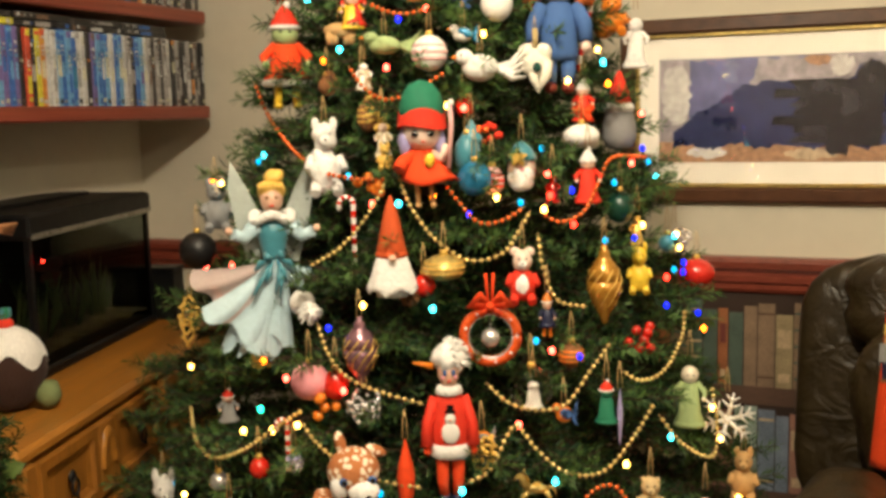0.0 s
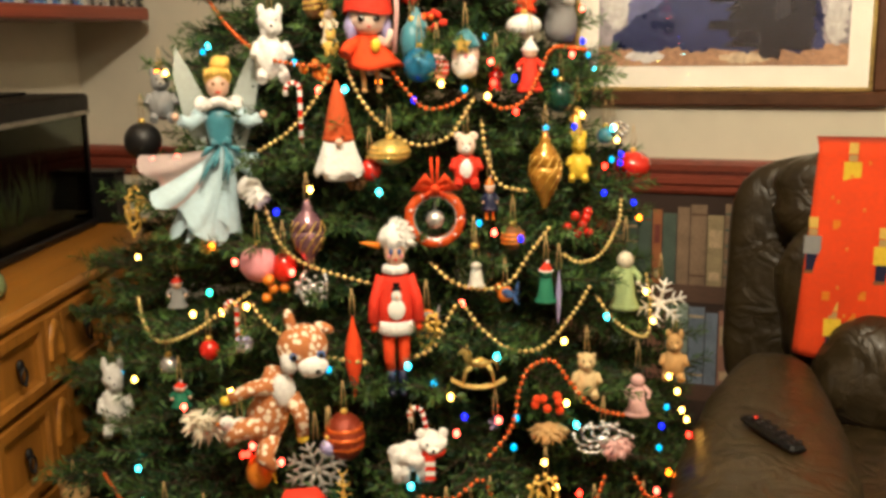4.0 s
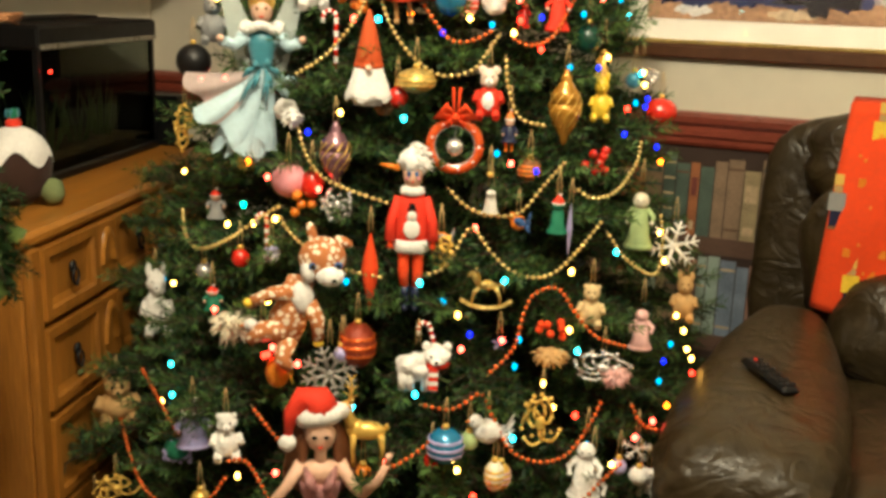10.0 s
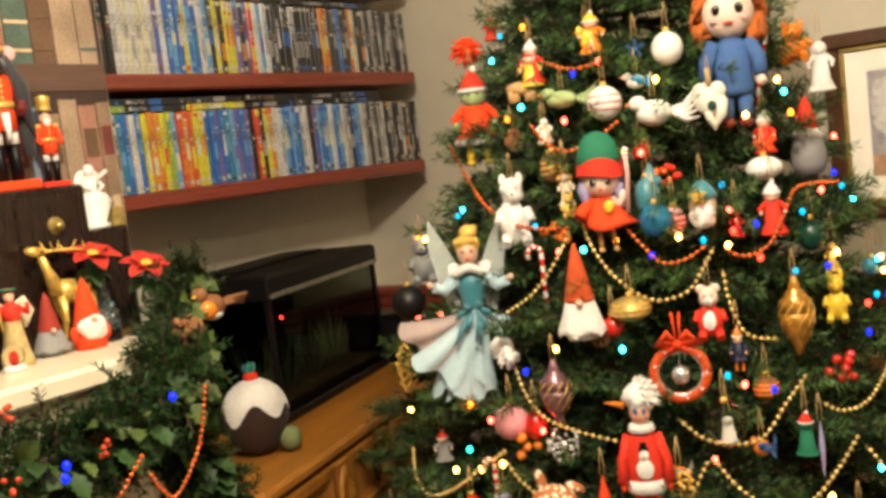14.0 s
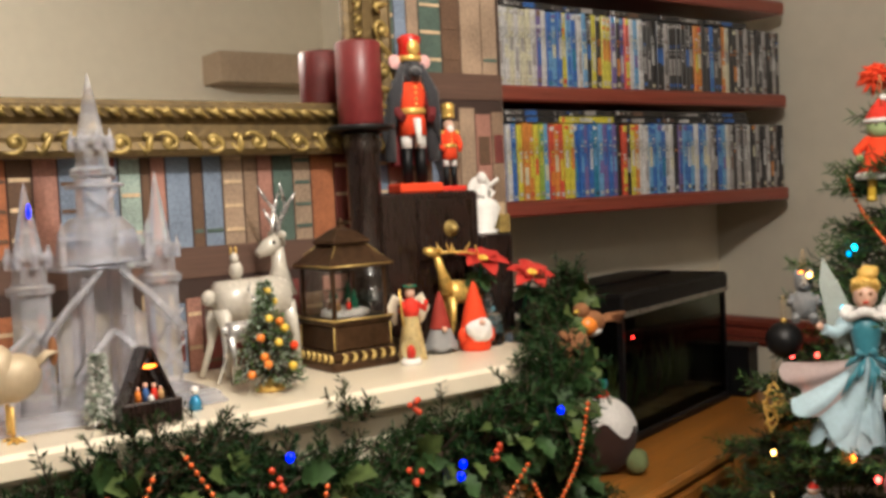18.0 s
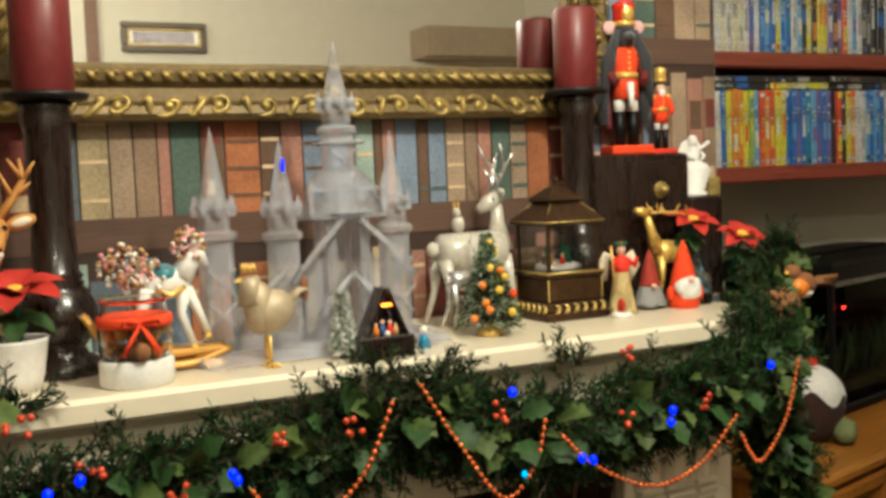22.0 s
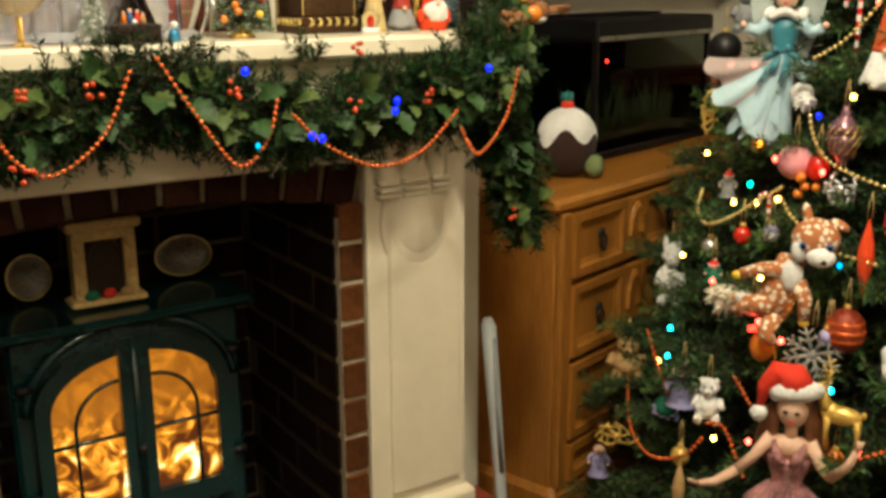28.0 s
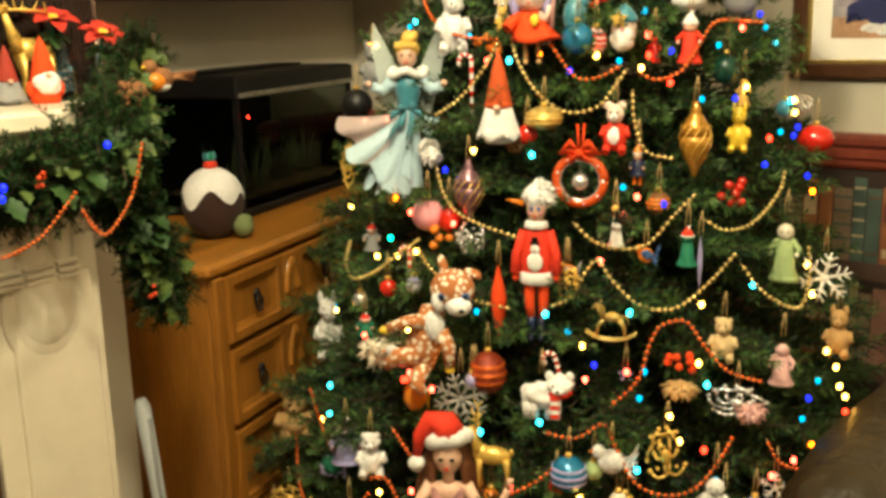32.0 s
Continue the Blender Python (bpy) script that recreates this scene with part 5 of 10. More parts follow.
def filigree(label, x, y, z, rz, w, h, mat, seed=0, category="filigree ornament"):
    """Curled wire scrolls in one plane, with small balls."""
    rng = random.Random(seed)
    s = Shape()
    for k in range(7):
        a0, flip = 2 * math.pi * k / 7, rng.choice((-1, 1))
        pts = []
        for i in range(14):
            t = i / 13
            r = 0.05 + 0.43 * t
            a = a0 + flip * 1.6 * t * t
            pts.append((w * r * math.cos(a), 0.004 * math.sin(i), h * r * math.sin(a)))
        s.tube(pts, [0.0028] * 13 + [0.0016], mat, 6)
        s.ball(pts[-1], 0.0045, mat, 8, 6)
        s.ball((w * 0.3 * math.cos(a0 + 0.4), 0, h * 0.3 * math.sin(a0 + 0.4)), 0.0035, mat, 6, 5)
    s.ball((0, -0.002, 0), (w * 0.13, 0.006, h * 0.13), mat, 12, 8)
    return hung(label, category, x, y, z, rz, s, h / 2)


def tuft(label, x, y, z, rz, w, h, mat, n=110, category="feather ornament", tilt=0.0):
    """Fluff: many fine tapering strands round a core."""
    rng = random.Random(int(1000 * (x + z)))
    s = Shape()
    s.ball((0, 0, 0), (w * 0.28, w * 0.24, h * 0.30), mat, 12, 8, wobble=0.2)
    for k in range(n):
        d = Vector((rng.gauss(0, 1), rng.gauss(0, 1), rng.gauss(0, 1))).normalized()
        e = Vector((d.x * w / 2, d.y * w * 0.42, d.z * h / 2)) * rng.uniform(0.75, 1.08)
        s.tube([e * 0.35, e * 0.75 + Vector((0, 0, -0.004)), e + Vector((0, 0, -0.008))], [0.004, 0.0030, 0.0006], mat, 4)
    return hung(label, category, x, y, z, rz, s, None, tilt=tilt)


def cone_scales(s, at, w, h, mat, axis=(0, 0, 1)):
    q = turn_to(axis)
    for i in range(8):
        t = i / 7
        r = w / 2 * math.sin(math.pi * (0.12 + 0.80 * t)) ** 0.8
        k = max(4, int(9 * r / (w / 2)))
        for j in range(k):
            a = 2 * math.pi * (j + 0.5 * (i % 2)) / k
            p = Vector((r * 0.75 * math.cos(a), r * 0.75 * math.sin(a), (t - 0.5) * h))
            s.ball(Vector(at) + q @ p, (w * 0.16, w * 0.11, h * 0.06), mat, 7, 5, turn=q @ rotz(math.degrees(a)))


def pine_cone(label, x, y, z, rz, w, h):
    s = Shape()
    s.ball((0, 0, 0), (w * 0.3, w * 0.3, h * 0.42), BARK, 10, 8)
    cone_scales(s, (0, 0, 0), w, h, BROWN)
    return hung(label, "pine cone", x, y, z, rz, s, None)


def berries(label, x, y, z, rz, w, mat, n=7):
    rng = random.Random(int(999 * z))
    s = Shape()
    s.tube([(0, 0.012, 0), (0.2 * w, 0.004, 0.1 * w), (0.3 * w, 0, 0)], 0.0012, BARK, 4)
    ob = hung(label, "berry pick", x, y, z, rz, s, None)
    for k in range(n):
        s = Shape()
        s.ball((rng.uniform(-0.4, 0.4) * w, rng.uniform(-0.2, 0.1) * w, rng.uniform(-0.3, 0.3) * w), w * 0.14, mat, 9, 7)
        part("berry", s, ob)
    return ob


# ---- the large dolls ----
def fairy_doll(x, y, z, rz, h):
    """Blonde fairy doll: teal bodice, pale tulle skirt, gauzy wings; h from hair to hem, origin at the waist."""
    s, k = Shape(), h / 0.36
    s.lathe([(0.020, -0.004), (0.023, 0.01), (0.031, 0.05), (0.030, 0.072), (0.014, 0.085)], TEAL, seg=20, sy=0.75)
    # narrow underskirt blown to one side, then sheer panels over it
    for layer, (half, drop_z, lean, mat) in enumerate(((0.050, -0.185, -0.030, TULLE), (0.062, -0.175, -0.045, TULLE), (0.046, -0.190, -0.012, TULLE))):
        rows = []
        for i in range(15):
            t = i / 14
            row = []
            for j in range(56):
                a = 2 * math.pi * j / 56
                wave = 1 + 0.16 * t * math.sin(4 * a + 2 * layer) + 0.16 * t * noise.noise(Vector((3 * math.cos(a), 3 * math.sin(a), layer + 2 * t)))
                r = (0.022 + (half - 0.022) * t ** 0.8) * wave
                row.append((r * math.cos(a) + lean * t, 0.7 * r * math.sin(a) - 0.004 * layer, drop_z * t - 0.014 * math.sin(4 * a + layer) * t))
            rows.append(row)
        s.grid(rows, mat, cap=False)
    for a0, a1, reach, y0, mat in ((3.30, 4.40, 0.165, -0.040, ROSE_TULLE), (3.75, 4.75, 0.180, -0.046, TULLE), (5.25, 5.95, 0.088, -0.038, TULLE)):
        rows = []
        for i in range(11):
            t = i / 10
            row = []
            for j in range(19):
                a = a0 + (a1 - a0) * j / 18
                r = reach * t * (1 + 0.07 * math.sin(j * 0.7) * t)
                row.append((r * math.cos(a), y0 * math.sin(t * 1.5) + 0.010 * math.sin(j * 0.8 + 2 * t) * t, r * math.sin(a) + 0.018 * t * t))
            rows.append(row)
        s.grid(rows, mat, closed=False)
    s.ball((0.052, -0.050, -0.085), (0.026, 0.018, 0.026), FUR, 14, 10, wobble=0.4)
    for i in range(6):
        a = 2 * math.pi * i / 6
        leaf_like = [(0.008 * math.cos(a), -0.028, 0.004), (0.030 * math.cos(a), -0.040, -0.004 + 0.022 * math.sin(a)), (0.042 * math.cos(a), -0.040, -0.016 + 0.030 * math.sin(a))]
        s.tube(leaf_like, [0.004, 0.013, 0.003], TEAL, 6, sx=0.35)
    for sx in (-1, 1):
        for i in range(2):
            s.tube([(sx * 0.008, -0.030, 0.0), (sx * (0.016 + 0.006 * i) - 0.01, -0.046, -0.03 - 0.006 * i), (sx * (0.020 + 0.009 * i) - 0.022, -0.052, -0.065 - 0.008 * i)], [0.003, 0.007, 0.002], TEAL, 5, sx=0.3)
        s.tube([(sx * 0.030, 0, 0.070), (sx * 0.060, -0.02, 0.050), (sx * 0.080, -0.03, 0.060)], [0.013, 0.014, 0.012], TULLE, 10)
        s.ball((sx * 0.088, -0.032, 0.066), (0.008, 0.006, 0.008), SKIN, 8, 6)
        s.ball((sx * 0.038, 0, 0.066), (0.022, 0.02, 0.018), TULLE, 10, 8, wobble=0.2)
        wing = [(sx * 0.01, 0.06), (sx * 0.050, 0.150), (sx * 0.080, 0.205), (sx * 0.088, 0.150), (sx * 0.072, 0.06), (sx * 0.05, -0.01), (sx * 0.02, 0.0)]
        s.plate(wing if sx > 0 else wing[::-1], 0.002, GAUZE, (0, 0.022, 0))
    for i in range(24):
        a = 2 * math.pi * i / 24
        s.ball((0.036 * math.cos(a), 0.026 * math.sin(a), 0.088 + 0.006 * math.sin(3 * a)), (0.014, 0.012, 0.010), FUR, 7, 5, wobble=0.3)
    s.tube([(0, 0, 0.08), (0, 0, 0.11)], 0.008, SKIN, 8)
    s.ball((0, -0.002, 0.126), (0.024, 0.024, 0.029), SKIN, 16, 12)
    for sx in (-1, 1):
        s.ball((sx * 0.009, -0.0235, 0.130), (0.004, 0.002, 0.004), BROWN, 8, 6)
    s.ball((0, -0.024, 0.113), (0.006, 0.003, 0.002), RED, 8, 5)
    s.ball((0, 0.006, 0.140), (0.029, 0.027, 0.026), BLOND, 16, 10, wobble=0.1)
    s.ball((0.008, 0.006, 0.170), (0.020, 0.019, 0.016), BLOND, 14, 10, wobble=0.25)
    for i in range(7):
        s.tube([(-0.022 + 0.007 * i, -0.016, 0.158), (-0.026 + 0.008 * i, -0.025, 0.146)], [0.005, 0.002], BLOND, 5)
    ob = thing("fairy_doll", "blonde fairy doll in a teal bodice and pale blue tulle skirt", "doll", pose(x, y, z, 0, 0, rz), shape=s)
    ob.scale = (k, k, k)
    return ob


def elf_doll(x, y, z, rz, h):
    """White-haired elf doll in a red jumper with a snowman front; origin at the chest."""
    s, k = Shape(), h / 0.30
    s.lathe([(0.038, -0.068), (0.046, -0.060), (0.044, -0.02), (0.038, 0.028), (0.030, 0.045), (0.012, 0.052)], RED, seg=18, sy=0.62)
    s.lathe([(0.040, -0.074), (0.049, -0.068), (0.047, -0.046)], FUR, seg=18, sy=0.62)
    s.lathe([(0.016, 0.040), (0.034, 0.046), (0.030, 0.058), (0.012, 0.062)], FUR, seg=16, sy=0.8)
    for sx in (-1, 1):
        s.tube([(sx * 0.034, 0, 0.036), (sx * 0.054, -0.004, -0.010), (sx * 0.056, -0.012, -0.050)], [0.014, 0.013, 0.016], RED, 10)
        s.ball((sx * 0.056, -0.014, -0.058), 0.009, ORANGE_RED, 8, 6)
        s.tube([(sx * 0.018, 0, -0.065), (sx * 0.019, 0.002, -0.12), (sx * 0.015, 0.004, -0.148)], [0.017, 0.014, 0.012], ORANGE_RED, 10)
        s.tube([(sx * 0.015, 0.004, -0.146), (sx * 0.014, 0.004, -0.185)], [0.013, 0.011], NAVY, 10)
        s.ball((sx * 0.014, -0.008, -0.188), (0.011, 0.020, 0.008), NAVY, 10, 6)
    s.ball((0, -0.030, -0.022), (0.022, 0.005, 0.020), WHITE, 16, 10)
    s.ball((0, -0.030, 0.004), (0.013, 0.005, 0.012), WHITE, 14, 8)
    s.box((0, -0.032, 0.018), (0.024, 0.005, 0.004), DARK_EYE)
    s.box((0, -0.031, 0.024), (0.016, 0.005, 0.012), DARK_EYE)
    s.ball((0, -0.035, 0.003), (0.003, 0.003, 0.002), ORANGE, 6, 5)
    s.ball((0, 0, 0.084), (0.026, 0.025, 0.030), SKIN, 16, 12)
    for sx in (-1, 1):
        s.ball((sx * 0.010, -0.024, 0.087), (0.005, 0.003, 0.006), DENIM, 8, 6)
        s.ball((sx * 0.015, -0.022, 0.078), (0.005, 0.003, 0.004), PINK, 8, 5)
    s.ball((0, -0.025, 0.072), (0.005, 0.002, 0.002), RED, 8, 5)
    rng = random.Random(4)
    s.ball((0.002, 0.008, 0.106), (0.038, 0.034, 0.030), FUR, 16, 12, wobble=0.3)
    for i in range(90):
        a, b = rng.uniform(0, 6.28), rng.uniform(-0.1, 1.4)
        d = Vector((math.cos(a) * math.cos(b), math.sin(a) * math.cos(b) + 0.15, math.sin(b)))
        p = Vector((0.002, 0.008, 0.100)) + d * 0.030
        s.tube([p, p + d * 0.012 + Vector((0.004, 0, 0)), p + d * 0.020 + Vector((0.006, 0, -0.004))], [0.004, 0.003, 0.001], FUR, 4)
    s.lathe([(0.007, 0), (0.004, 0.030), (0.0005, 0.052)], ORANGE, (-0.036, 0.006, 0.094), 8, axis=(-1, 0, 0.15), sx=0.5)
    ob = thing("elf_doll", "white-haired elf doll in a red snowman jumper and trousers", "doll", pose(x, y, z, 0, 0, rz), shape=s)
    ob.scale = (k * 0.75, k * 0.86, k)
    return ob


def hat_doll(x, y, z, rz, h):
    """Pale doll in an orange-red dress and a tall green elf hat; origin at the chin."""
    s, k = Shape(), h / 0.20
    rows = []
    for i in range(8):
        t = i / 7
        rows.append([((0.016 + 0.040 * t) * math.cos(a) + 0.016 * t * t, 0.7 * (0.016 + 0.034 * t) * math.sin(a), 0.002 - 0.060 * t - 0.006 * t * math.sin(3 * a + 1)) for a in [2 * math.pi * j / 26 for j in range(26)]])
    s.grid(rows, ORANGE_RED)
    s.ball((0.012, -0.030, -0.020), (0.010, 0.006, 0.012), YELLOW, 8, 6, wobble=0.3)
    s.ball((0, 0, 0.028), (0.036, 0.033, 0.032), PALE_SKIN, 18, 12)
    for sx in (-1, 1):
        s.ball((sx * 0.014, -0.030, 0.026), (0.007, 0.004, 0.006), DARK_EYE, 10, 8)
        s.ball((sx * 0.012, -0.033, 0.028), (0.0020, 0.002, 0.002), WHITE, 6, 5)
        s.ball((sx * 0.032, 0.002, 0.012), (0.013, 0.018, 0.026), LILAC, 10, 8, wobble=0.3)
        s.tube([(sx * 0.013, 0, -0.055), (sx * 0.014 + 0.004, -0.004, -0.098)], 0.0045, TAN, 8)
        s.ball((sx * 0.014 + 0.004, -0.006, -0.100), (0.006, 0.010, 0.005), TAN, 8, 6)
    s.tube([(-0.018, 0, -0.010), (-0.038, -0.014, -0.024), (-0.046, -0.022, -0.036)], [0.011, 0.012, 0.013], ORANGE_RED, 10)
    s.tube([(0.018, 0, -0.010), (0.036, -0.016, -0.018), (0.042, -0.024, 0.006)], [0.010, 0.008, 0.006], PALE_SKIN, 10)
    s.ball((0, -0.034, 0.012), (0.004, 0.002, 0.002), RED, 6, 5)
    # zigzag brim under a soft green cap
    low = [(0.046 * math.cos(a), 0.042 * math.sin(a), 0.036 + 0.004 * math.sin(2 * a)) for a in [2 * math.pi * j / 32 for j in range(32)]]
    high = [(0.043 * math.cos(a), 0.040 * math.sin(a), 0.056 + 0.014 * abs(math.sin(1.5 * a + 0.785))) for a in [2 * math.pi * j / 32 for j in range(32)]]
    s.grid([low, high], RED, cap=False)
    s.lathe([(0.042, 0.050), (0.042, 0.070), (0.036, 0.094), (0.022, 0.112), (0.004, 0.118)], GREEN, seg=22, sy=0.92)
    s.tube([(0.046, -0.03, -0.035), (0.052, -0.03, 0.04), (0.050, -0.03, 0.075)], 0.0045, PALE_PINK, 8)
    s.ball((0.052, -0.03, 0.078), 0.006, WHITE, 8, 6)
    ob = thing("elf_hat_doll", "pale doll in an orange-red dress and green elf hat", "doll", pose(x, y, z, 0, 0, rz), shape=s)
    ob.scale = (k * 0.95, k, k)
    return ob


def face_ornament(label, x, y, z, rz, w, h, hat, beard):
    """A round bearded face under a soft hat with a gold star."""
    s = Shape()
    s.ball((0, 0, 0), (w * 0.42, w * 0.36, h * 0.34), PALE_SKIN, 16, 12)
    s.ball((0, -w * 0.14, -h * 0.16), (w * 0.40, w * 0.28, h * 0.26), beard, 20, 14, wobble=0.35)
    s.ball((0, -w * 0.38, -h * 0.02), w * 0.07, PINK, 8, 6)
    for sx in (-1, 1):
        s.ball((sx * w * 0.14, -w * 0.33, h * 0.08), w * 0.035, DARK_EYE, 6, 5)
    s.lathe([(w * 0.46, h * 0.14), (w * 0.42, h * 0.22), (w * 0.30, h * 0.36), (w * 0.10, h * 0.48), (w * 0.01, h * 0.5)], hat, seg=18, sy=0.9)
    star = [((0.16 if i % 2 else 0.30) * w * math.sin(math.pi * i / 5), (0.16 if i % 2 else 0.30) * w * math.cos(math.pi * i / 5)) for i in range(10)]
    s.plate(star, 0.006, GOLD, (-w * 0.12, -w * 0.42, h * 0.20))
    return hung(label, "face ornament", x, y, z, rz, s, h * 0.5)


def spotted_plush():
    m = plain("rust_spotted_plush", (0.46, 0.16, 0.05), 0.9, bump=0.4)
    n, l = m.node_tree.nodes, m.node_tree.links
    b = n["Principled BSDF"]
    old = b.inputs["Base Color"].links[0].from_socket
    co, vor, edge, mix = n.new("ShaderNodeTexCoord"), n.new("ShaderNodeTexVoronoi"), n.new("ShaderNodeValToRGB"), n.new("ShaderNodeMix")
    vor.inputs["Scale"].default_value = 74
    l.new(co.outputs["Object"], vor.inputs["Vector"])
    l.new(vor.outputs["Distance"], edge.inputs["Fac"])
    edge.color_ramp.elements[0].position, edge.color_ramp.elements[0].color = 0.36, (1, 1, 1, 1)
    edge.color_ramp.elements[1].position, edge.color_ramp.elements[1].color = 0.46, (0, 0, 0, 1)
    mix.data_type = "RGBA"
    l.new(edge.outputs["Color"], mix.inputs["Factor"])
    l.new(old, mix.inputs[6])
    mix.inputs[7].default_value = (0.80, 0.68, 0.52, 1)
    l.new(mix.outputs[2], b.inputs["Base Color"])
    return m


def fawn(x, y, z, rz, h):
    """Plush fawn sitting up in the branches, white spots; origin at the neck."""
    s, k = Shape(), h / 0.22
    RUST = spotted_plush()
    s.tube([(-0.012, 0, 0.020), (-0.024, 0, -0.030), (-0.040, 0.004, -0.075), (-0.046, 0.006, -0.120)], [0.028, 0.036, 0.042, 0.030], RUST, 18)
    s.ball((-0.008, -0.030, -0.012), (0.024, 0.016, 0.034), FUR, 14, 10, wobble=0.2)
    s.ball((0.034, -0.02, 0.070), (0.050, 0.042, 0.046), RUST, 20, 14)
    s.ball((0.006, -0.040, 0.048), (0.018, 0.018, 0.026), FUR, 12, 8)
    s.ball((0.050, -0.054, 0.040), (0.030, 0.020, 0.022), FUR, 14, 10)
    s.ball((0.058, -0.074, 0.034), (0.006, 0.005, 0.005), DARK_EYE, 8, 5)
    for sx, px in ((-1, 0.014), (1, 0.066)):
        s.ball((px, -0.056, 0.062), (0.009, 0.006, 0.009), DENIM, 8, 6)
        s.ball((px, -0.061, 0.062), (0.005, 0.003, 0.006), DARK_EYE, 8, 6)
    s.ball((0.012, 0.0, 0.118), (0.011, 0.008, 0.026), RUST, 10, 8, turn=roty(-14))
    s.ball((0.078, 0.0, 0.100), (0.022, 0.008, 0.011), RUST, 10, 8, turn=roty(25))
    s.tube([(-0.03, -0.02, -0.005), (-0.07, -0.035, -0.002), (-0.112, -0.04, -0.018)], [0.020, 0.014, 0.012], RUST, 10)
    s.ball((-0.118, -0.042, -0.020), (0.012, 0.010, 0.010), YELLOW, 8, 6)
    s.tube([(0.005, -0.02, -0.03), (0.024, -0.035, -0.06), (0.026, -0.036, -0.105)], [0.020, 0.016, 0.012], RUST, 10)
    s.ball((0.026, -0.036, -0.112), (0.012, 0.010, 0.010), YELLOW, 8, 6)
    s.tube([(-0.05, -0.02, -0.09), (-0.090, -0.04, -0.080), (-0.120, -0.04, -0.105)], [0.026, 0.020, 0.013], RUST, 10)
    s.tube([(-0.04, -0.02, -0.11), (-0.050, -0.045, -0.145), (-0.030, -0.05, -0.165)], [0.024, 0.018, 0.012], RUST, 10)
    ob = thing("plush_fawn", "rust brown plush fawn with white spots sitting in the branches", "soft toy", pose(x, y, z, 0, 0, rz), shape=s)
    ob.scale = (k, k, k)
    return ob


def party_doll(x, y, z, rz, h):
    """Long-haired jointed doll in a pink sequinned dress and a red santa hat, arms held out; origin at the chin."""
    s, k = Shape(), h / 0.30
    SEQ = material("pink_sequins", (0.62, 0.30, 0.30), 0.35, metal=0.35, vary=0.5, scale=120, bump=1.0)
    s.ball((0, 0, 0.030), (0.027, 0.026, 0.034), SKIN, 18, 12)
    for sx in (-1, 1):
        s.ball((sx * 0.010, -0.025, 0.032), (0.005, 0.003, 0.003), DARK_EYE, 8, 5)
        s.tube([(sx * 0.032, 0, -0.026), (sx * 0.060, -0.006, -0.070), (sx * 0.088, -0.014, -0.100)] if sx < 0 else [(0.032, 0, -0.026), (0.056, -0.006, -0.068), (0.072, -0.012, -0.082)], [0.013, 0.010, 0.009], SKIN, 10)
        s.tube([(-0.088, -0.014, -0.100), (-0.120, -0.040, -0.118), (-0.145, -0.055, -0.120)] if sx < 0 else [(0.072, -0.012, -0.082), (0.098, -0.035, -0.046), (0.112, -0.045, -0.010)], [0.010, 0.008, 0.006], SKIN, 10)
        for i in range(4):
            s.tube([(-0.145, -0.055, -0.120), (-0.160, -0.062 - 0.004 * i, -0.118 + 0.004 * i)] if sx < 0 else [(0.112, -0.045, -0.010), (0.112 + 0.003 * i, -0.050, 0.012)], [0.004, 0.002], SKIN, 6)
        for i in range(9):
            s.tube([(sx * 0.020, 0.010, 0.050), (sx * (0.030 + 0.002 * i), 0.004 + 0.004 * i, 0.0), (sx * (0.034 + 0.003 * i), 0.010 + 0.003 * i, -0.050), (sx * (0.030 + 0.004 * i), 0.016, -0.095 + 0.004 * i)], [0.010, 0.010, 0.009, 0.003], AUBURN, 6)
    s.ball((0, -0.026, 0.014), (0.005, 0.002, 0.002), RED, 8, 5)
    s.ball((0, 0.010, 0.040), (0.032, 0.028, 0.036), AUBURN, 16, 10)
    s.tube([(0, 0, 0.004), (0, 0, -0.022)], 0.011, SKIN, 10)
    s.lathe([(0.006, -0.018), (0.036, -0.028), (0.036, -0.040), (0.034, -0.060)], SKIN, seg=18, sy=0.6)
    s.lathe([(0.033, -0.058), (0.038, -0.062), (0.034, -0.080), (0.026, -0.105), (0.030, -0.118), (0.060, -0.150), (0.082, -0.200), (0.088, -0.235)], SEQ, seg=24, sy=0.75)
    for sx in (-1, 1):
        s.tube([(sx * 0.026, -0.012, -0.028), (sx * 0.018, -0.024, -0.050), (sx * 0.010, -0.026, -0.068)], [0.004, 0.010, 0.008], SEQ, 8)
    for i in range(22):
        a = 2 * math.pi * i / 22
        s.tube([(0.030 * math.cos(a), 0.022 * math.sin(a), -0.115), (0.066 * math.cos(a), 0.050 * math.sin(a), -0.155), (0.090 * math.cos(a), 0.068 * math.sin(a), -0.240)], [0.003, 0.007, 0.009], SEQ, 6)
    # santa hat flopping to one side
    s.tube([(-0.030, 0, 0.056), (-0.02, -0.012, 0.062), (0, -0.016, 0.066), (0.02, -0.012, 0.068), (0.034, 0, 0.070), (0.02, 0.022, 0.066), (-0.016, 0.022, 0.058), (-0.030, 0, 0.056)], 0.016, FUR, 10)
    s.tube([(0.002, 0.004, 0.066), (-0.008, 0.004, 0.090), (-0.030, 0.004, 0.094), (-0.050, 0.0, 0.066), (-0.056, -0.004, 0.030)], [0.034, 0.028, 0.021, 0.014, 0.007], RED, 12)
    s.ball((-0.056, -0.008, 0.016), 0.016, FUR, 12, 8, wobble=0.2)
    ob = thing("party_doll", "long-haired doll in a pink sequinned dress and santa hat", "doll", pose(x, y, z, 0, 0, rz), shape=s)
    ob.scale = (k, k, k)
    return ob


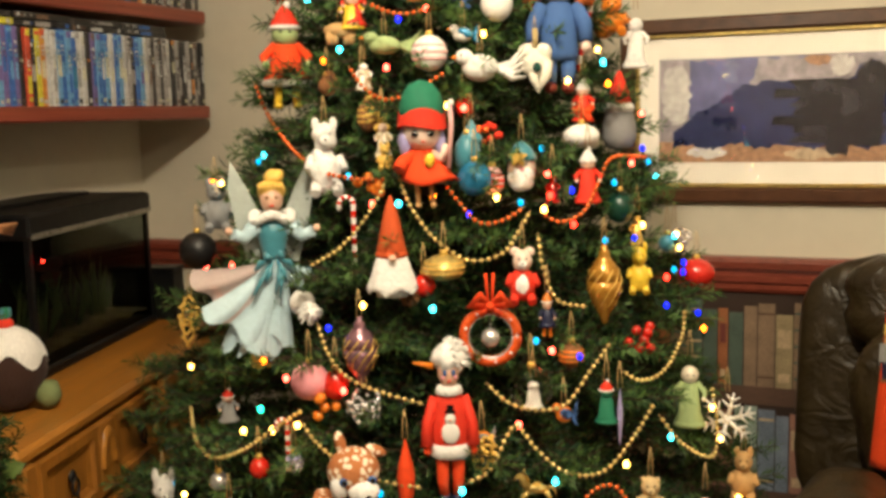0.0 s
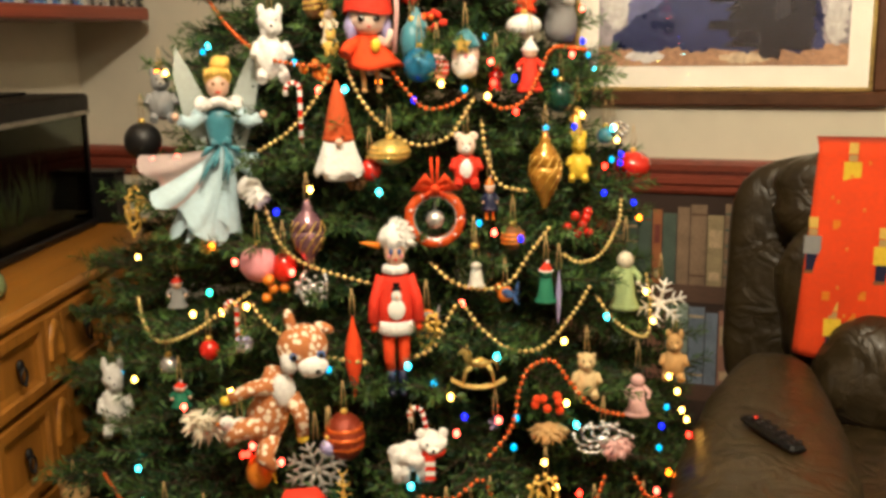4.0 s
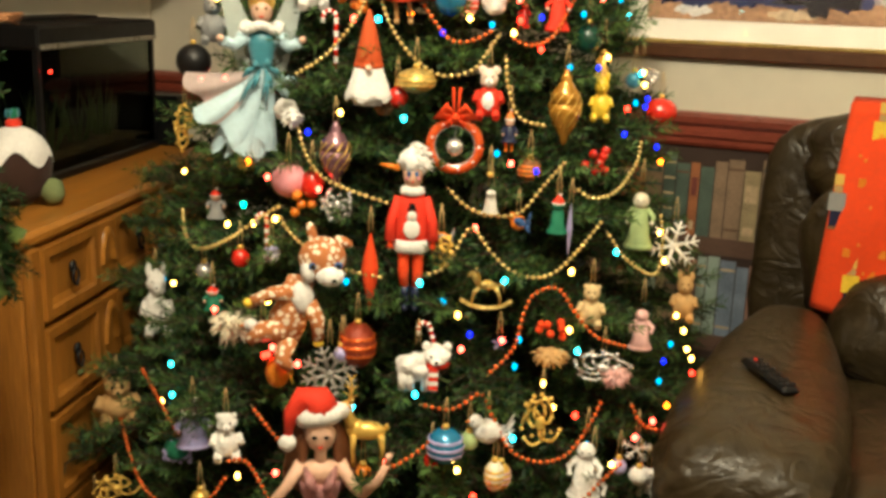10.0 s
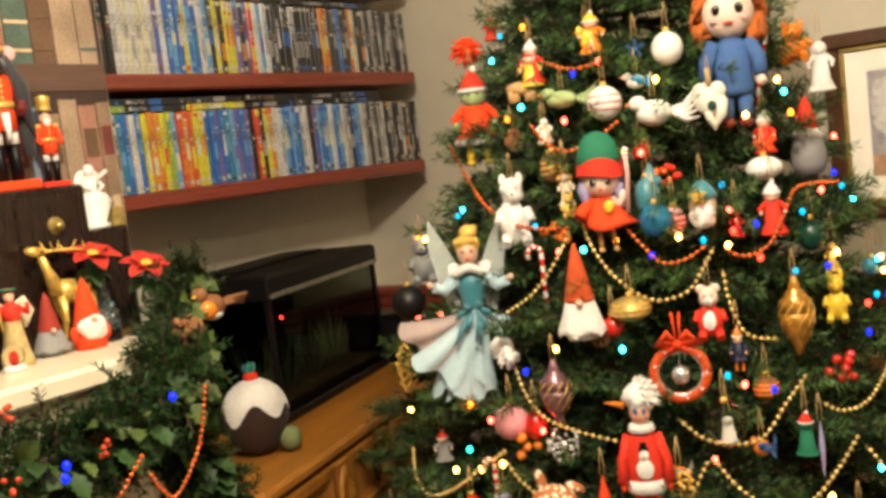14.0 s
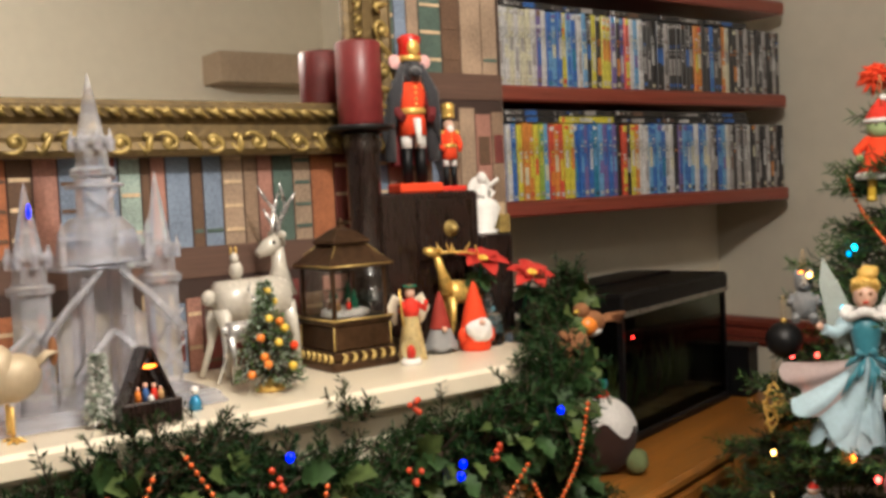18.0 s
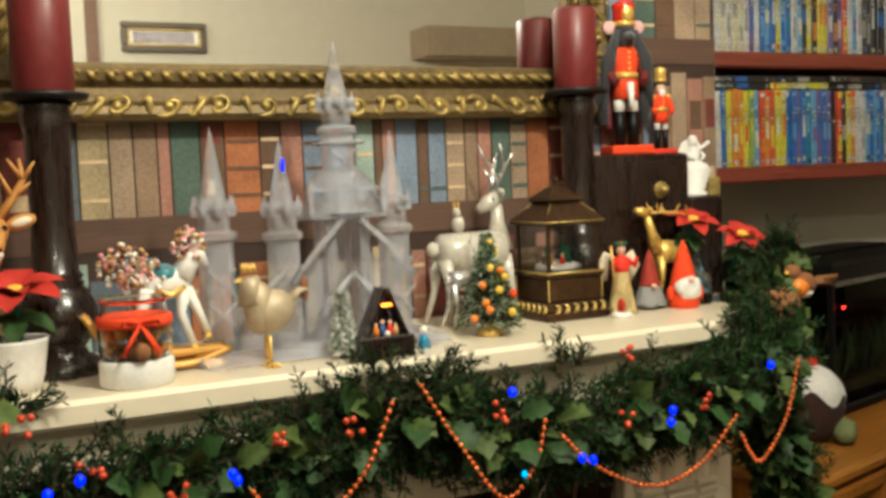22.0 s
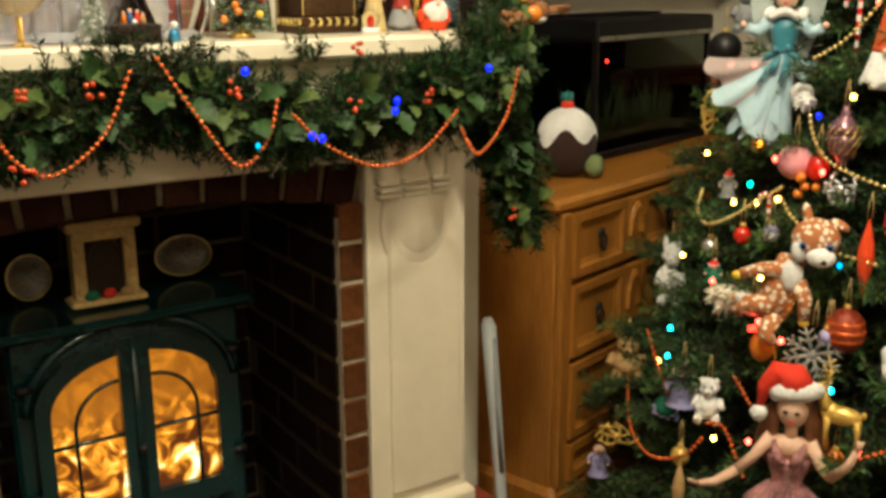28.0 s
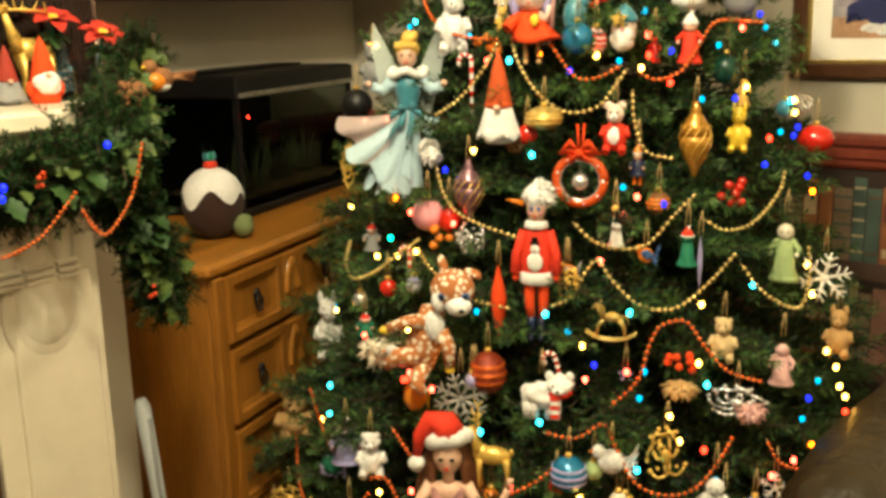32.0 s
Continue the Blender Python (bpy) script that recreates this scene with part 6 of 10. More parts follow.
def rag_doll(x, y, z, rz):
    """Rag doll with a round pale face, curly ginger hair and blue dungarees; origin at the chest."""
    s = Shape()
    GINGER = plain("ginger_wool", (0.50, 0.13, 0.02), 0.9, bump=0.5)
    s.ball((0, 0, 0.078), (0.052, 0.044, 0.048), PALE_SKIN, 24, 16)
    for sg in (-1, 1):
        s.ball((sg * 0.022, -0.040, 0.084), (0.009, 0.004, 0.010), DARK_EYE, 10, 8)
        s.ball((sg * 0.030, -0.037, 0.066), (0.008, 0.003, 0.006), PALE_PINK, 8, 6)
        s.tube([(sg * 0.032, 0, 0.024), (sg * 0.052, -0.008, -0.012), (sg * 0.054, -0.016, -0.044)], [0.017, 0.016, 0.014], DENIM, 12)
        s.ball((sg * 0.054, -0.018, -0.054), 0.011, PALE_SKIN, 10, 8)
        s.tube([(sg * 0.018, 0, -0.066), (sg * 0.019, -0.002, -0.100), (sg * 0.018, -0.004, -0.122)], [0.017, 0.015, 0.013], DENIM, 12)
        s.ball((sg * 0.018, -0.010, -0.130), (0.014, 0.021, 0.011), plain("dark_red_card", (0.22, 0.035, 0.02), 0.5), 12, 8)
    s.ball((0, -0.043, 0.058), (0.010, 0.003, 0.003), RED, 8, 5)
    s.lathe([(0.036, -0.078), (0.040, -0.066), (0.037, -0.020), (0.031, 0.020), (0.016, 0.034)], DENIM, seg=22, sy=0.7)
    rng = random.Random(9)
    for i in range(150):
        a, b = rng.uniform(0.0, 6.28), rng.uniform(-0.7, 1.45)
        d = Vector((math.cos(a) * math.cos(b), 0.25 + 0.85 * math.sin(a) * math.cos(b), math.sin(b)))
        if d.y < -0.25 and b < 0.85:
            continue
        q = Vector((0, 0.008, 0.084)) + Vector((d.x * 0.050, d.y * 0.044, d.z * 0.046))
        side = Vector((-d.z, 0.2, d.x)) * 0.008
        s.tube([q, q + d * 0.014 + side, q + d * 0.024 - side + Vector((0, 0, -0.008)), q + d * 0.030 + side * 0.5 + Vector((0, 0, -0.022))], [0.007, 0.007, 0.006, 0.003], GINGER, 5)
    return thing("rag_doll", "ginger-haired rag doll in blue cloth dungarees on the tree", "doll", pose(x, y, z, 0, 0, rz), shape=s)


def ring_wreath(x, y, z, rz, w):
    ob = thing("ring_ornament", "red ring ornament with a bow and a silver bell inside", "ring ornament", pose(x, y, z, 0, 0, rz), group="tree ornaments")
    s = Shape()
    R = w * 0.40
    s.tube([(R * math.cos(a), 0, R * math.sin(a)) for a in [2 * math.pi * i / 36 for i in range(37)]], w * 0.085, plain("red_brown_enamel", (0.62, 0.085, 0.016), 0.25, coat=0.4), 12)
    ring = part("ring", s, ob)
    for i in range(9):
        a = 2 * math.pi * i / 9
        s = Shape()
        s.ball((R * math.cos(a), -w * 0.078, R * math.sin(a)), 0.0026, (WHITE, PALE_PINK)[i % 2], 8, 6)
        part("dot", s, ring)
    s = Shape()
    s.tube([(R * 0.86 * math.cos(a), -0.004, R * 0.86 * math.sin(a)) for a in [2 * math.pi * i / 36 for i in range(37)]], 0.0028, SILVER, 6)
    part("inner_rim", s, ring, "silver rim")
    s = Shape()
    s.ball((0, 0, -w * 0.03), w * 0.15, SILVER, 16, 12)
    s.tube([(0, 0, w * 0.1), (0, 0, R)], 0.001, SILVER, 4)
    part("bell", s, ob, "small silver bell")
    s = Shape()
    for sx in (-1, 1):
        s.tube([(0, -0.01, R + w * 0.08), (sx * w * 0.16, -0.016, R + w * 0.24), (sx * w * 0.30, -0.012, R + w * 0.10), (0, -0.01, R + w * 0.06)], [0.006, 0.014, 0.012, 0.005], ORANGE_RED, 8, sx=0.4)
        s.tube([(0, -0.012, R + w * 0.06), (sx * w * 0.16, -0.014, R - w * 0.06)], [0.005, 0.010], ORANGE_RED, 6, sx=0.3)
        s.tube([(sx * 0.003, 0, R + w * 0.1), (sx * 0.006, 0.006, R + w * 0.55)], 0.003, ORANGE_RED, 5, sx=0.4)
    s.ball((0, -0.014, R + w * 0.08), 0.008, ORANGE_RED, 10, 8)
    part("bow", s, ob, "orange-red ribbon bow")
    return ob


def rocking_horse(label, x, y, z, rz, w, mat, saddle, name="rocking_horse", grouped="tree ornaments"):
    """A small rocking horse in profile, head to its left; w is the rocker's length."""
    s, k = Shape(), w
    s.ball((0.02 * k, 0, 0.10 * k), (0.21 * k, 0.08 * k, 0.085 * k), mat, 16, 10)
    s.tube([(-0.15 * k, 0, 0.12 * k), (-0.23 * k, 0, 0.25 * k), (-0.24 * k, 0, 0.34 * k)], [0.080 * k, 0.058 * k, 0.050 * k], mat, 10)
    s.tube([(-0.22 * k, 0, 0.35 * k), (-0.31 * k, 0, 0.31 * k), (-0.37 * k, 0, 0.25 * k)], [0.052 * k, 0.045 * k, 0.028 * k], mat, 10)
    for sx in (-1, 1):
        s.lathe([(0.018 * k, 0), (0.001, 0.07 * k)], mat, (-0.20 * k, sx * 0.03 * k, 0.37 * k), 6)
        s.tube([(-0.13 * k, sx * 0.05 * k, 0.06 * k), (-0.24 * k, sx * 0.06 * k, -0.06 * k), (-0.27 * k, sx * 0.06 * k, -0.26 * k)], [0.045 * k, 0.030 * k, 0.022 * k], mat, 8)
        s.tube([(0.17 * k, sx * 0.05 * k, 0.07 * k), (0.25 * k, sx * 0.06 * k, -0.08 * k), (0.27 * k, sx * 0.06 * k, -0.26 * k)], [0.050 * k, 0.030 * k, 0.022 * k], mat, 8)
        s.tube([(0.85 * k * math.sin(a), sx * 0.065 * k, 0.50 * k - 0.85 * k * math.cos(a)) for a in [-0.62 + 1.24 * i / 14 for i in range(15)]], 0.024 * k, mat, 6)
    s.tube([(0.21 * k, 0, 0.14 * k), (0.31 * k, 0, 0.12 * k), (0.34 * k, 0, -0.04 * k)], [0.022 * k, 0.036 * k, 0.008 * k], mat, 8)
    s.tube([(-0.19 * k, 0, 0.37 * k), (-0.15 * k, 0, 0.28 * k), (-0.12 * k, 0, 0.19 * k)], [0.025 * k, 0.04 * k, 0.02 * k], saddle, 8, sx=0.5)
    s.ball((0.02 * k, 0, 0.17 * k), (0.09 * k, 0.085 * k, 0.035 * k), saddle, 12, 8)
    return thing(name, label, "rocking horse", pose(x, y, z, 0, 0, rz), group=grouped, shape=s)


def stag(label, x, y, z, rz, h, mat, antlers=None, name="stag", flip=1, spots=None, group="", hooves=None):
    """A standing stag of the given height, origin at the feet."""
    s, k = Shape(), h
    antlers = antlers or mat
    f = flip
    s.ball((0, 0, 0.40 * k), (0.20 * k, 0.095 * k, 0.105 * k), mat, 18, 12)
    s.ball((-0.12 * k * f, 0, 0.42 * k), (0.11 * k, 0.09 * k, 0.11 * k), mat, 14, 10)
    s.tube([(-0.14 * k * f, 0, 0.44 * k), (-0.20 * k * f, 0, 0.56 * k), (-0.21 * k * f, 0, 0.68 * k)], [0.085 * k, 0.062 * k, 0.050 * k], mat, 12)
    s.tube([(-0.19 * k * f, 0, 0.70 * k), (-0.27 * k * f, 0, 0.68 * k), (-0.33 * k * f, 0, 0.645 * k)], [0.055 * k, 0.045 * k, 0.025 * k], mat, 12)
    for sy in (-1, 1):
        for px, sw in ((-0.14, -0.01), (0.15, 0.02)):
            s.tube([(px * k * f, sy * 0.05 * k, 0.38 * k), ((px + sw) * k * f, sy * 0.052 * k, 0.20 * k), (px * k * f, sy * 0.052 * k, 0.01 * k)], [0.045 * k, 0.024 * k, 0.020 * k], mat, 8)
            if hooves:
                s.lathe([(0.026 * k, 0), (0.020 * k, 0.03 * k)], hooves, (px * k * f, sy * 0.052 * k, 0.0), 8)
        s.ball((-0.16 * k * f, sy * 0.075 * k, 0.72 * k), (0.018 * k, 0.05 * k, 0.025 * k), mat, 8, 6)
        a = [(-0.19 * k * f, sy * 0.025 * k, 0.74 * k), (-0.16 * k * f, sy * 0.09 * k, 0.82 * k), (-0.18 * k * f, sy * 0.13 * k, 0.92 * k), (-0.22 * k * f, sy * 0.12 * k, 1.0 * k)]
        s.tube(a, [0.014 * k, 0.012 * k, 0.010 * k, 0.004 * k], antlers, 6)
        for base, tip in ((a[1], (-0.25 * k * f, sy * 0.10 * k, 0.88 * k)), (a[2], (-0.12 * k * f, sy * 0.18 * k, 0.97 * k)), (a[1], (-0.10 * k * f, sy * 0.14 * k, 0.86 * k))):
            s.tube([base, tip], [0.010 * k, 0.003 * k], antlers, 6)
        s.ball((-0.245 * k * f, sy * 0.045 * k, 0.70 * k), 0.010 * k, DARK_EYE, 6, 5)
    s.ball((0.21 * k * f, 0, 0.44 * k), (0.03 * k, 0.02 * k, 0.045 * k), mat, 8, 6)
    if spots:
        rng = random.Random(2)
        for i in range(24):
            a, b = rng.uniform(-0.9, 0.9), rng.uniform(0.1, 1.1)
            for sy in (-1, 1):
                s.ball((0.19 * k * a, sy * 0.09 * k * math.cos(b) * math.sqrt(1 - a * a), 0.40 * k + 0.1 * k * math.sin(b) * math.sqrt(1 - a * a)), 0.009 * k, spots, 6, 4)
    return thing(name, label, "deer figure", pose(x, y, z, 0, 0, rz), shape=s, group=group)


# ---- ornaments on the tree ----
CREAM_FELT = plain("cream_felt", (0.80, 0.76, 0.64), 0.9, bump=0.4)
AMBER_GLASS = plain("amber_glass", (0.52, 0.25, 0.035), 0.2, metal=0.45, coat=0.5, vary=0.25)
fairy_doll(-0.900, 1.540, 1.191, 33, 0.307)
elf_doll(-0.532, 1.439, 0.969, 25, 0.259)
hat_doll(-0.616, 1.554, 1.383, 26, 0.187)
fawn(-0.697, 1.364, 0.835, 31, 0.181)
party_doll(-0.612, 1.271, 0.587, 30, 0.293)
ring_wreath(-0.491, 1.520, 1.084, 22, 0.105)
rocking_horse("gold rocking horse ornament hanging on the tree", -0.408, 1.488, 0.841, 20, 0.092, GILT, GOLD)
stag("glittery gold stag ornament with tall antlers", -0.551, 1.322, 0.549, 27, 0.160, GOLD, name="stag_ornament", group="tree ornaments")
animal("white furry bear ornament", -0.812, 1.580, 1.368, 31, 0.077, 0.133, FUR, ears=0.3)
bauble("brown bauble with gold bands", -0.743, 1.611, 1.436, 28, 0.037, 0.054, BROWN, GOLD)
bauble("shiny blue glass bauble", -0.541, 1.595, 1.330, 23, 0.059, 0.059, BLUE)
bauble("pink and red striped bauble", -0.521, 1.626, 1.324, 22, 0.041, 0.050, PALE_PINK, RED)
face_ornament("painted glass santa head with a pale beard", -0.478, 1.653, 1.345, 20, 0.057, 0.090, TEAL, FUR)
figure("tiny glossy red figure", -0.435, 1.690, 1.310, 19, 0.028, 0.052, RED_GLOSS, head=RED_GLOSS)
bauble("white mushroom cap ornament", -0.403, 1.762, 1.394, 17, 0.063, 0.041, FUR)
figure("small elf in a red skirt and white hat", -0.384, 1.731, 1.325, 17, 0.054, 0.090, RED, hat=FUR)
berries("red ribbon bow pick", -0.410, 1.796, 1.432, 17, 0.052, ORANGE_RED)
s = Shape()
s.lathe([(0.003, -0.058), (0.024, -0.054), (0.033, -0.034), (0.032, -0.010), (0.026, 0.012), (0.024, 0.020)], GREY, seg=24)
s.lathe([(0.024, 0.012), (0.028, 0.016), (0.028, 0.026), (0.022, 0.030)], FUR, seg=24)
s.lathe([(0.023, 0.026), (0.018, 0.050), (0.009, 0.078), (0.002, 0.092)], RED, seg=20)
hung("grey felt gonk with a white brim and a red hat", "gonk", -0.378, 1.950, 1.420, 14, s, None)
s = Shape()
s.ball((0, 0, 0.012), (0.034, 0.018, 0.030), CREAM_FELT, 24, 16)
for sg in (-1, 1):
    s.ball((sg * 0.017, 0, 0.030), (0.019, 0.016, 0.018), CREAM_FELT, 18, 12)
s.tube([(0.022, 0, 0.012), (0.021, -0.002, -0.018), (0.006, -0.004, -0.046)], [0.016, 0.012, 0.003], CREAM_FELT, 14)
s.tube([(-0.006, 0, -0.004), (-0.002, -0.004, -0.024), (0.008, -0.006, -0.050)], [0.012, 0.009, 0.003], CREAM_FELT, 12)
s.ball((0.004, -0.018, 0.000), (0.009, 0.005, 0.010), plain("bottle_green_felt", (0.004, 0.045, 0.03), 0.8), 12, 8)
s.tube([(0, -0.004, 0.040), (0.001, -0.016, 0.052), (0, -0.006, 0.075)], 0.006, plain("straw_ribbon", (0.45, 0.33, 0.14), 0.7), 8)
hung("white padded felt shape with a dark green spot", "felt ornament", -0.474, 1.723, 1.513, 19, s, 0.058).scale = (0.82, 0.82, 0.86)
bird("white dove with a long curled tail", -0.547, 1.648, 1.513, 22, 0.119, 0.076, WHITE, tail=1.5)
bauble("white bauble with pink petals", -0.637, 1.643, 1.541, 25, 0.062, 0.062, WHITE, PALE_PINK)
bird("sparkling green bird with a long tail", -0.725, 1.650, 1.559, 27, 0.109, 0.054, LIME, tail=1.4)
cane("striped red and white candy cane", -0.748, 1.529, 1.246, 30, 0.033, 0.115)
gonk("white bearded gonk with a rust red pointed hat", -0.652, 1.500, 1.227, 27, 0.084, 0.165, plain("rust_felt", (0.52, 0.075, 0.012), 0.85), FUR, FUR)
bauble("squat gold glitter bauble with bands", -0.573, 1.530, 1.190, 25, 0.070, 0.044, GILT, GOLD)
animal("mouse in a red coat with a white tummy", -0.457, 1.585, 1.173, 20, 0.058, 0.093, RED, FUR, ears=0.25, face=PALE_SKIN)
figure("small nutcracker in navy and orange", -0.423, 1.609, 1.105, 19, 0.033, 0.072, NAVY, hat=ORANGE, legs=ORANGE)
drop("gold and copper glass drop", -0.342, 1.673, 1.147, 16, 0.059, 0.138, AMBER_GLASS, AMBER_GLASS)
animal("small yellow bear ornament", -0.306, 1.786, 1.158, 14, 0.048, 0.088, YELLOW)
bauble("glossy red heart-shaped bauble", -0.245, 2.045, 1.114, 11, 0.072, 0.058, RED_GLOSS)
drop("mauve frosted glass drop", -0.698, 1.466, 1.056, 29, 0.058, 0.117, PURPLE, PURPLE)
bauble("pink glitter bauble", -0.788, 1.454, 1.003, 32, 0.064, 0.064, PINK)
bauble("glossy red bauble", -0.747, 1.468, 0.996, 31, 0.044, 0.053, RED_GLOSS)
bauble("clear glass bauble with a snowman inside", -0.429, 1.537, 0.998, 20, 0.071, 0.071, GLASS)
figure("tiny white snowman", -0.426, 1.536, 0.992, 20, 0.032, 0.043, WHITE, head=WHITE, arms=False)
figure("green ball ornament with a santa hat", -0.325, 1.614, 0.963, 16, 0.044, 0.069, GREEN, head=GREEN, hat=RED, arms=False)
spindle("lilac pencil ornament", -0.305, 1.625, 0.935, 15, 0.010, 0.097, LILAC)
bird("orange and blue robin ornament", -0.386, 1.574, 0.948, 18, 0.053, 0.048, ORANGE, DENIM, tail=0.5)
bauble("copper coloured bauble", -0.384, 1.616, 1.037, 18, 0.043, 0.043, BROWN, ORANGE)
berries("cluster of glossy red berries", -0.298, 1.738, 1.046, 14, 0.065, RED_GLOSS)
figure("pale green bird-headed figure", -0.224, 1.833, 0.931, 11, 0.066, 0.128, LIME, head=IVORY)
flake("large white glitter snowflake", -0.164, 1.886, 0.868, 9, 0.104, WHITE)
animal("light brown teddy bear", -0.136, 1.905, 0.760, 8, 0.060, 0.098, TAN)
animal("cream plush owl", -0.254, 1.621, 0.804, 14, 0.056, 0.083, plain("cream_plush", (0.62, 0.46, 0.24), 0.9, bump=0.4), ears=0.0)
spindle("long orange-red spindle drop", -0.599, 1.416, 0.864, 27, 0.029, 0.141, ORANGE_RED)
filigree("gold bell ornament", -0.493, 1.477, 0.907, 23, 0.042, 0.069, GOLD, 2)
figure("pink fairy figure", -0.179, 1.715, 0.747, 11, 0.053, 0.089, PALE_PINK, head=PALE_PINK)
filigree("dark filigree ornament with silver beads", -0.689, 1.458, 0.967, 29, 0.058, 0.062, SILVER, 3)
berries("orange ribbon bow", -0.749, 1.457, 0.963, 31, 0.063, ORANGE)
figure("small silver-grey figure", -1.009, 1.535, 0.918, 36, 0.043, 0.058, GREY, hat=RED)
bauble("small red bauble", -0.890, 1.446, 0.843, 35, 0.035, 0.037, RED_GLOSS)
bauble("lilac and white striped bauble", -0.812, 1.433, 0.865, 33, 0.032, 0.034, LILAC, WHITE)
cane("small striped candy cane", -0.836, 1.437, 0.891, 34, 0.025, 0.091)
filigree("gold chain trinket", -1.167, 1.650, 1.042, 38, 0.046, 0.105, GOLD, 5)
animal("grey owl ornament", -1.114, 1.681, 1.272, 36, 0.068, 0.104, GREY, ears=0.3)
bauble("small gold bauble", -0.929, 1.523, 1.013, 34, 0.036, 0.036, GOLD)
tuft("white feather puff", -0.802, 1.484, 1.117, 32, 0.046, 0.044, FUR)
bauble("black matt bauble", -1.138, 1.646, 1.186, 37, 0.072, 0.072, IRON)
berries("orange bow with gold edge", -0.729, 1.574, 1.325, 28, 0.062, ORANGE)
spindle("teal leaf drop", -0.559, 1.631, 1.391, 23, 0.039, 0.073, TEAL)
berries("dark red berry cluster", -0.531, 1.652, 1.406, 22, 0.045, RED)
animal("tiny pale yellow chick", -0.713, 1.605, 1.421, 28, 0.031, 0.045, BLOND)
animal("tiny pale yellow chick", -0.701, 1.588, 1.368, 27, 0.031, 0.045, BLOND)
figure("tiny white snowman", -0.761, 1.637, 1.510, 28, 0.034, 0.050, WHITE, head=WHITE)
pine_cone("small brown pine cone", -0.838, 1.654, 1.497, 30, 0.035, 0.039)
pine_cone("small brown pine cone", -0.632, 1.523, 1.144, 26, 0.038, 0.034)
figure("figure with a green face in a red coat", -0.975, 1.735, 1.551, 32, 0.108, 0.190, ORANGE_RED, head=LIME, hat=RED, legs=YELLOW, trim=FUR)
tuft("fluffy red pompom", -1.001, 1.766, 1.697, 32, 0.074, 0.070, ORANGE_RED)
figure("tiny santa figure", -0.956, 1.802, 1.732, 31, 0.038, 0.047, RED, hat=RED)
figure("small elf in red with a white hat", -0.804, 1.691, 1.639, 29, 0.052, 0.080, RED, hat=FUR)
animal("tan reindeer ornament", -0.829, 1.684, 1.591, 29, 0.070, 0.050, TAN, sit=False)
figure("orange robed figure", -0.672, 1.689, 1.671, 25, 0.058, 0.074, ORANGE, hat=YELLOW)
bauble("pearl white bauble", -0.537, 1.709, 1.623, 21, 0.056, 0.060, WHITE)
bird("blue and white penguin ornament", -0.590, 1.681, 1.572, 23, 0.067, 0.042, WHITE, BLUE, tail=0.4)
rag_doll(-0.446, 1.775, 1.598, 18).scale = (0.86, 0.86, 0.92)
cane("orange striped candy cane", -0.424, 1.820, 1.566, 17, 0.032, 0.151, lean=12)
animal("orange fox ornament", -0.406, 2.010, 1.619, 15, 0.073, 0.073, ORANGE)
figure("white angel ornament", -0.360, 2.014, 1.572, 14, 0.057, 0.109, FUR, head=FUR)
figure("gold robed figure with a red hat", -0.806, 1.688, 1.627, 29, 0.053, 0.067, YELLOW, hat=RED)
animal("white plush bear in grey trousers", -1.229, 1.613, 0.660, 40, 0.077, 0.161, FUR, FUR, ears=0.5)
tuft("pale feather plume", -0.873, 1.393, 0.732, 35, 0.100, 0.079, IVORY)
bird("white feathered bird", -0.789, 1.368, 0.737, 34, 0.102, 0.063, FUR, tail=0.8)
animal("white penguin ornament", -0.833, 1.312, 0.549, 36, 0.066, 0.092, FUR, ears=0.1)
figure("lilac beaded figure", -0.941, 1.357, 0.530, 38, 0.079, 0.091, LILAC, head=PURPLE, hat=PURPLE)
filigree("purple glitter star", -0.970, 1.346, 0.465, 39, 0.056, 0.061, LILAC, 7)
animal("tan deer ornament with white antlers", -1.304, 1.559, 0.437, 42, 0.111, 0.113, TAN, ears=0.9)
flake("grey glitter filigree snowflake", -0.644, 1.356, 0.687, 30, 0.106, plain("grey_glitter", (0.34, 0.31, 0.28), 0.5, metal=0.3, bump=0.6), arms=8)
bauble("orange pear ornament", -0.743, 1.343, 0.677, 33, 0.044, 0.060, ORANGE)
animal("white polar bear with a striped scarf", -0.490, 1.389, 0.718, 24, 0.089, 0.085, FUR, sit=False, scarf=RED)
cane("small candy cane", -0.489, 1.424, 0.752, 23, 0.029, 0.071, lean=-14)
bauble("iridescent blue bauble", -0.430, 1.381, 0.587, 22, 0.066, 0.066, BLUE, LILAC)
bird("white fluffy dove", -0.370, 1.424, 0.610, 19, 0.093, 0.074, FUR, tail=0.8)
bauble("pale green bauble", -0.401, 1.419, 0.587, 21, 0.033, 0.035, LIME)
filigree("gold fleur-de-lis ornament", -0.291, 1.476, 0.620, 16, 0.071, 0.110, GOLD, 11)
figure("white feather angel", -0.219, 1.524, 0.535, 13, 0.070, 0.121, FUR, head=FUR)
bauble("lilac bauble", -0.176, 1.602, 0.509, 11, 0.031, 0.031, LILAC)
bauble("small white bauble", -0.142, 1.626, 0.488, 10, 0.038, 0.034, FUR)
flake("white felt flower", -0.153, 1.637, 0.535, 10, 0.059, WHITE, arms=5)
filigree("silver wire ornament", -0.223, 1.617, 0.688, 13, 0.108, 0.064, SILVER, 13)
tuft("white and pink fluff", -0.200, 1.628, 0.678, 12, 0.062, 0.048, PALE_PINK)
bauble("ivory cameo in a gold rim", -0.351, 1.418, 0.532, 19, 0.037, 0.057, IVORY, GOLD)
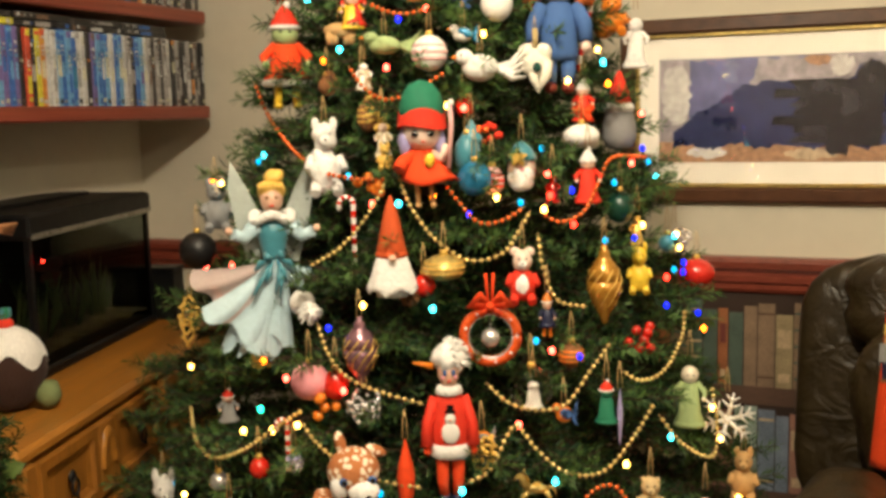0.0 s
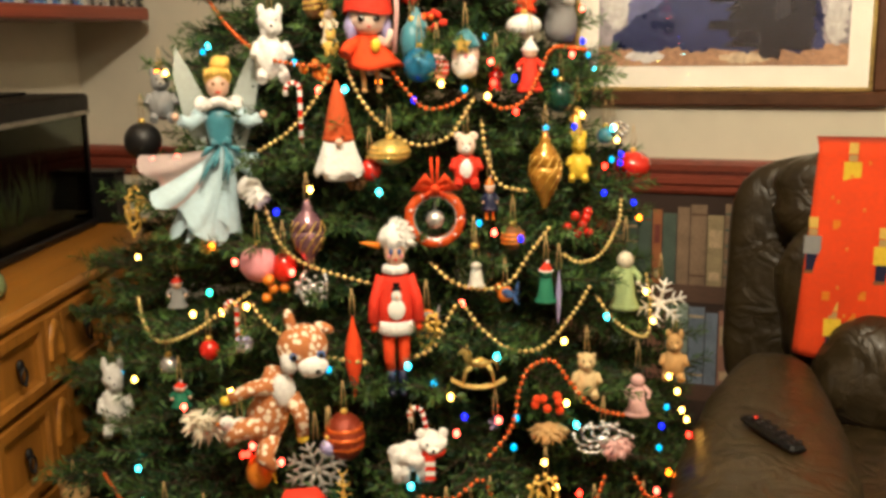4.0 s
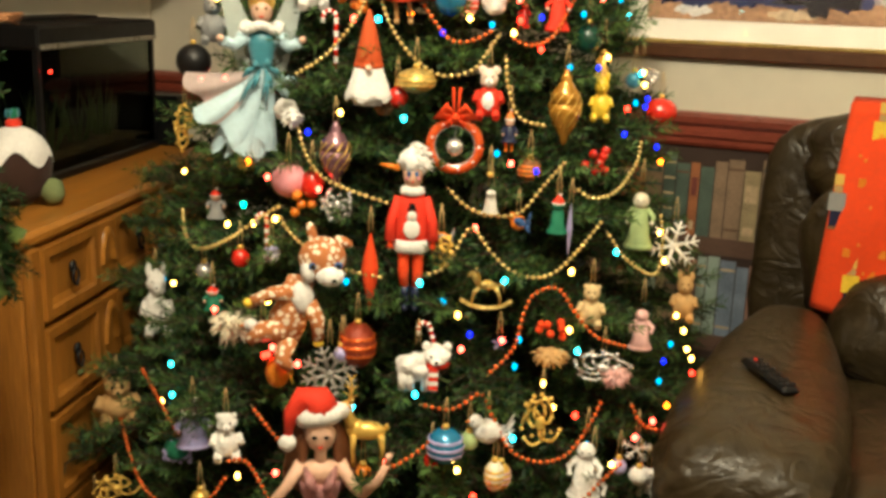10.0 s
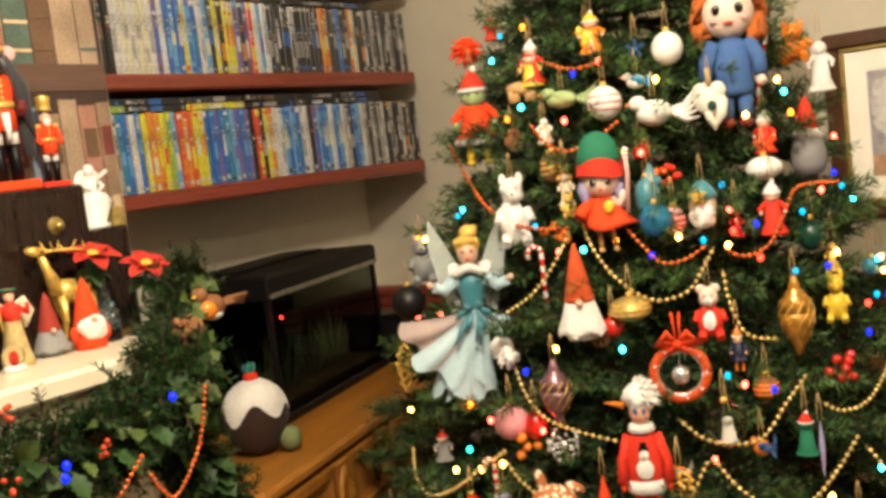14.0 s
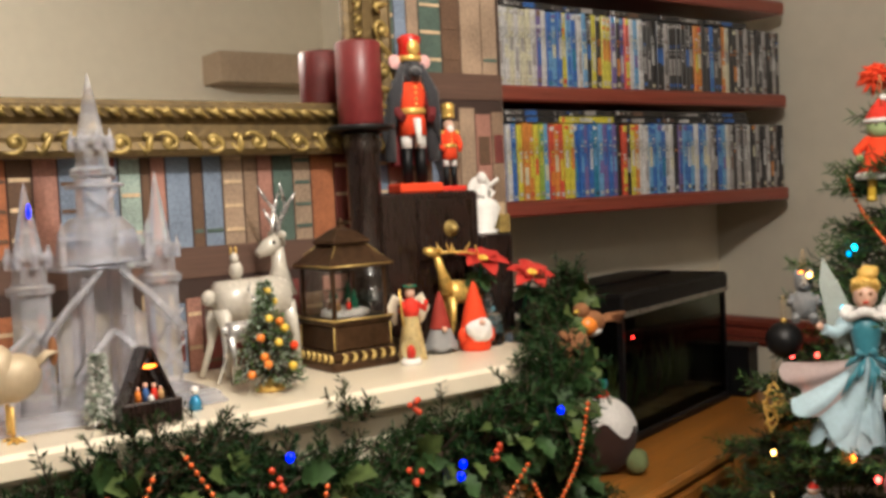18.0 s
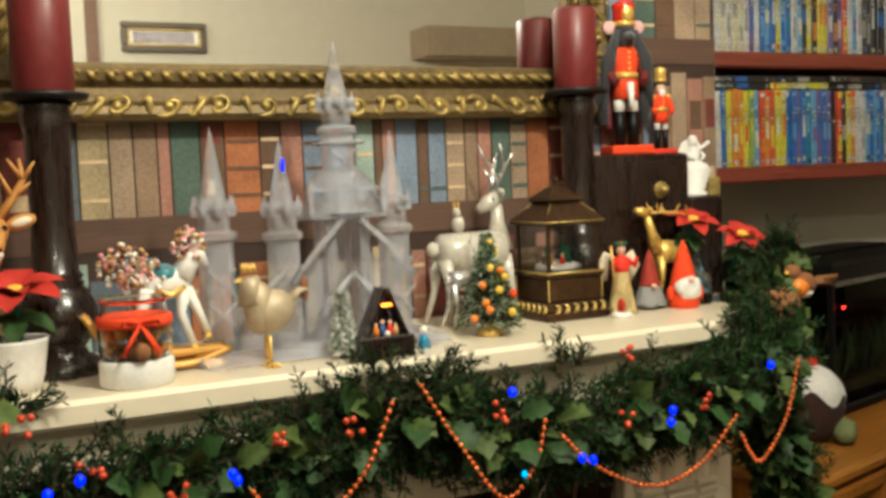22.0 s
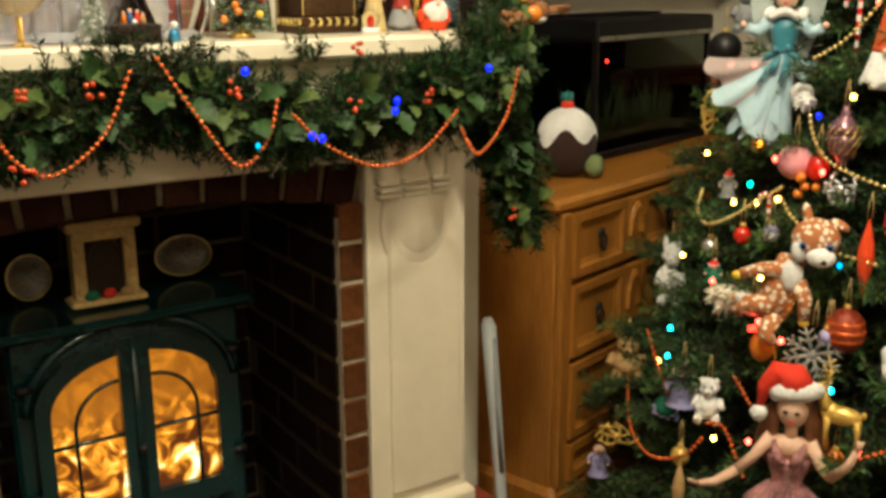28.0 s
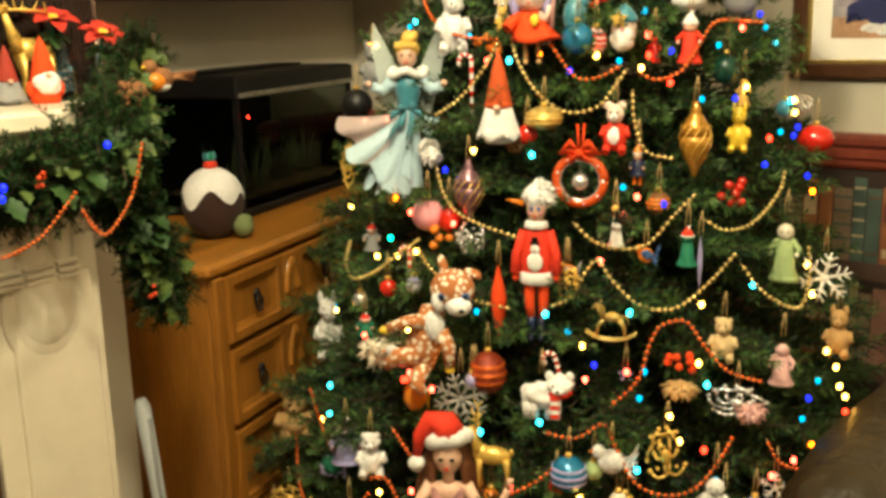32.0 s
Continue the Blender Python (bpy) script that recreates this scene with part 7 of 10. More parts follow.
bauble("dark red glitter bauble with copper bands", -0.612, 1.398, 0.733, 28, 0.068, 0.083, plain("dark_red_glitter", (0.26, 0.035, 0.012), 0.5, metal=0.3, bump=0.6), RED_BEAD)
bauble("small lilac bauble", -0.630, 1.373, 0.722, 29, 0.028, 0.028, LILAC)
filigree("gold wire cage ornament", -1.214, 1.442, 0.290, 42, 0.101, 0.060, GOLD, 17)
bauble("gold bell bauble", -0.884, 1.298, 0.411, 37, 0.038, 0.042, GOLD)
bauble("silver bauble", -1.000, 1.481, 0.793, 37, 0.036, 0.036, SILVER)
figure("red and green elf ornament", -0.952, 1.441, 0.756, 36, 0.043, 0.046, GREEN, hat=RED)
tuft("brown feather", -0.303, 1.552, 0.722, 16, 0.075, 0.034, TAN)
flake("tiny lilac star", -0.381, 1.494, 0.746, 19, 0.028, LILAC, arms=5)
berries("orange-red poinsettia pick", -0.609, 1.319, 0.517, 29, 0.059, ORANGE_RED)
bauble("dark red bauble", -0.454, 1.380, 0.555, 23, 0.029, 0.029, RED_GLOSS)
spindle("tan icicle drop", -0.842, 1.253, 0.365, 37, 0.026, 0.128, TAN)
figure("lilac fairy figure", -1.299, 1.469, 0.190, 44, 0.064, 0.095, LILAC)
filigree("silver chain trinket", -0.289, 2.040, 1.187, 12, 0.065, 0.047, SILVER, 19)
figure("gold angel ornament", -0.321, 1.840, 1.225, 14, 0.032, 0.059, GOLD, head=GOLD)
bauble("dark green bauble", -0.347, 1.815, 1.265, 15, 0.052, 0.058, plain("blackish_green_glass", (0.006, 0.045, 0.028), 0.3))
bauble("red bauble", -0.610, 1.532, 1.158, 26, 0.038, 0.038, RED_GLOSS)
bauble("small teal bauble", -0.293, 1.989, 1.179, 12, 0.035, 0.035, TEAL)
bauble("gold glass bauble", -0.510, 1.304, 0.401, 26, 0.046, 0.046, GOLD, LIME)
figure("white fluffy bird figure", -0.210, 1.544, 0.492, 13, 0.061, 0.122, FUR, head=FUR)
animal("small white mouse", -0.130, 1.655, 0.469, 9, 0.052, 0.052, FUR)
bauble("glossy red glass bauble", -0.575, 1.644, 1.448, 23, 0.030, 0.036, RED_GLOSS)
bauble("small teal glass teardrop", -0.563, 1.621, 1.369, 23, 0.044, 0.070, TEAL)
bauble("bronze ribbed bauble", -0.739, 1.612, 1.439, 28, 0.036, 0.054, BROWN, GOLD)
figure("small cream angel with folded wings", -0.708, 1.598, 1.401, 28, 0.035, 0.066, IVORY, head=PALE_SKIN)
bird("yellow chick ornament with folded wings", -0.680, 1.685, 1.662, 26, 0.054, 0.061, YELLOW, tail=0.4)
flake("blue felt flower ornament", -0.594, 1.700, 1.632, 23, 0.037, DENIM, arms=5)
bauble("small orange glass bauble", -0.427, 2.031, 1.597, 15, 0.039, 0.041, ORANGE)
figure("tiny cream snow figure", -0.763, 1.635, 1.503, 28, 0.030, 0.042, IVORY, head=IVORY, arms=False)
bauble("copper coloured glass ball", -0.844, 1.655, 1.493, 30, 0.033, 0.033, BROWN)
berries("copper berry pick among the needles", -0.549, 1.639, 1.401, 22, 0.044, RED_BEAD, 7)
figure("small red figure with a white hat", -0.412, 1.807, 1.454, 17, 0.046, 0.072, RED, hat=FUR)
bird("yellow chick hanging on the tree", -0.733, 1.351, 0.673, 32, 0.038, 0.049, YELLOW, tail=0.3)
bauble("small purple glitter ball", -0.631, 1.383, 0.719, 29, 0.028, 0.028, LILAC)
bauble("oval glass ornament with a gold rim", -0.345, 1.432, 0.527, 18, 0.039, 0.051, GOLD, PALE_PINK)
berries("red ribbon berries on the branch", -0.433, 1.357, 0.463, 23, 0.046, RED_GLOSS)
berries("red ribbon berries on the branch", -0.310, 1.564, 0.765, 16, 0.054, ORANGE_RED)
bauble("amber glass ball", -0.563, 1.332, 0.526, 27, 0.032, 0.032, ORANGE)
bauble("dark green glass bauble", -0.978, 1.352, 0.474, 39, 0.049, 0.049, GREEN)
bird("orange feathered bird with a grey wing", -0.498, 1.491, 0.923, 23, 0.052, 0.038, ORANGE, GREY, tail=0.5)


# ---- bead garlands ----
def bead_chain(mat, label, pts, r=0.0042, gap=0.0112, owner=None):
    line = spline(pts, 40 * (len(pts) - 1))
    s = Shape()
    s.tube(line[::8] + [line[-1]], 0.0008, RIBBON, 4)
    travelled, last = 0.0, line[0]
    for p in line:
        travelled += (p - last).length
        last = p
        if travelled >= gap:
            travelled = 0.0
            s.ball(p, r, mat, 8, 6)
    return thing("bead_garland", label, "bead garland", group="bead garlands", shape=s)


bead_chain(GOLD_BEAD, "gold bead garland draped over the branches", ((-0.680, 1.547, 1.331), (-0.703, 1.529, 1.280), (-0.749, 1.512, 1.223), (-0.807, 1.509, 1.188)))
bead_chain(GOLD_BEAD, "gold bead garland draped over the branches", ((-0.660, 1.552, 1.341), (-0.635, 1.540, 1.290), (-0.592, 1.533, 1.239), (-0.536, 1.541, 1.202), (-0.486, 1.569, 1.210), (-0.465, 1.597, 1.246), (-0.452, 1.619, 1.277)))
bead_chain(GOLD_BEAD, "gold bead garland draped over the branches", ((-0.439, 1.614, 1.240), (-0.427, 1.601, 1.184), (-0.402, 1.599, 1.132), (-0.362, 1.633, 1.116)))
bead_chain(GOLD_BEAD, "gold bead garland draped over the branches", ((-0.781, 1.474, 1.098), (-0.752, 1.456, 1.050), (-0.710, 1.443, 1.017), (-0.649, 1.441, 0.998), (-0.579, 1.450, 0.982)))
bead_chain(GOLD_BEAD, "gold bead garland draped over the branches", ((-0.492, 1.494, 1.014), (-0.456, 1.501, 0.982), (-0.414, 1.522, 0.967), (-0.375, 1.555, 0.973), (-0.348, 1.600, 1.018), (-0.325, 1.646, 1.055)))
bead_chain(GOLD_BEAD, "gold bead garland draped over the branches", ((-1.183, 1.654, 0.868), (-1.077, 1.523, 0.852), (-1.001, 1.465, 0.843), (-0.916, 1.435, 0.875), (-0.844, 1.429, 0.924), (-0.794, 1.430, 0.957)))
bead_chain(GOLD_BEAD, "gold bead garland draped over the branches", ((-0.792, 1.425, 0.944), (-0.760, 1.412, 0.916), (-0.704, 1.401, 0.886), (-0.653, 1.399, 0.868), (-0.570, 1.411, 0.859)))
bead_chain(GOLD_BEAD, "gold bead garland draped over the branches", ((-0.506, 1.434, 0.865), (-0.471, 1.457, 0.884), (-0.455, 1.482, 0.930), (-0.440, 1.496, 0.946), (-0.409, 1.502, 0.908), (-0.366, 1.519, 0.870), (-0.318, 1.559, 0.864), (-0.283, 1.619, 0.903), (-0.261, 1.676, 0.945)))
bead_chain(GOLD_BEAD, "gold bead garland draped over the branches", ((-0.252, 1.681, 0.929), (-0.216, 1.709, 0.872), (-0.175, 1.778, 0.833), (-0.176, 1.835, 0.881), (-0.188, 1.858, 0.930)))
bead_chain(GOLD_BEAD, "gold bead garland draped over the branches", ((-0.308, 1.645, 1.010), (-0.280, 1.672, 0.988), (-0.251, 1.728, 0.994), (-0.235, 1.808, 1.036), (-0.237, 1.847, 1.072)))
bead_chain(RED_BEAD, "copper-red bead garland draped over the branches", ((-1.045, 1.729, 1.509), (-1.030, 1.748, 1.445), (-0.893, 1.606, 1.382), (-0.814, 1.563, 1.346), (-0.741, 1.547, 1.333), (-0.683, 1.547, 1.331)))
bead_chain(RED_BEAD, "copper-red bead garland draped over the branches", ((-0.584, 1.565, 1.327), (-0.558, 1.564, 1.294), (-0.525, 1.567, 1.261), (-0.491, 1.586, 1.262), (-0.461, 1.615, 1.282)))
bead_chain(RED_BEAD, "copper-red bead garland draped over the branches", ((-0.440, 1.628, 1.272), (-0.410, 1.647, 1.255), (-0.381, 1.687, 1.268), (-0.367, 1.731, 1.310), (-0.354, 1.784, 1.354), (-0.318, 1.916, 1.349)))
bead_chain(RED_BEAD, "copper-red bead garland draped over the branches", ((-0.779, 1.614, 1.524), (-0.739, 1.596, 1.484), (-0.694, 1.589, 1.464), (-0.646, 1.600, 1.478), (-0.602, 1.621, 1.506)))
bead_chain(RED_BEAD, "copper-red bead garland draped over the branches", ((-1.140, 1.667, 1.146), (-1.129, 1.683, 1.105), (-1.049, 1.601, 1.089)))
bead_chain(RED_BEAD, "copper-red bead garland draped over the branches", ((-0.383, 1.438, 0.702), (-0.350, 1.480, 0.747), (-0.344, 1.509, 0.803), (-0.333, 1.531, 0.835), (-0.302, 1.565, 0.840), (-0.271, 1.579, 0.797), (-0.235, 1.600, 0.751), (-0.188, 1.656, 0.721)))
bead_chain(RED_BEAD, "copper-red bead garland draped over the branches", ((-0.479, 1.372, 0.657), (-0.425, 1.395, 0.650), (-0.387, 1.426, 0.674), (-0.363, 1.427, 0.637), (-0.328, 1.429, 0.581), (-0.283, 1.455, 0.557), (-0.245, 1.495, 0.564), (-0.221, 1.542, 0.606), (-0.211, 1.572, 0.640)))
bead_chain(RED_BEAD, "copper-red bead garland draped over the branches", ((-0.521, 1.318, 0.543), (-0.480, 1.341, 0.570), (-0.450, 1.364, 0.599), (-0.429, 1.384, 0.627)))
bead_chain(RED_BEAD, "copper-red bead garland draped over the branches", ((-1.306, 1.561, 0.402), (-1.067, 1.338, 0.403), (-0.973, 1.288, 0.390), (-0.908, 1.271, 0.403), (-0.843, 1.267, 0.439), (-0.813, 1.276, 0.482)))
bead_chain(RED_BEAD, "copper-red bead garland draped over the branches", ((-0.821, 1.286, 0.509), (-0.772, 1.284, 0.521), (-0.727, 1.270, 0.484), (-0.696, 1.260, 0.453)))
bead_chain(RED_BEAD, "copper-red bead garland draped over the branches", ((-0.171, 1.626, 0.630), (-0.148, 1.638, 0.586), (-0.121, 1.674, 0.562)))
bead_chain(RED_BEAD, "copper-red bead garland draped over the branches", ((-0.783, 1.316, 0.615), (-0.739, 1.304, 0.586), (-0.711, 1.298, 0.568)))
bead_chain(RED_BEAD, "copper-red bead garland draped over the branches", ((-1.164, 1.476, 0.564), (-1.020, 1.365, 0.546), (-0.968, 1.333, 0.523)))
bead_chain(RED_BEAD, "copper-red bead garland draped over the branches", ((-0.754, 1.646, 1.632), (-0.693, 1.637, 1.610), (-0.640, 1.647, 1.614)))
bead_chain(RED_BEAD, "copper-red bead garland draped over the branches", ((-0.230, 1.462, 0.459), (-0.192, 1.526, 0.505), (-0.165, 1.575, 0.530)))


def bulb(parent, place, mat, k=1.0):
    x, y, z = place
    s = Shape()
    s.ball((0, 0, 0), (0.0052 * k, 0.0052 * k, 0.0062 * k), mat, 9, 7)
    b = part("bulb", s, parent, m=pose(x, y, z))
    s = Shape()
    s.tube([(0, 0, -0.005), (0, 0.004, -0.016)], 0.0032, NEEDLE, 6)
    part("socket", s, b)


# ---- fairy lights ----
fairy = thing('fairy_lights', 'string of small multicoloured fairy lights wound round the tree', 'fairy lights')
for place in ((-0.702, 1.488, 1.128), (-0.802, 1.431, 0.932), (-0.855, 1.438, 0.916), (-0.926, 1.457, 0.902), (-0.290, 1.604, 0.864), (-0.171, 1.841, 0.845), (-0.436, 1.642, 1.276), (-0.505, 1.601, 1.299), (-1.175, 1.652, 0.950), (-1.096, 1.505, 0.748), (-0.137, 1.838, 0.739), (-0.112, 1.849, 0.670), (-0.277, 1.569, 0.766), (-0.815, 1.387, 0.793), (-0.444, 1.450, 0.801), (-0.307, 1.817, 1.233), (-0.186, 1.852, 0.898), (-0.791, 1.284, 0.489), (-0.405, 1.377, 0.548), (-0.300, 1.506, 0.682), (-0.184, 1.716, 0.768), (-0.122, 1.854, 0.705), (-0.103, 1.859, 0.648), (-0.678, 1.367, 0.756), (-0.551, 1.677, 1.571), (-1.091, 1.667, 1.315), (-0.399, 1.867, 1.547), (-0.426, 1.761, 1.489), (-0.181, 1.565, 0.528), (-0.789, 1.383, 0.790),):
    bulb(fairy, place, L_WHITE)
for place in ((-1.038, 1.384, 0.546), (-0.280, 1.506, 0.640), (-0.277, 1.999, 1.195), (-0.268, 1.979, 1.172), (-0.594, 1.613, 1.451),):
    bulb(fairy, place, L_WHITE)
for place in ((-1.115, 1.675, 1.316), (-0.899, 1.488, 1.020), (-0.602, 1.560, 1.303), (-0.120, 1.724, 0.595), (-0.819, 1.697, 1.708), (-0.317, 1.408, 0.484), (-0.218, 1.958, 1.021), (-0.379, 1.864, 1.485), (-0.847, 1.649, 1.537),):
    bulb(fairy, place, L_AMBER)
for place in ((-1.023, 1.749, 1.508), (-0.808, 1.640, 1.555), (-1.041, 1.744, 1.365), (-0.584, 1.506, 1.125), (-0.383, 1.510, 0.857), (-0.234, 1.700, 0.886), (-1.018, 1.660, 1.256), (-0.312, 1.972, 1.309), (-0.846, 1.298, 0.505), (-0.591, 1.341, 0.641), (-0.490, 1.381, 0.669), (-0.951, 1.784, 1.664), (-0.275, 1.971, 1.196), (-0.512, 1.436, 0.852), (-1.029, 1.406, 0.618), (-1.003, 1.374, 0.570), (-0.260, 1.570, 0.729), (-0.330, 1.444, 0.596), (-0.390, 1.872, 1.524), (-0.658, 1.545, 1.292),):
    bulb(fairy, place, L_COOL)
for place in ((-0.757, 1.558, 1.337), (-0.470, 1.621, 1.289), (-0.449, 1.676, 1.376), (-0.349, 1.780, 1.311), (-0.350, 1.715, 1.217), (-0.428, 1.563, 1.070), (-0.661, 1.401, 0.855), (-1.222, 1.631, 0.707), (-0.346, 1.480, 0.714), (-0.222, 1.535, 0.570), (-0.134, 1.787, 0.696), (-0.138, 1.720, 0.642), (-1.039, 1.721, 1.354), (-0.907, 1.755, 1.707), (-0.638, 1.401, 0.845), (-0.470, 1.444, 0.824), (-0.346, 1.498, 0.758), (-0.262, 1.884, 1.144), (-0.321, 1.942, 1.339),):
    bulb(fairy, place, L_CYAN)
for place in ((-0.402, 1.692, 1.304), (-0.314, 1.782, 1.214), (-0.330, 1.931, 1.365), (-0.367, 1.603, 1.039), (-0.762, 1.477, 1.089), (-0.262, 1.808, 1.091), (-0.543, 1.571, 1.273), (-0.421, 1.451, 0.769), (-0.138, 1.750, 0.672), (-0.693, 1.642, 1.601), (-0.258, 1.970, 1.145), (-0.254, 1.936, 1.132), (-0.228, 1.952, 1.052),):
    bulb(fairy, place, L_BLUE)
for place in ((-0.890, 1.458, 0.944),):
    bulb(fairy, place, L_GREEN)
for place in ((-0.441, 1.506, 0.945), (-0.568, 1.622, 1.447), (-0.706, 1.615, 1.519), (-0.334, 1.852, 1.341), (-0.405, 1.574, 1.053), (-0.720, 1.444, 0.994), (-0.838, 1.461, 1.001), (-1.138, 1.670, 1.151), (-1.103, 1.706, 1.150), (-0.920, 1.402, 0.749), (-0.752, 1.340, 0.722), (-0.700, 1.340, 0.700), (-0.713, 1.287, 0.512), (-0.521, 1.331, 0.555), (-0.430, 1.436, 0.745), (-0.371, 1.479, 0.758), (-0.135, 1.676, 0.578), (-0.156, 1.624, 0.562), (-0.645, 1.654, 1.617), (-0.704, 1.540, 1.291), (-0.355, 2.047, 1.429), (-0.437, 1.668, 1.334),):
    bulb(fairy, place, L_PINKISH)
for place in ((-0.394, 1.674, 1.248), (-0.777, 1.351, 0.699), (-0.760, 1.338, 0.708), (-0.735, 1.345, 0.690), (-0.246, 1.533, 0.622), (-0.097, 1.845, 0.623), (-0.110, 1.696, 0.535), (-0.093, 1.730, 0.522), (-0.374, 1.379, 0.505), (-0.430, 1.658, 1.298), (-0.268, 1.842, 1.136),):
    bulb(fairy, place, L_RED)


# ---- things on the mantel shelf ----
MZ = MANTEL_Z


def candle_holder(x, y, plate_z, top_z, label):
    ob = thing("candle_holder", label, "candle holder", pose(x, y, MZ), group="candle holders")
    h = plate_z - MZ
    s = Shape()
    s.lathe([(0.056, 0), (0.058, 0.010), (0.052, 0.018), (0.036, 0.026), (0.032, 0.036), (0.040, 0.046), (0.052, 0.066), (0.051, 0.088), (0.040, 0.112), (0.033, 0.118), (0.036, 0.122), (0.031, 0.126), (0.035, 0.131), (0.030, 0.137), (0.028, 0.20), (0.030, h - 0.050), (0.035, h - 0.032), (0.031, h - 0.020), (0.036, h - 0.012)], DARK_WOOD, seg=24)
    part("turned_column", s, ob)
    s = Shape()
    s.lathe([(0.030, h - 0.012), (0.054, h - 0.008), (0.057, h - 0.002), (0.054, h), (0.02, h)], IRON, seg=28)
    part("drip_plate", s, ob)
    s = Shape()
    s.lathe([(0.037, 0), (0.039, 0.003), (0.039, top_z - plate_z - 0.004), (0.035, top_z - plate_z), (0.030, top_z - plate_z - 0.003)], RED_WAX, seg=28)
    s.tube([(0, 0, top_z - plate_z - 0.004), (0.001, 0, top_z - plate_z + 0.008)], 0.0012, BLACK, 5)
    c = thing("pillar_candle", "dark red pillar candle on a dark wooden holder", "candle", pose(x, y, plate_z + 0.0005), group="pillar candles", shape=s)
    return ob


candle_holder(-1.318, -0.048, 1.614, 1.80, "tall dark turned wood candle holder with a plate")
candle_holder(-1.405, 0.846, 1.630, 1.772, "tall dark turned wood candle holder with a plate")

# frosted ice castle
castle = thing("ice_castle", "frosted clear acrylic castle with four pointed towers", "ornamental castle", pose(-1.300, 0.30, MZ))


def tower(y, r, body, spire, x=0.0, foot=0.012):
    """An eight-sided clear tower: shaft with a collar, crown of small pinnacles, spire."""
    s = Shape()
    s.lathe([(r * 0.90, foot), (r * 0.90, body - 0.040), (r * 1.12, body - 0.036), (r * 1.12, body - 0.028), (r * 0.80, body - 0.024), (r * 0.80, body)], ACRYLIC, (x, y, 0), 8, flat=True)
    t = part("tower", s, castle)
    s = Shape()
    for k in range(8):
        a = 2 * math.pi * k / 8
        p = Vector((x + r * 0.95 * math.cos(a), y + r * 0.95 * math.sin(a), body - 0.004))
        s.lathe([(r * 0.16, 0), (r * 0.22, 0.014), (r * 0.10, 0.020), (0.0006, 0.030)], ACRYLIC, p, 6, flat=True)
    s.lathe([(r * 0.80, body), (r * 1.05, body + 0.006), (r * 1.05, body + 0.012), (r * 0.72, body + 0.016)], ACRYLIC, (x, y, 0), 8, flat=True)
    part("crown", s, t)
    s = Shape()
    s.lathe([(r * 0.70, body + 0.014), (r * 0.62, body + 0.024), (0.0008, spire)], ACRYLIC, (x, y, 0), 8, flat=True)
    part("spire", s, t)
    for k in range(2):
        z = foot + 0.03 + (body - foot - 0.10) * k / 2
        s = Shape()
        for sg in (-1, 1):
            s.tube([(x + r * 0.95, y - sg * r * 0.7, z), (x + r * 0.97, y + sg * r * 0.7, z + 0.040)], 0.0022, ACRYLIC, 5)
        part("tracery", s, t)
    return t


tower(-0.137, 0.029, 0.205, 0.326)
tower(-0.038, 0.028, 0.200, 0.308)
tower(0.052, 0.028, 0.350, 0.450, foot=0.195)
tower(0.136, 0.028, 0.202, 0.318)
s = Shape()
s.box((0.0, 0.0, 0.007), (0.15, 0.37, 0.013), ACRYLIC, bevel=0.003)
part("base", s, castle)
s = Shape()
s.box((0.0, 0.052, 0.192), (0.080, 0.118, 0.008), ACRYLIC, bevel=0.002)
part("floor_slab", s, castle)
for sg in (-1, 1):
    s = Shape()
    s.box((0.0, 0.052 + sg * 0.026, 0.100), (0.060, 0.016, 0.176), ACRYLIC, bevel=0.002)
    part("pier", s, castle)
s = Shape()
s.box((-0.026, 0.052, 0.100), (0.010, 0.060, 0.176), ACRYLIC, bevel=0.002)
part("back_wall", s, castle)
# frosted walls between the towers, a pierced gallery under the tall one
for y0, y1, z1 in ((-0.110, -0.064, 0.070), (-0.012, 0.026, 0.120), (0.078, 0.110, 0.120)):
    s = Shape()
    s.plate([(y0, 0.012), (y1, 0.012), (y1, z1), ((y0 + y1) / 2, z1 + 0.016), (y0, z1)], 0.010, ACRYLIC, (0.006, 0, 0), rotz(90))
    part("curtain_wall", s, castle)
s = Shape()
s.lathe([(0.056, 0.198), (0.050, 0.240), (0.034, 0.258)], ACRYLIC, (0, 0.052, 0), 8, flat=True, spin=math.pi / 8)
part("gallery", s, castle)
for k in (0, 5):
    s = Shape()
    yk = -0.004 + 0.0224 * k
    s.box((0.036, yk, 0.214), (0.006, 0.007, 0.038), ACRYLIC, bevel=0.001)
    s.lathe([(0.006, 0), (0.004, 0.010), (0.0005, 0.022)], ACRYLIC, (0.036, yk, 0.232), 5, flat=True)
    part("gallery_post", s, castle)
s = Shape()
s.box((0.036, 0.052, 0.232), (0.008, 0.122, 0.006), ACRYLIC, bevel=0.001)
part("gallery_rail", s, castle)
for z, w in ((0.300, 0.062),):
    s = Shape()
    s.box((0.0, 0.052, z), (w, w, 0.006), ACRYLIC, bevel=0.002)
    part("ledge", s, castle)
for y0, z0, y1, z1 in ((-0.040, 0.100, 0.040, 0.188), (0.150, 0.100, 0.066, 0.188), (-0.110, 0.060, -0.050, 0.120), (0.000, 0.050, 0.052, 0.110), (0.104, 0.050, 0.052, 0.110)):
    s = Shape()
    s.tube([(0.042, y0, z0), (0.044, (y0 + y1) / 2, (z0 + z1) / 2 + 0.004), (0.042, y1, z1)], [0.007, 0.006, 0.005], ACRYLIC, 4)
    part("buttress", s, castle)
s = Shape()
s.ball((0.016, -0.038, 0.270), (0.0026, 0.0026, 0.010), L_BLUE, 8, 6)
part("light", s, castle, "small blue light inside a spire")
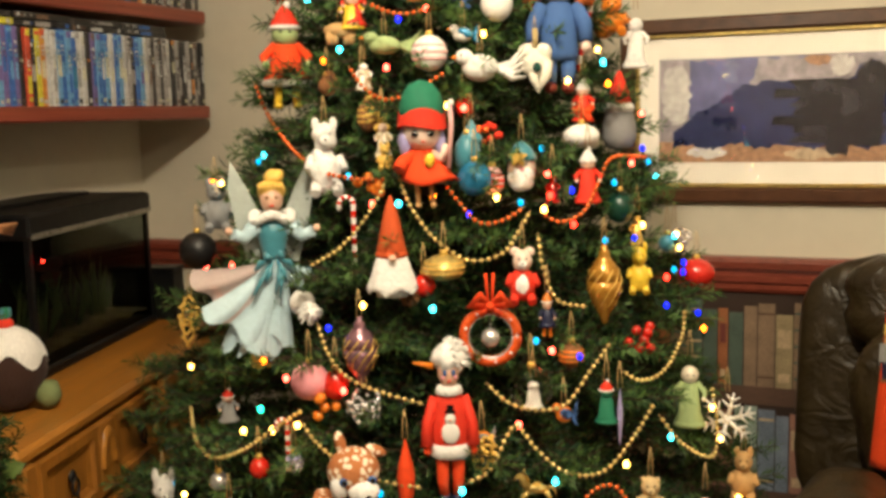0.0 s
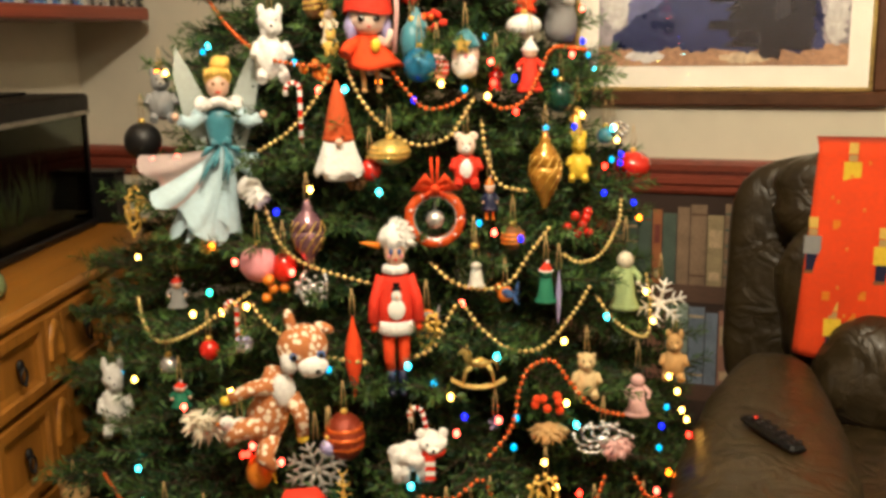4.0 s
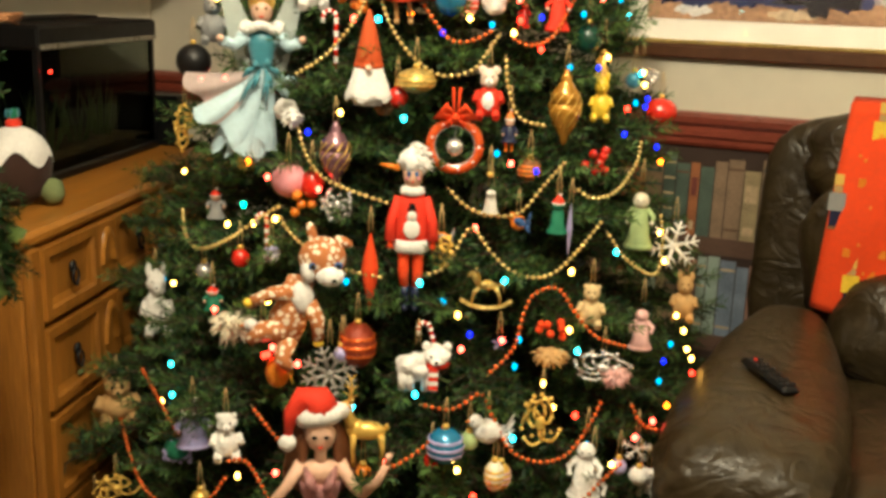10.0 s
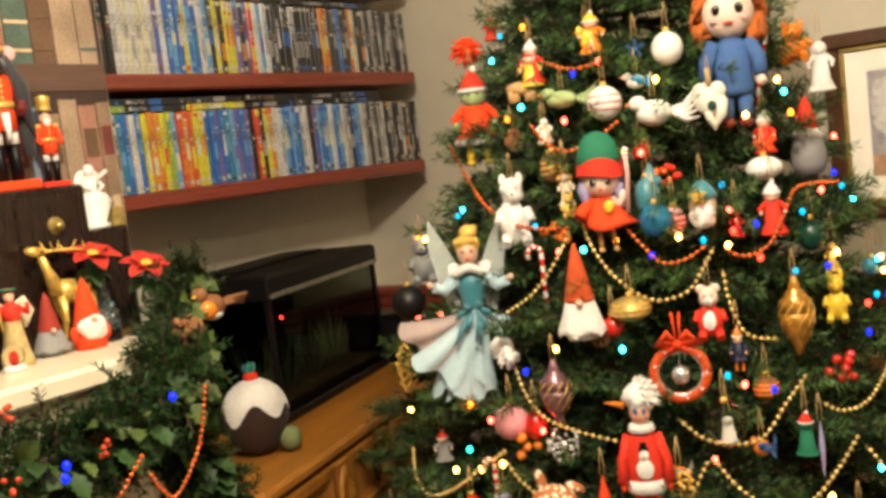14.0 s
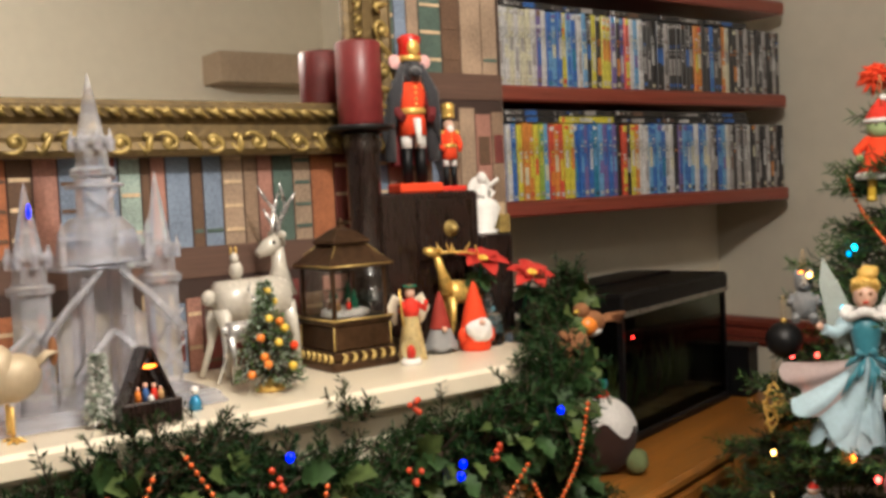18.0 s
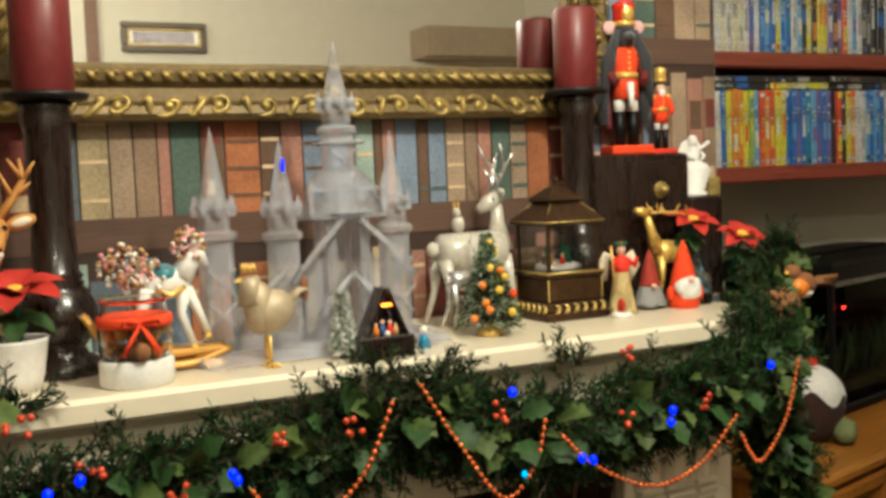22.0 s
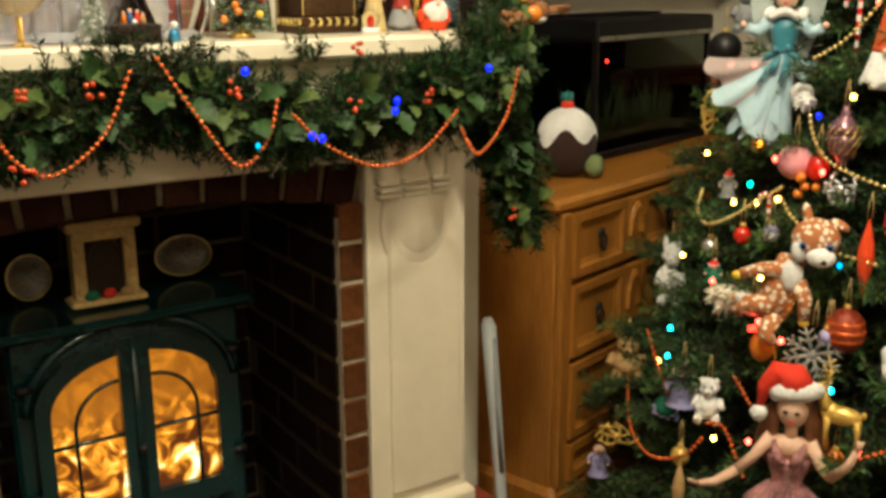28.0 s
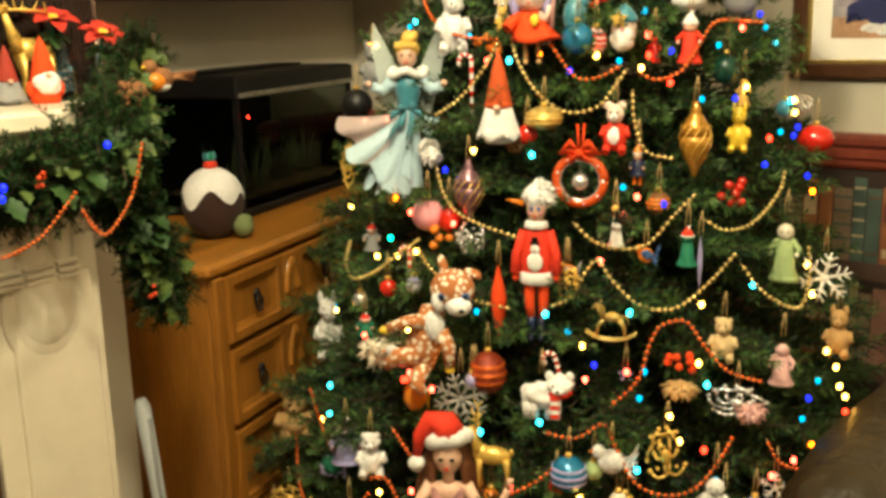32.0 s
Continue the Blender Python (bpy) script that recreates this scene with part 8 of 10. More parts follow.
# snowy drift of clear plastic in front
s = Shape()
s.grid([[(0.06 + 0.012 * i, -0.18 + 0.02 * j, 0.016 - 0.003 * i + 0.004 * noise.noise(Vector((i, j, 3)))) for j in range(19)] for i in range(5)], ACRYLIC, closed=False)
part("snow_base", s, castle)

# ribbon jar
WARM_AMBER = plain("amber_chips", (0.62, 0.26, 0.03), 0.5)
jar = thing("glass_jar", "glass jar with white base and an orange-red ribbon", "jar", pose(-1.180, 0.028, MZ))
s = Shape()
s.lathe([(0.043, 0), (0.046, 0.004), (0.046, 0.030), (0.043, 0.034), (0.001, 0.034)], WHITE, seg=28)
part("base", s, jar, "white snowy base")
s = Shape()
s.lathe([(0.042, 0.034), (0.045, 0.045), (0.045, 0.082), (0.040, 0.094), (0.039, 0.102), (0.043, 0.107), (0.041, 0.109), (0.037, 0.102), (0.038, 0.093), (0.043, 0.081), (0.043, 0.046), (0.040, 0.036)], GLASS, seg=28)
part("glass_body", s, jar)
s = Shape()
s.lathe([(0.0445, 0.074), (0.0465, 0.076), (0.0465, 0.086), (0.044, 0.088)], ORANGE_RED, seg=28)
for sg in (-1, 1):
    s.tube([(0.047, 0, 0.080), (0.049, sg * 0.012, 0.060), (0.047, sg * 0.022, 0.042)], [0.003, 0.006, 0.005], ORANGE_RED, 6, sx=0.3)
    s.tube([(0.047, 0, 0.081), (0.052, sg * 0.014, 0.087), (0.049, sg * 0.022, 0.081), (0.047, 0, 0.079)], [0.002, 0.005, 0.005, 0.002], ORANGE_RED, 6, sx=0.35)
part("ribbon", s, jar, "orange-red ribbon bow")
s = Shape()
s.ball((0.048, 0, 0.046), (0.009, 0.010, 0.012), BROWN, 10, 8)
part("acorn", s, jar)
s = Shape()
for k in range(46):
    a, r0 = k * 2.399, 0.037 * math.sqrt((k % 23 + 0.5) / 23)
    s.ball((r0 * math.cos(a), r0 * math.sin(a), 0.040 + 0.026 * (k // 23) + 0.004 * math.sin(k)), (0.008, 0.008, 0.009), (ORANGE, TAN, BROWN, WARM_AMBER)[k % 4], 7, 5, wobble=0.3)
part("filling", s, jar, "amber dried fruit and wood chips", kind="stuff")

# hen with a small crown
s = Shape()
HEN = plain("champagne_glitter", (0.46, 0.37, 0.24), 0.5, metal=0.2)
s.ball((0, 0.010, 0.074), (0.024, 0.034, 0.029), HEN, 18, 12, turn=rotx(20))
s.ball((0, -0.006, 0.080), (0.022, 0.022, 0.036), HEN, 16, 10)
s.tube([(0, -0.012, 0.086), (0, -0.016, 0.110), (0, -0.018, 0.122)], [0.021, 0.015, 0.012], HEN, 12)
s.ball((0, 0.058, 0.100), (0.004, 0.006, 0.018), BROWN, 8, 6)
s.lathe([(0.005, 0), (0.0005, 0.012)], GOLD, (0, -0.028, 0.118), 6, axis=(0.2, -1, -0.1))
for k in range(5):
    s.tube([(0.003 * (k - 2), 0.030, 0.082), (0.004 * (k - 2), 0.048, 0.092 + 0.002 * k), (0.005 * (k - 2), 0.060, 0.100)], [0.008, 0.006, 0.002], HEN, 6, sx=0.4)
for k in range(6):
    a = k * math.pi / 3
    s.lathe([(0.004, 0), (0.0005, 0.012)], GOLD, (0.008 * math.cos(a), -0.018 + 0.008 * math.sin(a), 0.128), 6)
for sx in (-1, 1):
    s.tube([(sx * 0.010, 0.004, 0.042), (sx * 0.010, 0.004, 0.004)], 0.0028, GOLD, 6)
    for a in (-0.6, 0, 0.6, 2.8):
        s.tube([(sx * 0.010, 0.004, 0.004), (sx * 0.010 + 0.018 * math.cos(a), 0.004 + 0.018 * math.sin(a), 0.002)], [0.003, 0.0015], GOLD, 5)
thing("hen_figure", "champagne coloured hen figure with a small gold crown", "hen figure", pose(-1.195, 0.198, MZ, 0, 0, 0), shape=s)

horse = thing("carousel_horse", "white carousel rocking horse garlanded with tiny pink flowers", "rocking horse", pose(-1.252, 0.0, MZ))
s = Shape()
s.ball((0, 0.082, 0.118), (0.020, 0.036, 0.022), WHITE, 16, 10)
s.tube([(0, 0.102, 0.122), (0, 0.116, 0.146), (0, 0.120, 0.162)], [0.018, 0.013, 0.011], WHITE, 10)
s.tube([(0, 0.116, 0.162), (0, 0.128, 0.152), (0, 0.136, 0.136)], [0.012, 0.010, 0.006], WHITE, 10)
s.ball((0.008, 0.126, 0.156), 0.002, DARK_EYE, 6, 5)
part("body", s, horse)
for y0, y1, y2, z2, sx in ((0.104, 0.098, 0.112, 0.034, 1), (0.108, 0.126, 0.138, 0.044, -1), (0.056, 0.044, 0.036, 0.044, 1), (0.060, 0.058, 0.054, 0.036, -1)):
    s = Shape()
    s.tube([(sx * 0.012, y0, 0.112), (sx * 0.014, y1, 0.076), (sx * 0.014, y2, z2)], [0.011, 0.006, 0.0048], WHITE, 8)
    s.lathe([(0.007, 0), (0.005, 0.008)], GOLD, (sx * 0.014, y2, z2 - 0.008), 8)
    part("leg", s, horse)
s = Shape()
s.ball((0, 0.080, 0.130), (0.022, 0.018, 0.014), TEAL, 12, 8)
s.tube([(0.021, 0.066, 0.110), (0.023, 0.084, 0.102), (0.020, 0.104, 0.112)], 0.004, GOLD, 6)
part("saddle", s, horse, "teal and gold saddle")
WARM_GILT = plain("orange_gilt", (0.62, 0.33, 0.07), 0.35, metal=0.3)
for sx in (-1, 1):
    s = Shape()
    s.tube(spline([(sx * 0.018, -0.024, 0.082), (sx * 0.018, 0.004, 0.040), (sx * 0.018, 0.050, 0.014), (sx * 0.018, 0.110, 0.010), (sx * 0.018, 0.160, 0.026)], 16), 0.0065, WARM_GILT, 6, sx=0.6)
    part("rocker", s, horse)
s = Shape()
s.box((0, 0.105, 0.024), (0.042, 0.100, 0.010), WARM_GILT, bevel=0.003)
part("platform", s, horse)
FLOWERS = [PALE_PINK, TAN, IVORY, TAN, BROWN, PINK, WHITE]
s = Shape()
rng = random.Random(41)
for cy0, cz0, rr, count in ((0.030, 0.140, 0.033, 170), (0.114, 0.166, 0.024, 110), (0.070, 0.122, 0.026, 70)):
    for k in range(count):
        d = Vector((rng.gauss(0, 1), rng.gauss(0, 1), rng.gauss(0, 1))).normalized() * rr * rng.uniform(0.5, 1.05)
        s.ball(Vector((0, cy0, cz0)) + d, (0.0036, 0.0036, 0.0032), FLOWERS[k % 7], 6, 4, wobble=0.3)
part("flower", s, horse, "tiny pink and cream flowers", kind="stuff")

# nativity hut, perched on the greenery at the shelf's edge
hut = thing("nativity_hut", "small dark wooden nativity hut with lit figures", "nativity", pose(-1.160, 0.355, MZ + 0.012))
hut.scale = (0.74, 0.74, 0.78)
s = Shape()
s.box((0, 0, 0.0052), (0.056, 0.104, 0.0376), DARK_WOOD, bevel=0.003)
part("base", s, hut)
for sg in (-1, 1):
    s = Shape()
    s.box((0, sg * 0.0215, 0.064), (0.050, 0.006, 0.094), DARK_WOOD, rotx(sg * 24), bevel=0.001)
    part("roof", s, hut)
    s = Shape()
    s.box((0.012, sg * 0.030, 0.040), (0.005, 0.005, 0.034), BARK, bevel=0.001)
    part("post", s, hut)
s = Shape()
s.plate([(-0.034, 0.026), (0.034, 0.026), (0, 0.098)], 0.004, DARK_WOOD, (-0.020, 0, 0), rotz(90))
part("back_board", s, hut)
for k, (y, m, h) in enumerate(((-0.020, ORANGE, 0.024), (-0.007, DENIM, 0.029), (0.008, RED, 0.027), (0.019, TAN, 0.021), (0.0, WHITE, 0.011))):
    s = Shape()
    s.lathe([(0.006, 0), (0.0055, h * 0.5), (0.003, h * 0.72)], m, (0.014 + 0.006 * (k == 4), y, 0.024), 8)
    s.ball((0.014 + 0.006 * (k == 4), y, 0.024 + h * 0.82), h * 0.16, SKIN, 8, 6)
    part("figure", s, hut)
s = Shape()
s.ball((0.018, 0, 0.078), (0.003, 0.013, 0.003), L_AMBER, 8, 6)
part("lamp", s, hut, "warm glowing lamp")

# small snowy tree beside the hut, tiny blue figure
def mini_tree(label, x, y, z, h, r, mat, tip, balls=(), name="miniature_tree"):
    ob = thing(name, label, "miniature tree", pose(x, y, z))
    s = Shape()
    s.lathe([(r * 0.34, 0), (r * 0.36, 0.004), (r * 0.2, 0.010), (0.004, 0.014), (0.003, h * 0.2)], GOLD if balls else BARK, seg=12)
    part("foot", s, ob)
    nd = Needles(int(1000 * abs(x + y)))
    for k in range(200):
        t = nd.rng.random() ** 1.3
        a = nd.rng.uniform(0, 6.283)
        rr = r * (1 - t) ** 0.7
        p = Vector((0, 0, h * (0.16 + 0.80 * t)))
        d = Vector((math.cos(a), math.sin(a), -0.25))
        nd.twig(p, d, max(0.006, rr * 0.85), 16, 0.013, 0.5)
    part("needles", nd.make("needles", (mat, tip, BARK)), ob, kind="stuff")
    for k, m in enumerate(balls):
        t = (0.04, 0.10, 0.14, 0.30, 0.36, 0.42, 0.58, 0.62, 0.80, 0.92, 0.22, 0.5)[k % 12]
        a = -0.9 + 1.8 * ((k * 0.618) % 1)
        s = Shape()
        s.ball((r * (1 - t) * 0.95 * math.cos(a), r * (1 - t) * 0.95 * math.sin(a), h * (0.17 + 0.78 * t)), 0.0062, m, 10, 7)
        part("ball", s, ob)
    return ob


FROST = plain("frosted_green", (0.30, 0.36, 0.28), 0.7)
mini_tree("small frosted bottle-brush tree on the mantel", -1.185, 0.305, MZ, 0.092, 0.022, FROST, WHITE)
mini_tree("frosted miniature tree hung with orange and yellow balls", -1.235, 0.562, MZ, 0.160, 0.062, NEEDLE_LIGHT, FROST, (ORANGE, YELLOW, ORANGE, ORANGE_RED, YELLOW, ORANGE, ORANGE, YELLOW, YELLOW, YELLOW, ORANGE, YELLOW))
mini_tree("small silver tinsel tree behind the deer", -1.375, -0.175, MZ, 0.20, 0.05, SILVER, SILVER)
s = Shape()
s.lathe([(0.010, 0), (0.008, 0.012), (0.004, 0.020)], BLUE, seg=10)
s.ball((0, 0, 0.026), 0.006, WHITE, 8, 6)
thing("tiny_snowman", "tiny blue and white snowman figure", "snowman", pose(-1.19, 0.430, MZ), shape=s)

# deer
PEARL = plain("pearl_white_glaze", (0.56, 0.52, 0.44), 0.25, coat=0.5)

def posed_deer(name, label, x, rump, chest, poll, nose, feet, mat, horn, tines, r):
    """A deer figure seen from its side: spine from rump to chest, neck up to the poll, muzzle to the nose."""
    s = Shape()
    P3 = lambda p, dx=0.0: Vector((dx, p[0], p[1]))
    a, b = P3(rump), P3(chest)
    s.tube([a + (a - b) * 0.06, a, a.lerp(b, 0.3), a.lerp(b, 0.65), b, b + (b - a) * 0.10], [r * 0.45, r * 0.95, r * 1.0, r * 1.0, r * 1.05, r * 0.5], mat, 14)
    s.tube([b, b.lerp(P3(poll), 0.55), P3(poll)], [r * 0.80, r * 0.38, r * 0.28], mat, 12)
    s.tube([P3(poll) + (P3(poll) - P3(nose)) * 0.15, P3(poll).lerp(P3(nose), 0.45), P3(nose)], [r * 0.40, r * 0.44, r * 0.20], mat, 12)
    s.ball(a + (a - b) * 0.12 + Vector((0, 0, r * 0.2)), (r * 0.3, r * 0.4, r * 0.4), mat, 8, 6)
    for i, f in enumerate(feet):
        top = P3(rump if i < 2 else chest, r * 0.5 * (1 if i % 2 else -1)) - Vector((0, 0, r * 0.3))
        foot = P3(f, r * 0.55 * (1 if i % 2 else -1))
        s.tube([top, top.lerp(foot, 0.5) + Vector((0, 0.006, 0)), foot], [r * 0.44, r * 0.19, r * 0.15], mat, 8)
    for sx in (-1, 1):
        s.ball(P3(poll, sx * r * 0.5) + Vector((0, 0, r * 0.3)), (r * 0.42, r * 0.14, r * 0.22), mat, 8, 6)
        s.ball(P3(poll).lerp(P3(nose), 0.35) + Vector((sx * r * 0.38, 0, r * 0.15)), r * 0.09, DARK_EYE, 6, 5)
        beam = [P3(poll, sx * r * 0.2)] + [P3(p, sx * (0.010 + 0.010 * i)) for i, p in enumerate(tines)]
        s.tube(beam, [r * 0.15] + [r * 0.12] * (len(tines) - 1) + [r * 0.05], horn, 6)
        for i in range(1, len(beam)):
            up = Vector((sx * 0.008, -0.010 if i % 2 else 0.012, 0.024))
            s.tube([beam[i], beam[i] + up * (r / 0.030)], [r * 0.11, r * 0.03], horn, 6)
    return thing(name, label, "deer figure", pose(x, 0, MZ), shape=s)


posed_deer("white_stag", "pearl white stag looking back, with silver antlers", -1.385, (0.556, 0.118), (0.666, 0.118), (0.664, 0.205), (0.628, 0.186), ((0.532, 0.002), (0.560, 0.002), (0.656, 0.002), (0.682, 0.002)), PEARL, SILVER, ((0.662, 0.232), (0.672, 0.256), (0.664, 0.270)), 0.033)
posed_deer("silver_reindeer", "small silver reindeer standing beside the stag", -1.318, (0.540, 0.078), (0.580, 0.078), (0.588, 0.108), (0.604, 0.100), ((0.524, 0.002), (0.540, 0.002), (0.574, 0.002), (0.588, 0.002)), SILVER, SILVER, ((0.590, 0.122), (0.586, 0.136)), 0.016)
s = Shape()
s.ball((0, 0, 0.016), (0.014, 0.016, 0.016), PEARL, 12, 8)
s.ball((0.002, -0.004, 0.036), (0.010, 0.010, 0.010), PEARL, 10, 8)
for sg in (-1, 1):
    s.ball((0, -0.004 + sg * 0.006, 0.048), (0.003, 0.003, 0.008), GOLD, 7, 5)
thing("rabbit_figure", "small pearl rabbit sitting on the stag's back", "rabbit figure", pose(-1.385, 0.590, MZ + 0.149), shape=s).scale = (0.85, 0.7, 0.95)
posed_deer("gold_reindeer", "shiny gold reindeer with swept-back antlers on the mantel", -1.352, (1.030, 0.092), (0.976, 0.094), (0.952, 0.165), (0.928, 0.172), ((1.046, 0.002), (1.026, 0.002), (0.984, 0.002), (0.966, 0.002)), GOLD, GOLD, ((0.972, 0.166), (1.000, 0.164), (1.020, 0.160)), 0.021)
s = Shape()
FAWN = plain("fawn_brown_paint", (0.52, 0.24, 0.05), 0.6)
s.tube([(0, -0.345, 0.100), (0, -0.325, 0.108), (0, -0.270, 0.108), (0, -0.210, 0.108), (0.004, -0.168, 0.112), (0.008, -0.148, 0.120)], [0.016, 0.034, 0.037, 0.036, 0.036, 0.022], FAWN, 18)
s.tube([(0.004, -0.165, 0.122), (0.008, -0.142, 0.158), (0.012, -0.128, 0.190)], [0.033, 0.025, 0.021], FAWN, 14)
s.ball((0.022, -0.146, 0.140), (0.018, 0.022, 0.038), WHITE, 14, 10)
s.ball((0.014, -0.126, 0.198), (0.023, 0.021, 0.021), FAWN, 16, 12)
s.tube([(0.026, -0.125, 0.194), (0.044, -0.123, 0.182), (0.056, -0.122, 0.174)], [0.017, 0.012, 0.008], FAWN, 12)
s.ball((0.050, -0.122, 0.170), (0.010, 0.008, 0.007), WHITE, 10, 8)
s.ball((0.060, -0.122, 0.176), (0.004, 0.005, 0.004), DARK_EYE, 8, 6)
for sg in (-1, 1):
    s.ball((0.010, -0.126 + sg * 0.036, 0.208), (0.006, 0.020, 0.010), FAWN, 10, 8, turn=rotx(sg * 18))
    s.ball((0.014, -0.126 + sg * 0.036, 0.208), (0.004, 0.014, 0.006), IVORY, 10, 8, turn=rotx(sg * 18))
    s.ball((0.032, -0.125 + sg * 0.014, 0.202), 0.004, DARK_EYE, 8, 6)
    beam = [(0.010, -0.126 + sg * 0.010, 0.214), (0.004, -0.126 + sg * 0.028, 0.238), (0.006, -0.126 + sg * 0.042, 0.262), (0.010, -0.126 + sg * 0.038, 0.288)]
    s.tube(beam, [0.006, 0.0055, 0.0045, 0.0015], FAWN, 7)
    for base, dy, dz in ((beam[1], -0.014, 0.034), (beam[1], 0.022, 0.020), (beam[2], -0.018, 0.026), (beam[2], 0.014, 0.022)):
        s.tube([base, (base[0] + 0.006, base[1] + sg * dy, base[2] + dz)], [0.0045, 0.0014], FAWN, 6)
for y0, y1, sx in ((-0.315, -0.322, 1), (-0.300, -0.296, -1), (-0.190, -0.196, 1), (-0.175, -0.168, -1)):
    s.tube([(sx * 0.018, y0, 0.090), (sx * 0.019, (y0 + y1) / 2 + 0.004, 0.045), (sx * 0.019, y1, 0.004)], [0.018, 0.010, 0.008], FAWN, 9)
rng = random.Random(2)
for i in range(34):
    u, w = rng.uniform(-0.325, -0.175), rng.uniform(-0.2, 1.5)
    s.ball((0.0365 * math.cos(w), u, 0.108 + 0.0365 * math.sin(w)), (0.0035, 0.0042, 0.0035), WHITE, 6, 4)
thing("brown_stag", "tan spotted stag with tall brown antlers looking out", "deer figure", pose(-1.275, 0, MZ), shape=s)
stag("small tan fawn standing in the greenery", -1.215, -0.215, MZ, 90, 0.11, plain("fawn_brown_paint", (0.52, 0.24, 0.05), 0.6), TAN, "fawn_figure", flip=-1, spots=WHITE)

# lantern with a snow scene
lan = thing("lantern", "bronze lantern with a snowy scene behind glass", "lantern", pose(-1.335, 0.752, MZ, 0, 0, 0))
lan.scale = (0.80, 0.80, 1.0)
BRONZE = material("antique_bronze", (0.085, 0.045, 0.020), 0.38, metal=0.7, vary=0.3, bump=0.2)
s = Shape()
s.box((0, 0, 0.007), (0.156, 0.156, 0.014), BRONZE, bevel=0.004)
s.box((0, 0, 0.022), (0.142, 0.142, 0.016), BRONZE, bevel=0.003)
s.box((0, 0, 0.050), (0.130, 0.130, 0.040), BRONZE, bevel=0.003)
s.box((0, 0, 0.075), (0.140, 0.140, 0.010), BRONZE, bevel=0.003)
base = part("base", s, lan)
for q in range(4):
    s = Shape()
    for k in range(6):
        u = -0.055 + 0.022 * k
        leaf = [rotz(90 * q) @ Vector((0.0735, u + 0.010 * math.sin(g * 3.1), 0.013 + 0.015 * g)) for g in [m / 5 for m in range(6)]]
        s.tube(leaf, [0.002, 0.004, 0.005, 0.004, 0.003, 0.001], GILT, 6)
    part("ornament_strip", s, base, "gilt relief strip")
    s = Shape()
    s.tube([rotz(90 * q) @ Vector((0.0705, -0.0705, 0.079)), rotz(90 * q) @ Vector((0.0705, 0.0705, 0.079))], 0.0018, GILT, 6)
    s.tube([rotz(90 * q) @ Vector((0.0655, -0.0655, 0.032)), rotz(90 * q) @ Vector((0.0655, -0.0655, 0.068))], 0.0018, GILT, 6)
    part("worn_edge", s, base, "edge rubbed to gold")
for sx in (-1, 1):
    for sy in (-1, 1):
        s = Shape()
        s.box((sx * 0.059, sy * 0.059, 0.119), (0.008, 0.008, 0.080), BRONZE, bevel=0.002)
        part("post", s, lan)
for q in range(4):
    s = Shape()
    p = rotz(90 * q) @ Vector((0.059, 0, 0.119))
    s.box(p, (0.002, 0.108, 0.078), GLASS, rotz(90 * q))
    part("pane", s, lan)
s = Shape()
s.lathe([(0.088, 0.157), (0.104, 0.160), (0.103, 0.165), (0.066, 0.186), (0.050, 0.194)], BRONZE, seg=4, flat=True, spin=math.pi / 4)
s.lathe([(0.050, 0.194), (0.060, 0.198), (0.058, 0.202), (0.024, 0.218), (0.010, 0.222), (0.006, 0.226), (0.0085, 0.231), (0.001, 0.238)], BRONZE, seg=4, flat=True, spin=math.pi / 4)
roof = part("roof", s, lan)
for q in range(4):
    s = Shape()
    a, b = rotz(90 * q) @ Vector((0.0725, -0.0725, 0.163)), rotz(90 * q) @ Vector((0.0725, 0.0725, 0.163))
    c = rotz(90 * q) @ Vector((0.036, 0.036, 0.194))
    s.tube([a, b], 0.0014, GILT, 6)
    s.tube([b, c], 0.0014, GILT, 6)
    part("roof_edge", s, roof, "worn gilt roof edge")
s = Shape()
s.ball((0, 0, 0.084), (0.050, 0.050, 0.012), FUR, 14, 8, wobble=0.2)
part("snow_bed", s, lan)
for a, r0, h in ((0.3, 0.026, 0.036), (2.2, 0.022, 0.046), (4.0, 0.024, 0.034), (5.2, 0.030, 0.030)):
    s = Shape()
    s.lathe([(0.012, 0), (0.007, h * 0.35), (0.009, h * 0.38), (0.005, h * 0.65), (0.006, h * 0.68), (0.001, h)], GREEN, (r0 * math.cos(a), r0 * math.sin(a), 0.088), 9)
    part("tree", s, lan)
for a, m in ((-0.9, TAN), (-0.3, RED), (-1.5, BROWN)):
    s = Shape()
    s.ball((0.036 * math.cos(a), 0.036 * math.sin(a), 0.097), (0.006, 0.006, 0.008), m, 8, 6)
    s.ball((0.036 * math.cos(a), 0.036 * math.sin(a), 0.107), 0.0036, SKIN, 7, 5)
    part("figure", s, lan)

# angel, globe and gonks
PALE_GOLD = plain("pale_gold_cloth", (0.60, 0.46, 0.20), 0.5, metal=0.15, vary=0.25)
s = Shape()
rows = []
for i in range(9):
    g = i / 8
    rows.append([((0.024 - 0.013 * g) * (1 + 0.10 * math.sin(7 * a) * (1 - g)) * math.cos(a), (0.024 - 0.013 * g) * (1 + 0.10 * math.sin(7 * a) * (1 - g)) * math.sin(a), 0.078 * g) for a in [2 * math.pi * k / 28 for k in range(28)]])
s.grid(rows, PALE_GOLD)
s.lathe([(0.011, 0.066), (0.015, 0.082), (0.013, 0.094), (0.005, 0.100)], RED, seg=14)
s.ball((0, 0, 0.109), (0.0085, 0.0085, 0.0105), SKIN, 12, 8)
s.ball((0, 0.002, 0.115), (0.0095, 0.0095, 0.008), BROWN, 12, 8)
s.tube([(0.011 * math.cos(a), 0.011 * math.sin(a), 0.120) for a in [2 * math.pi * k / 12 for k in range(13)]], 0.0018, GREEN, 5)
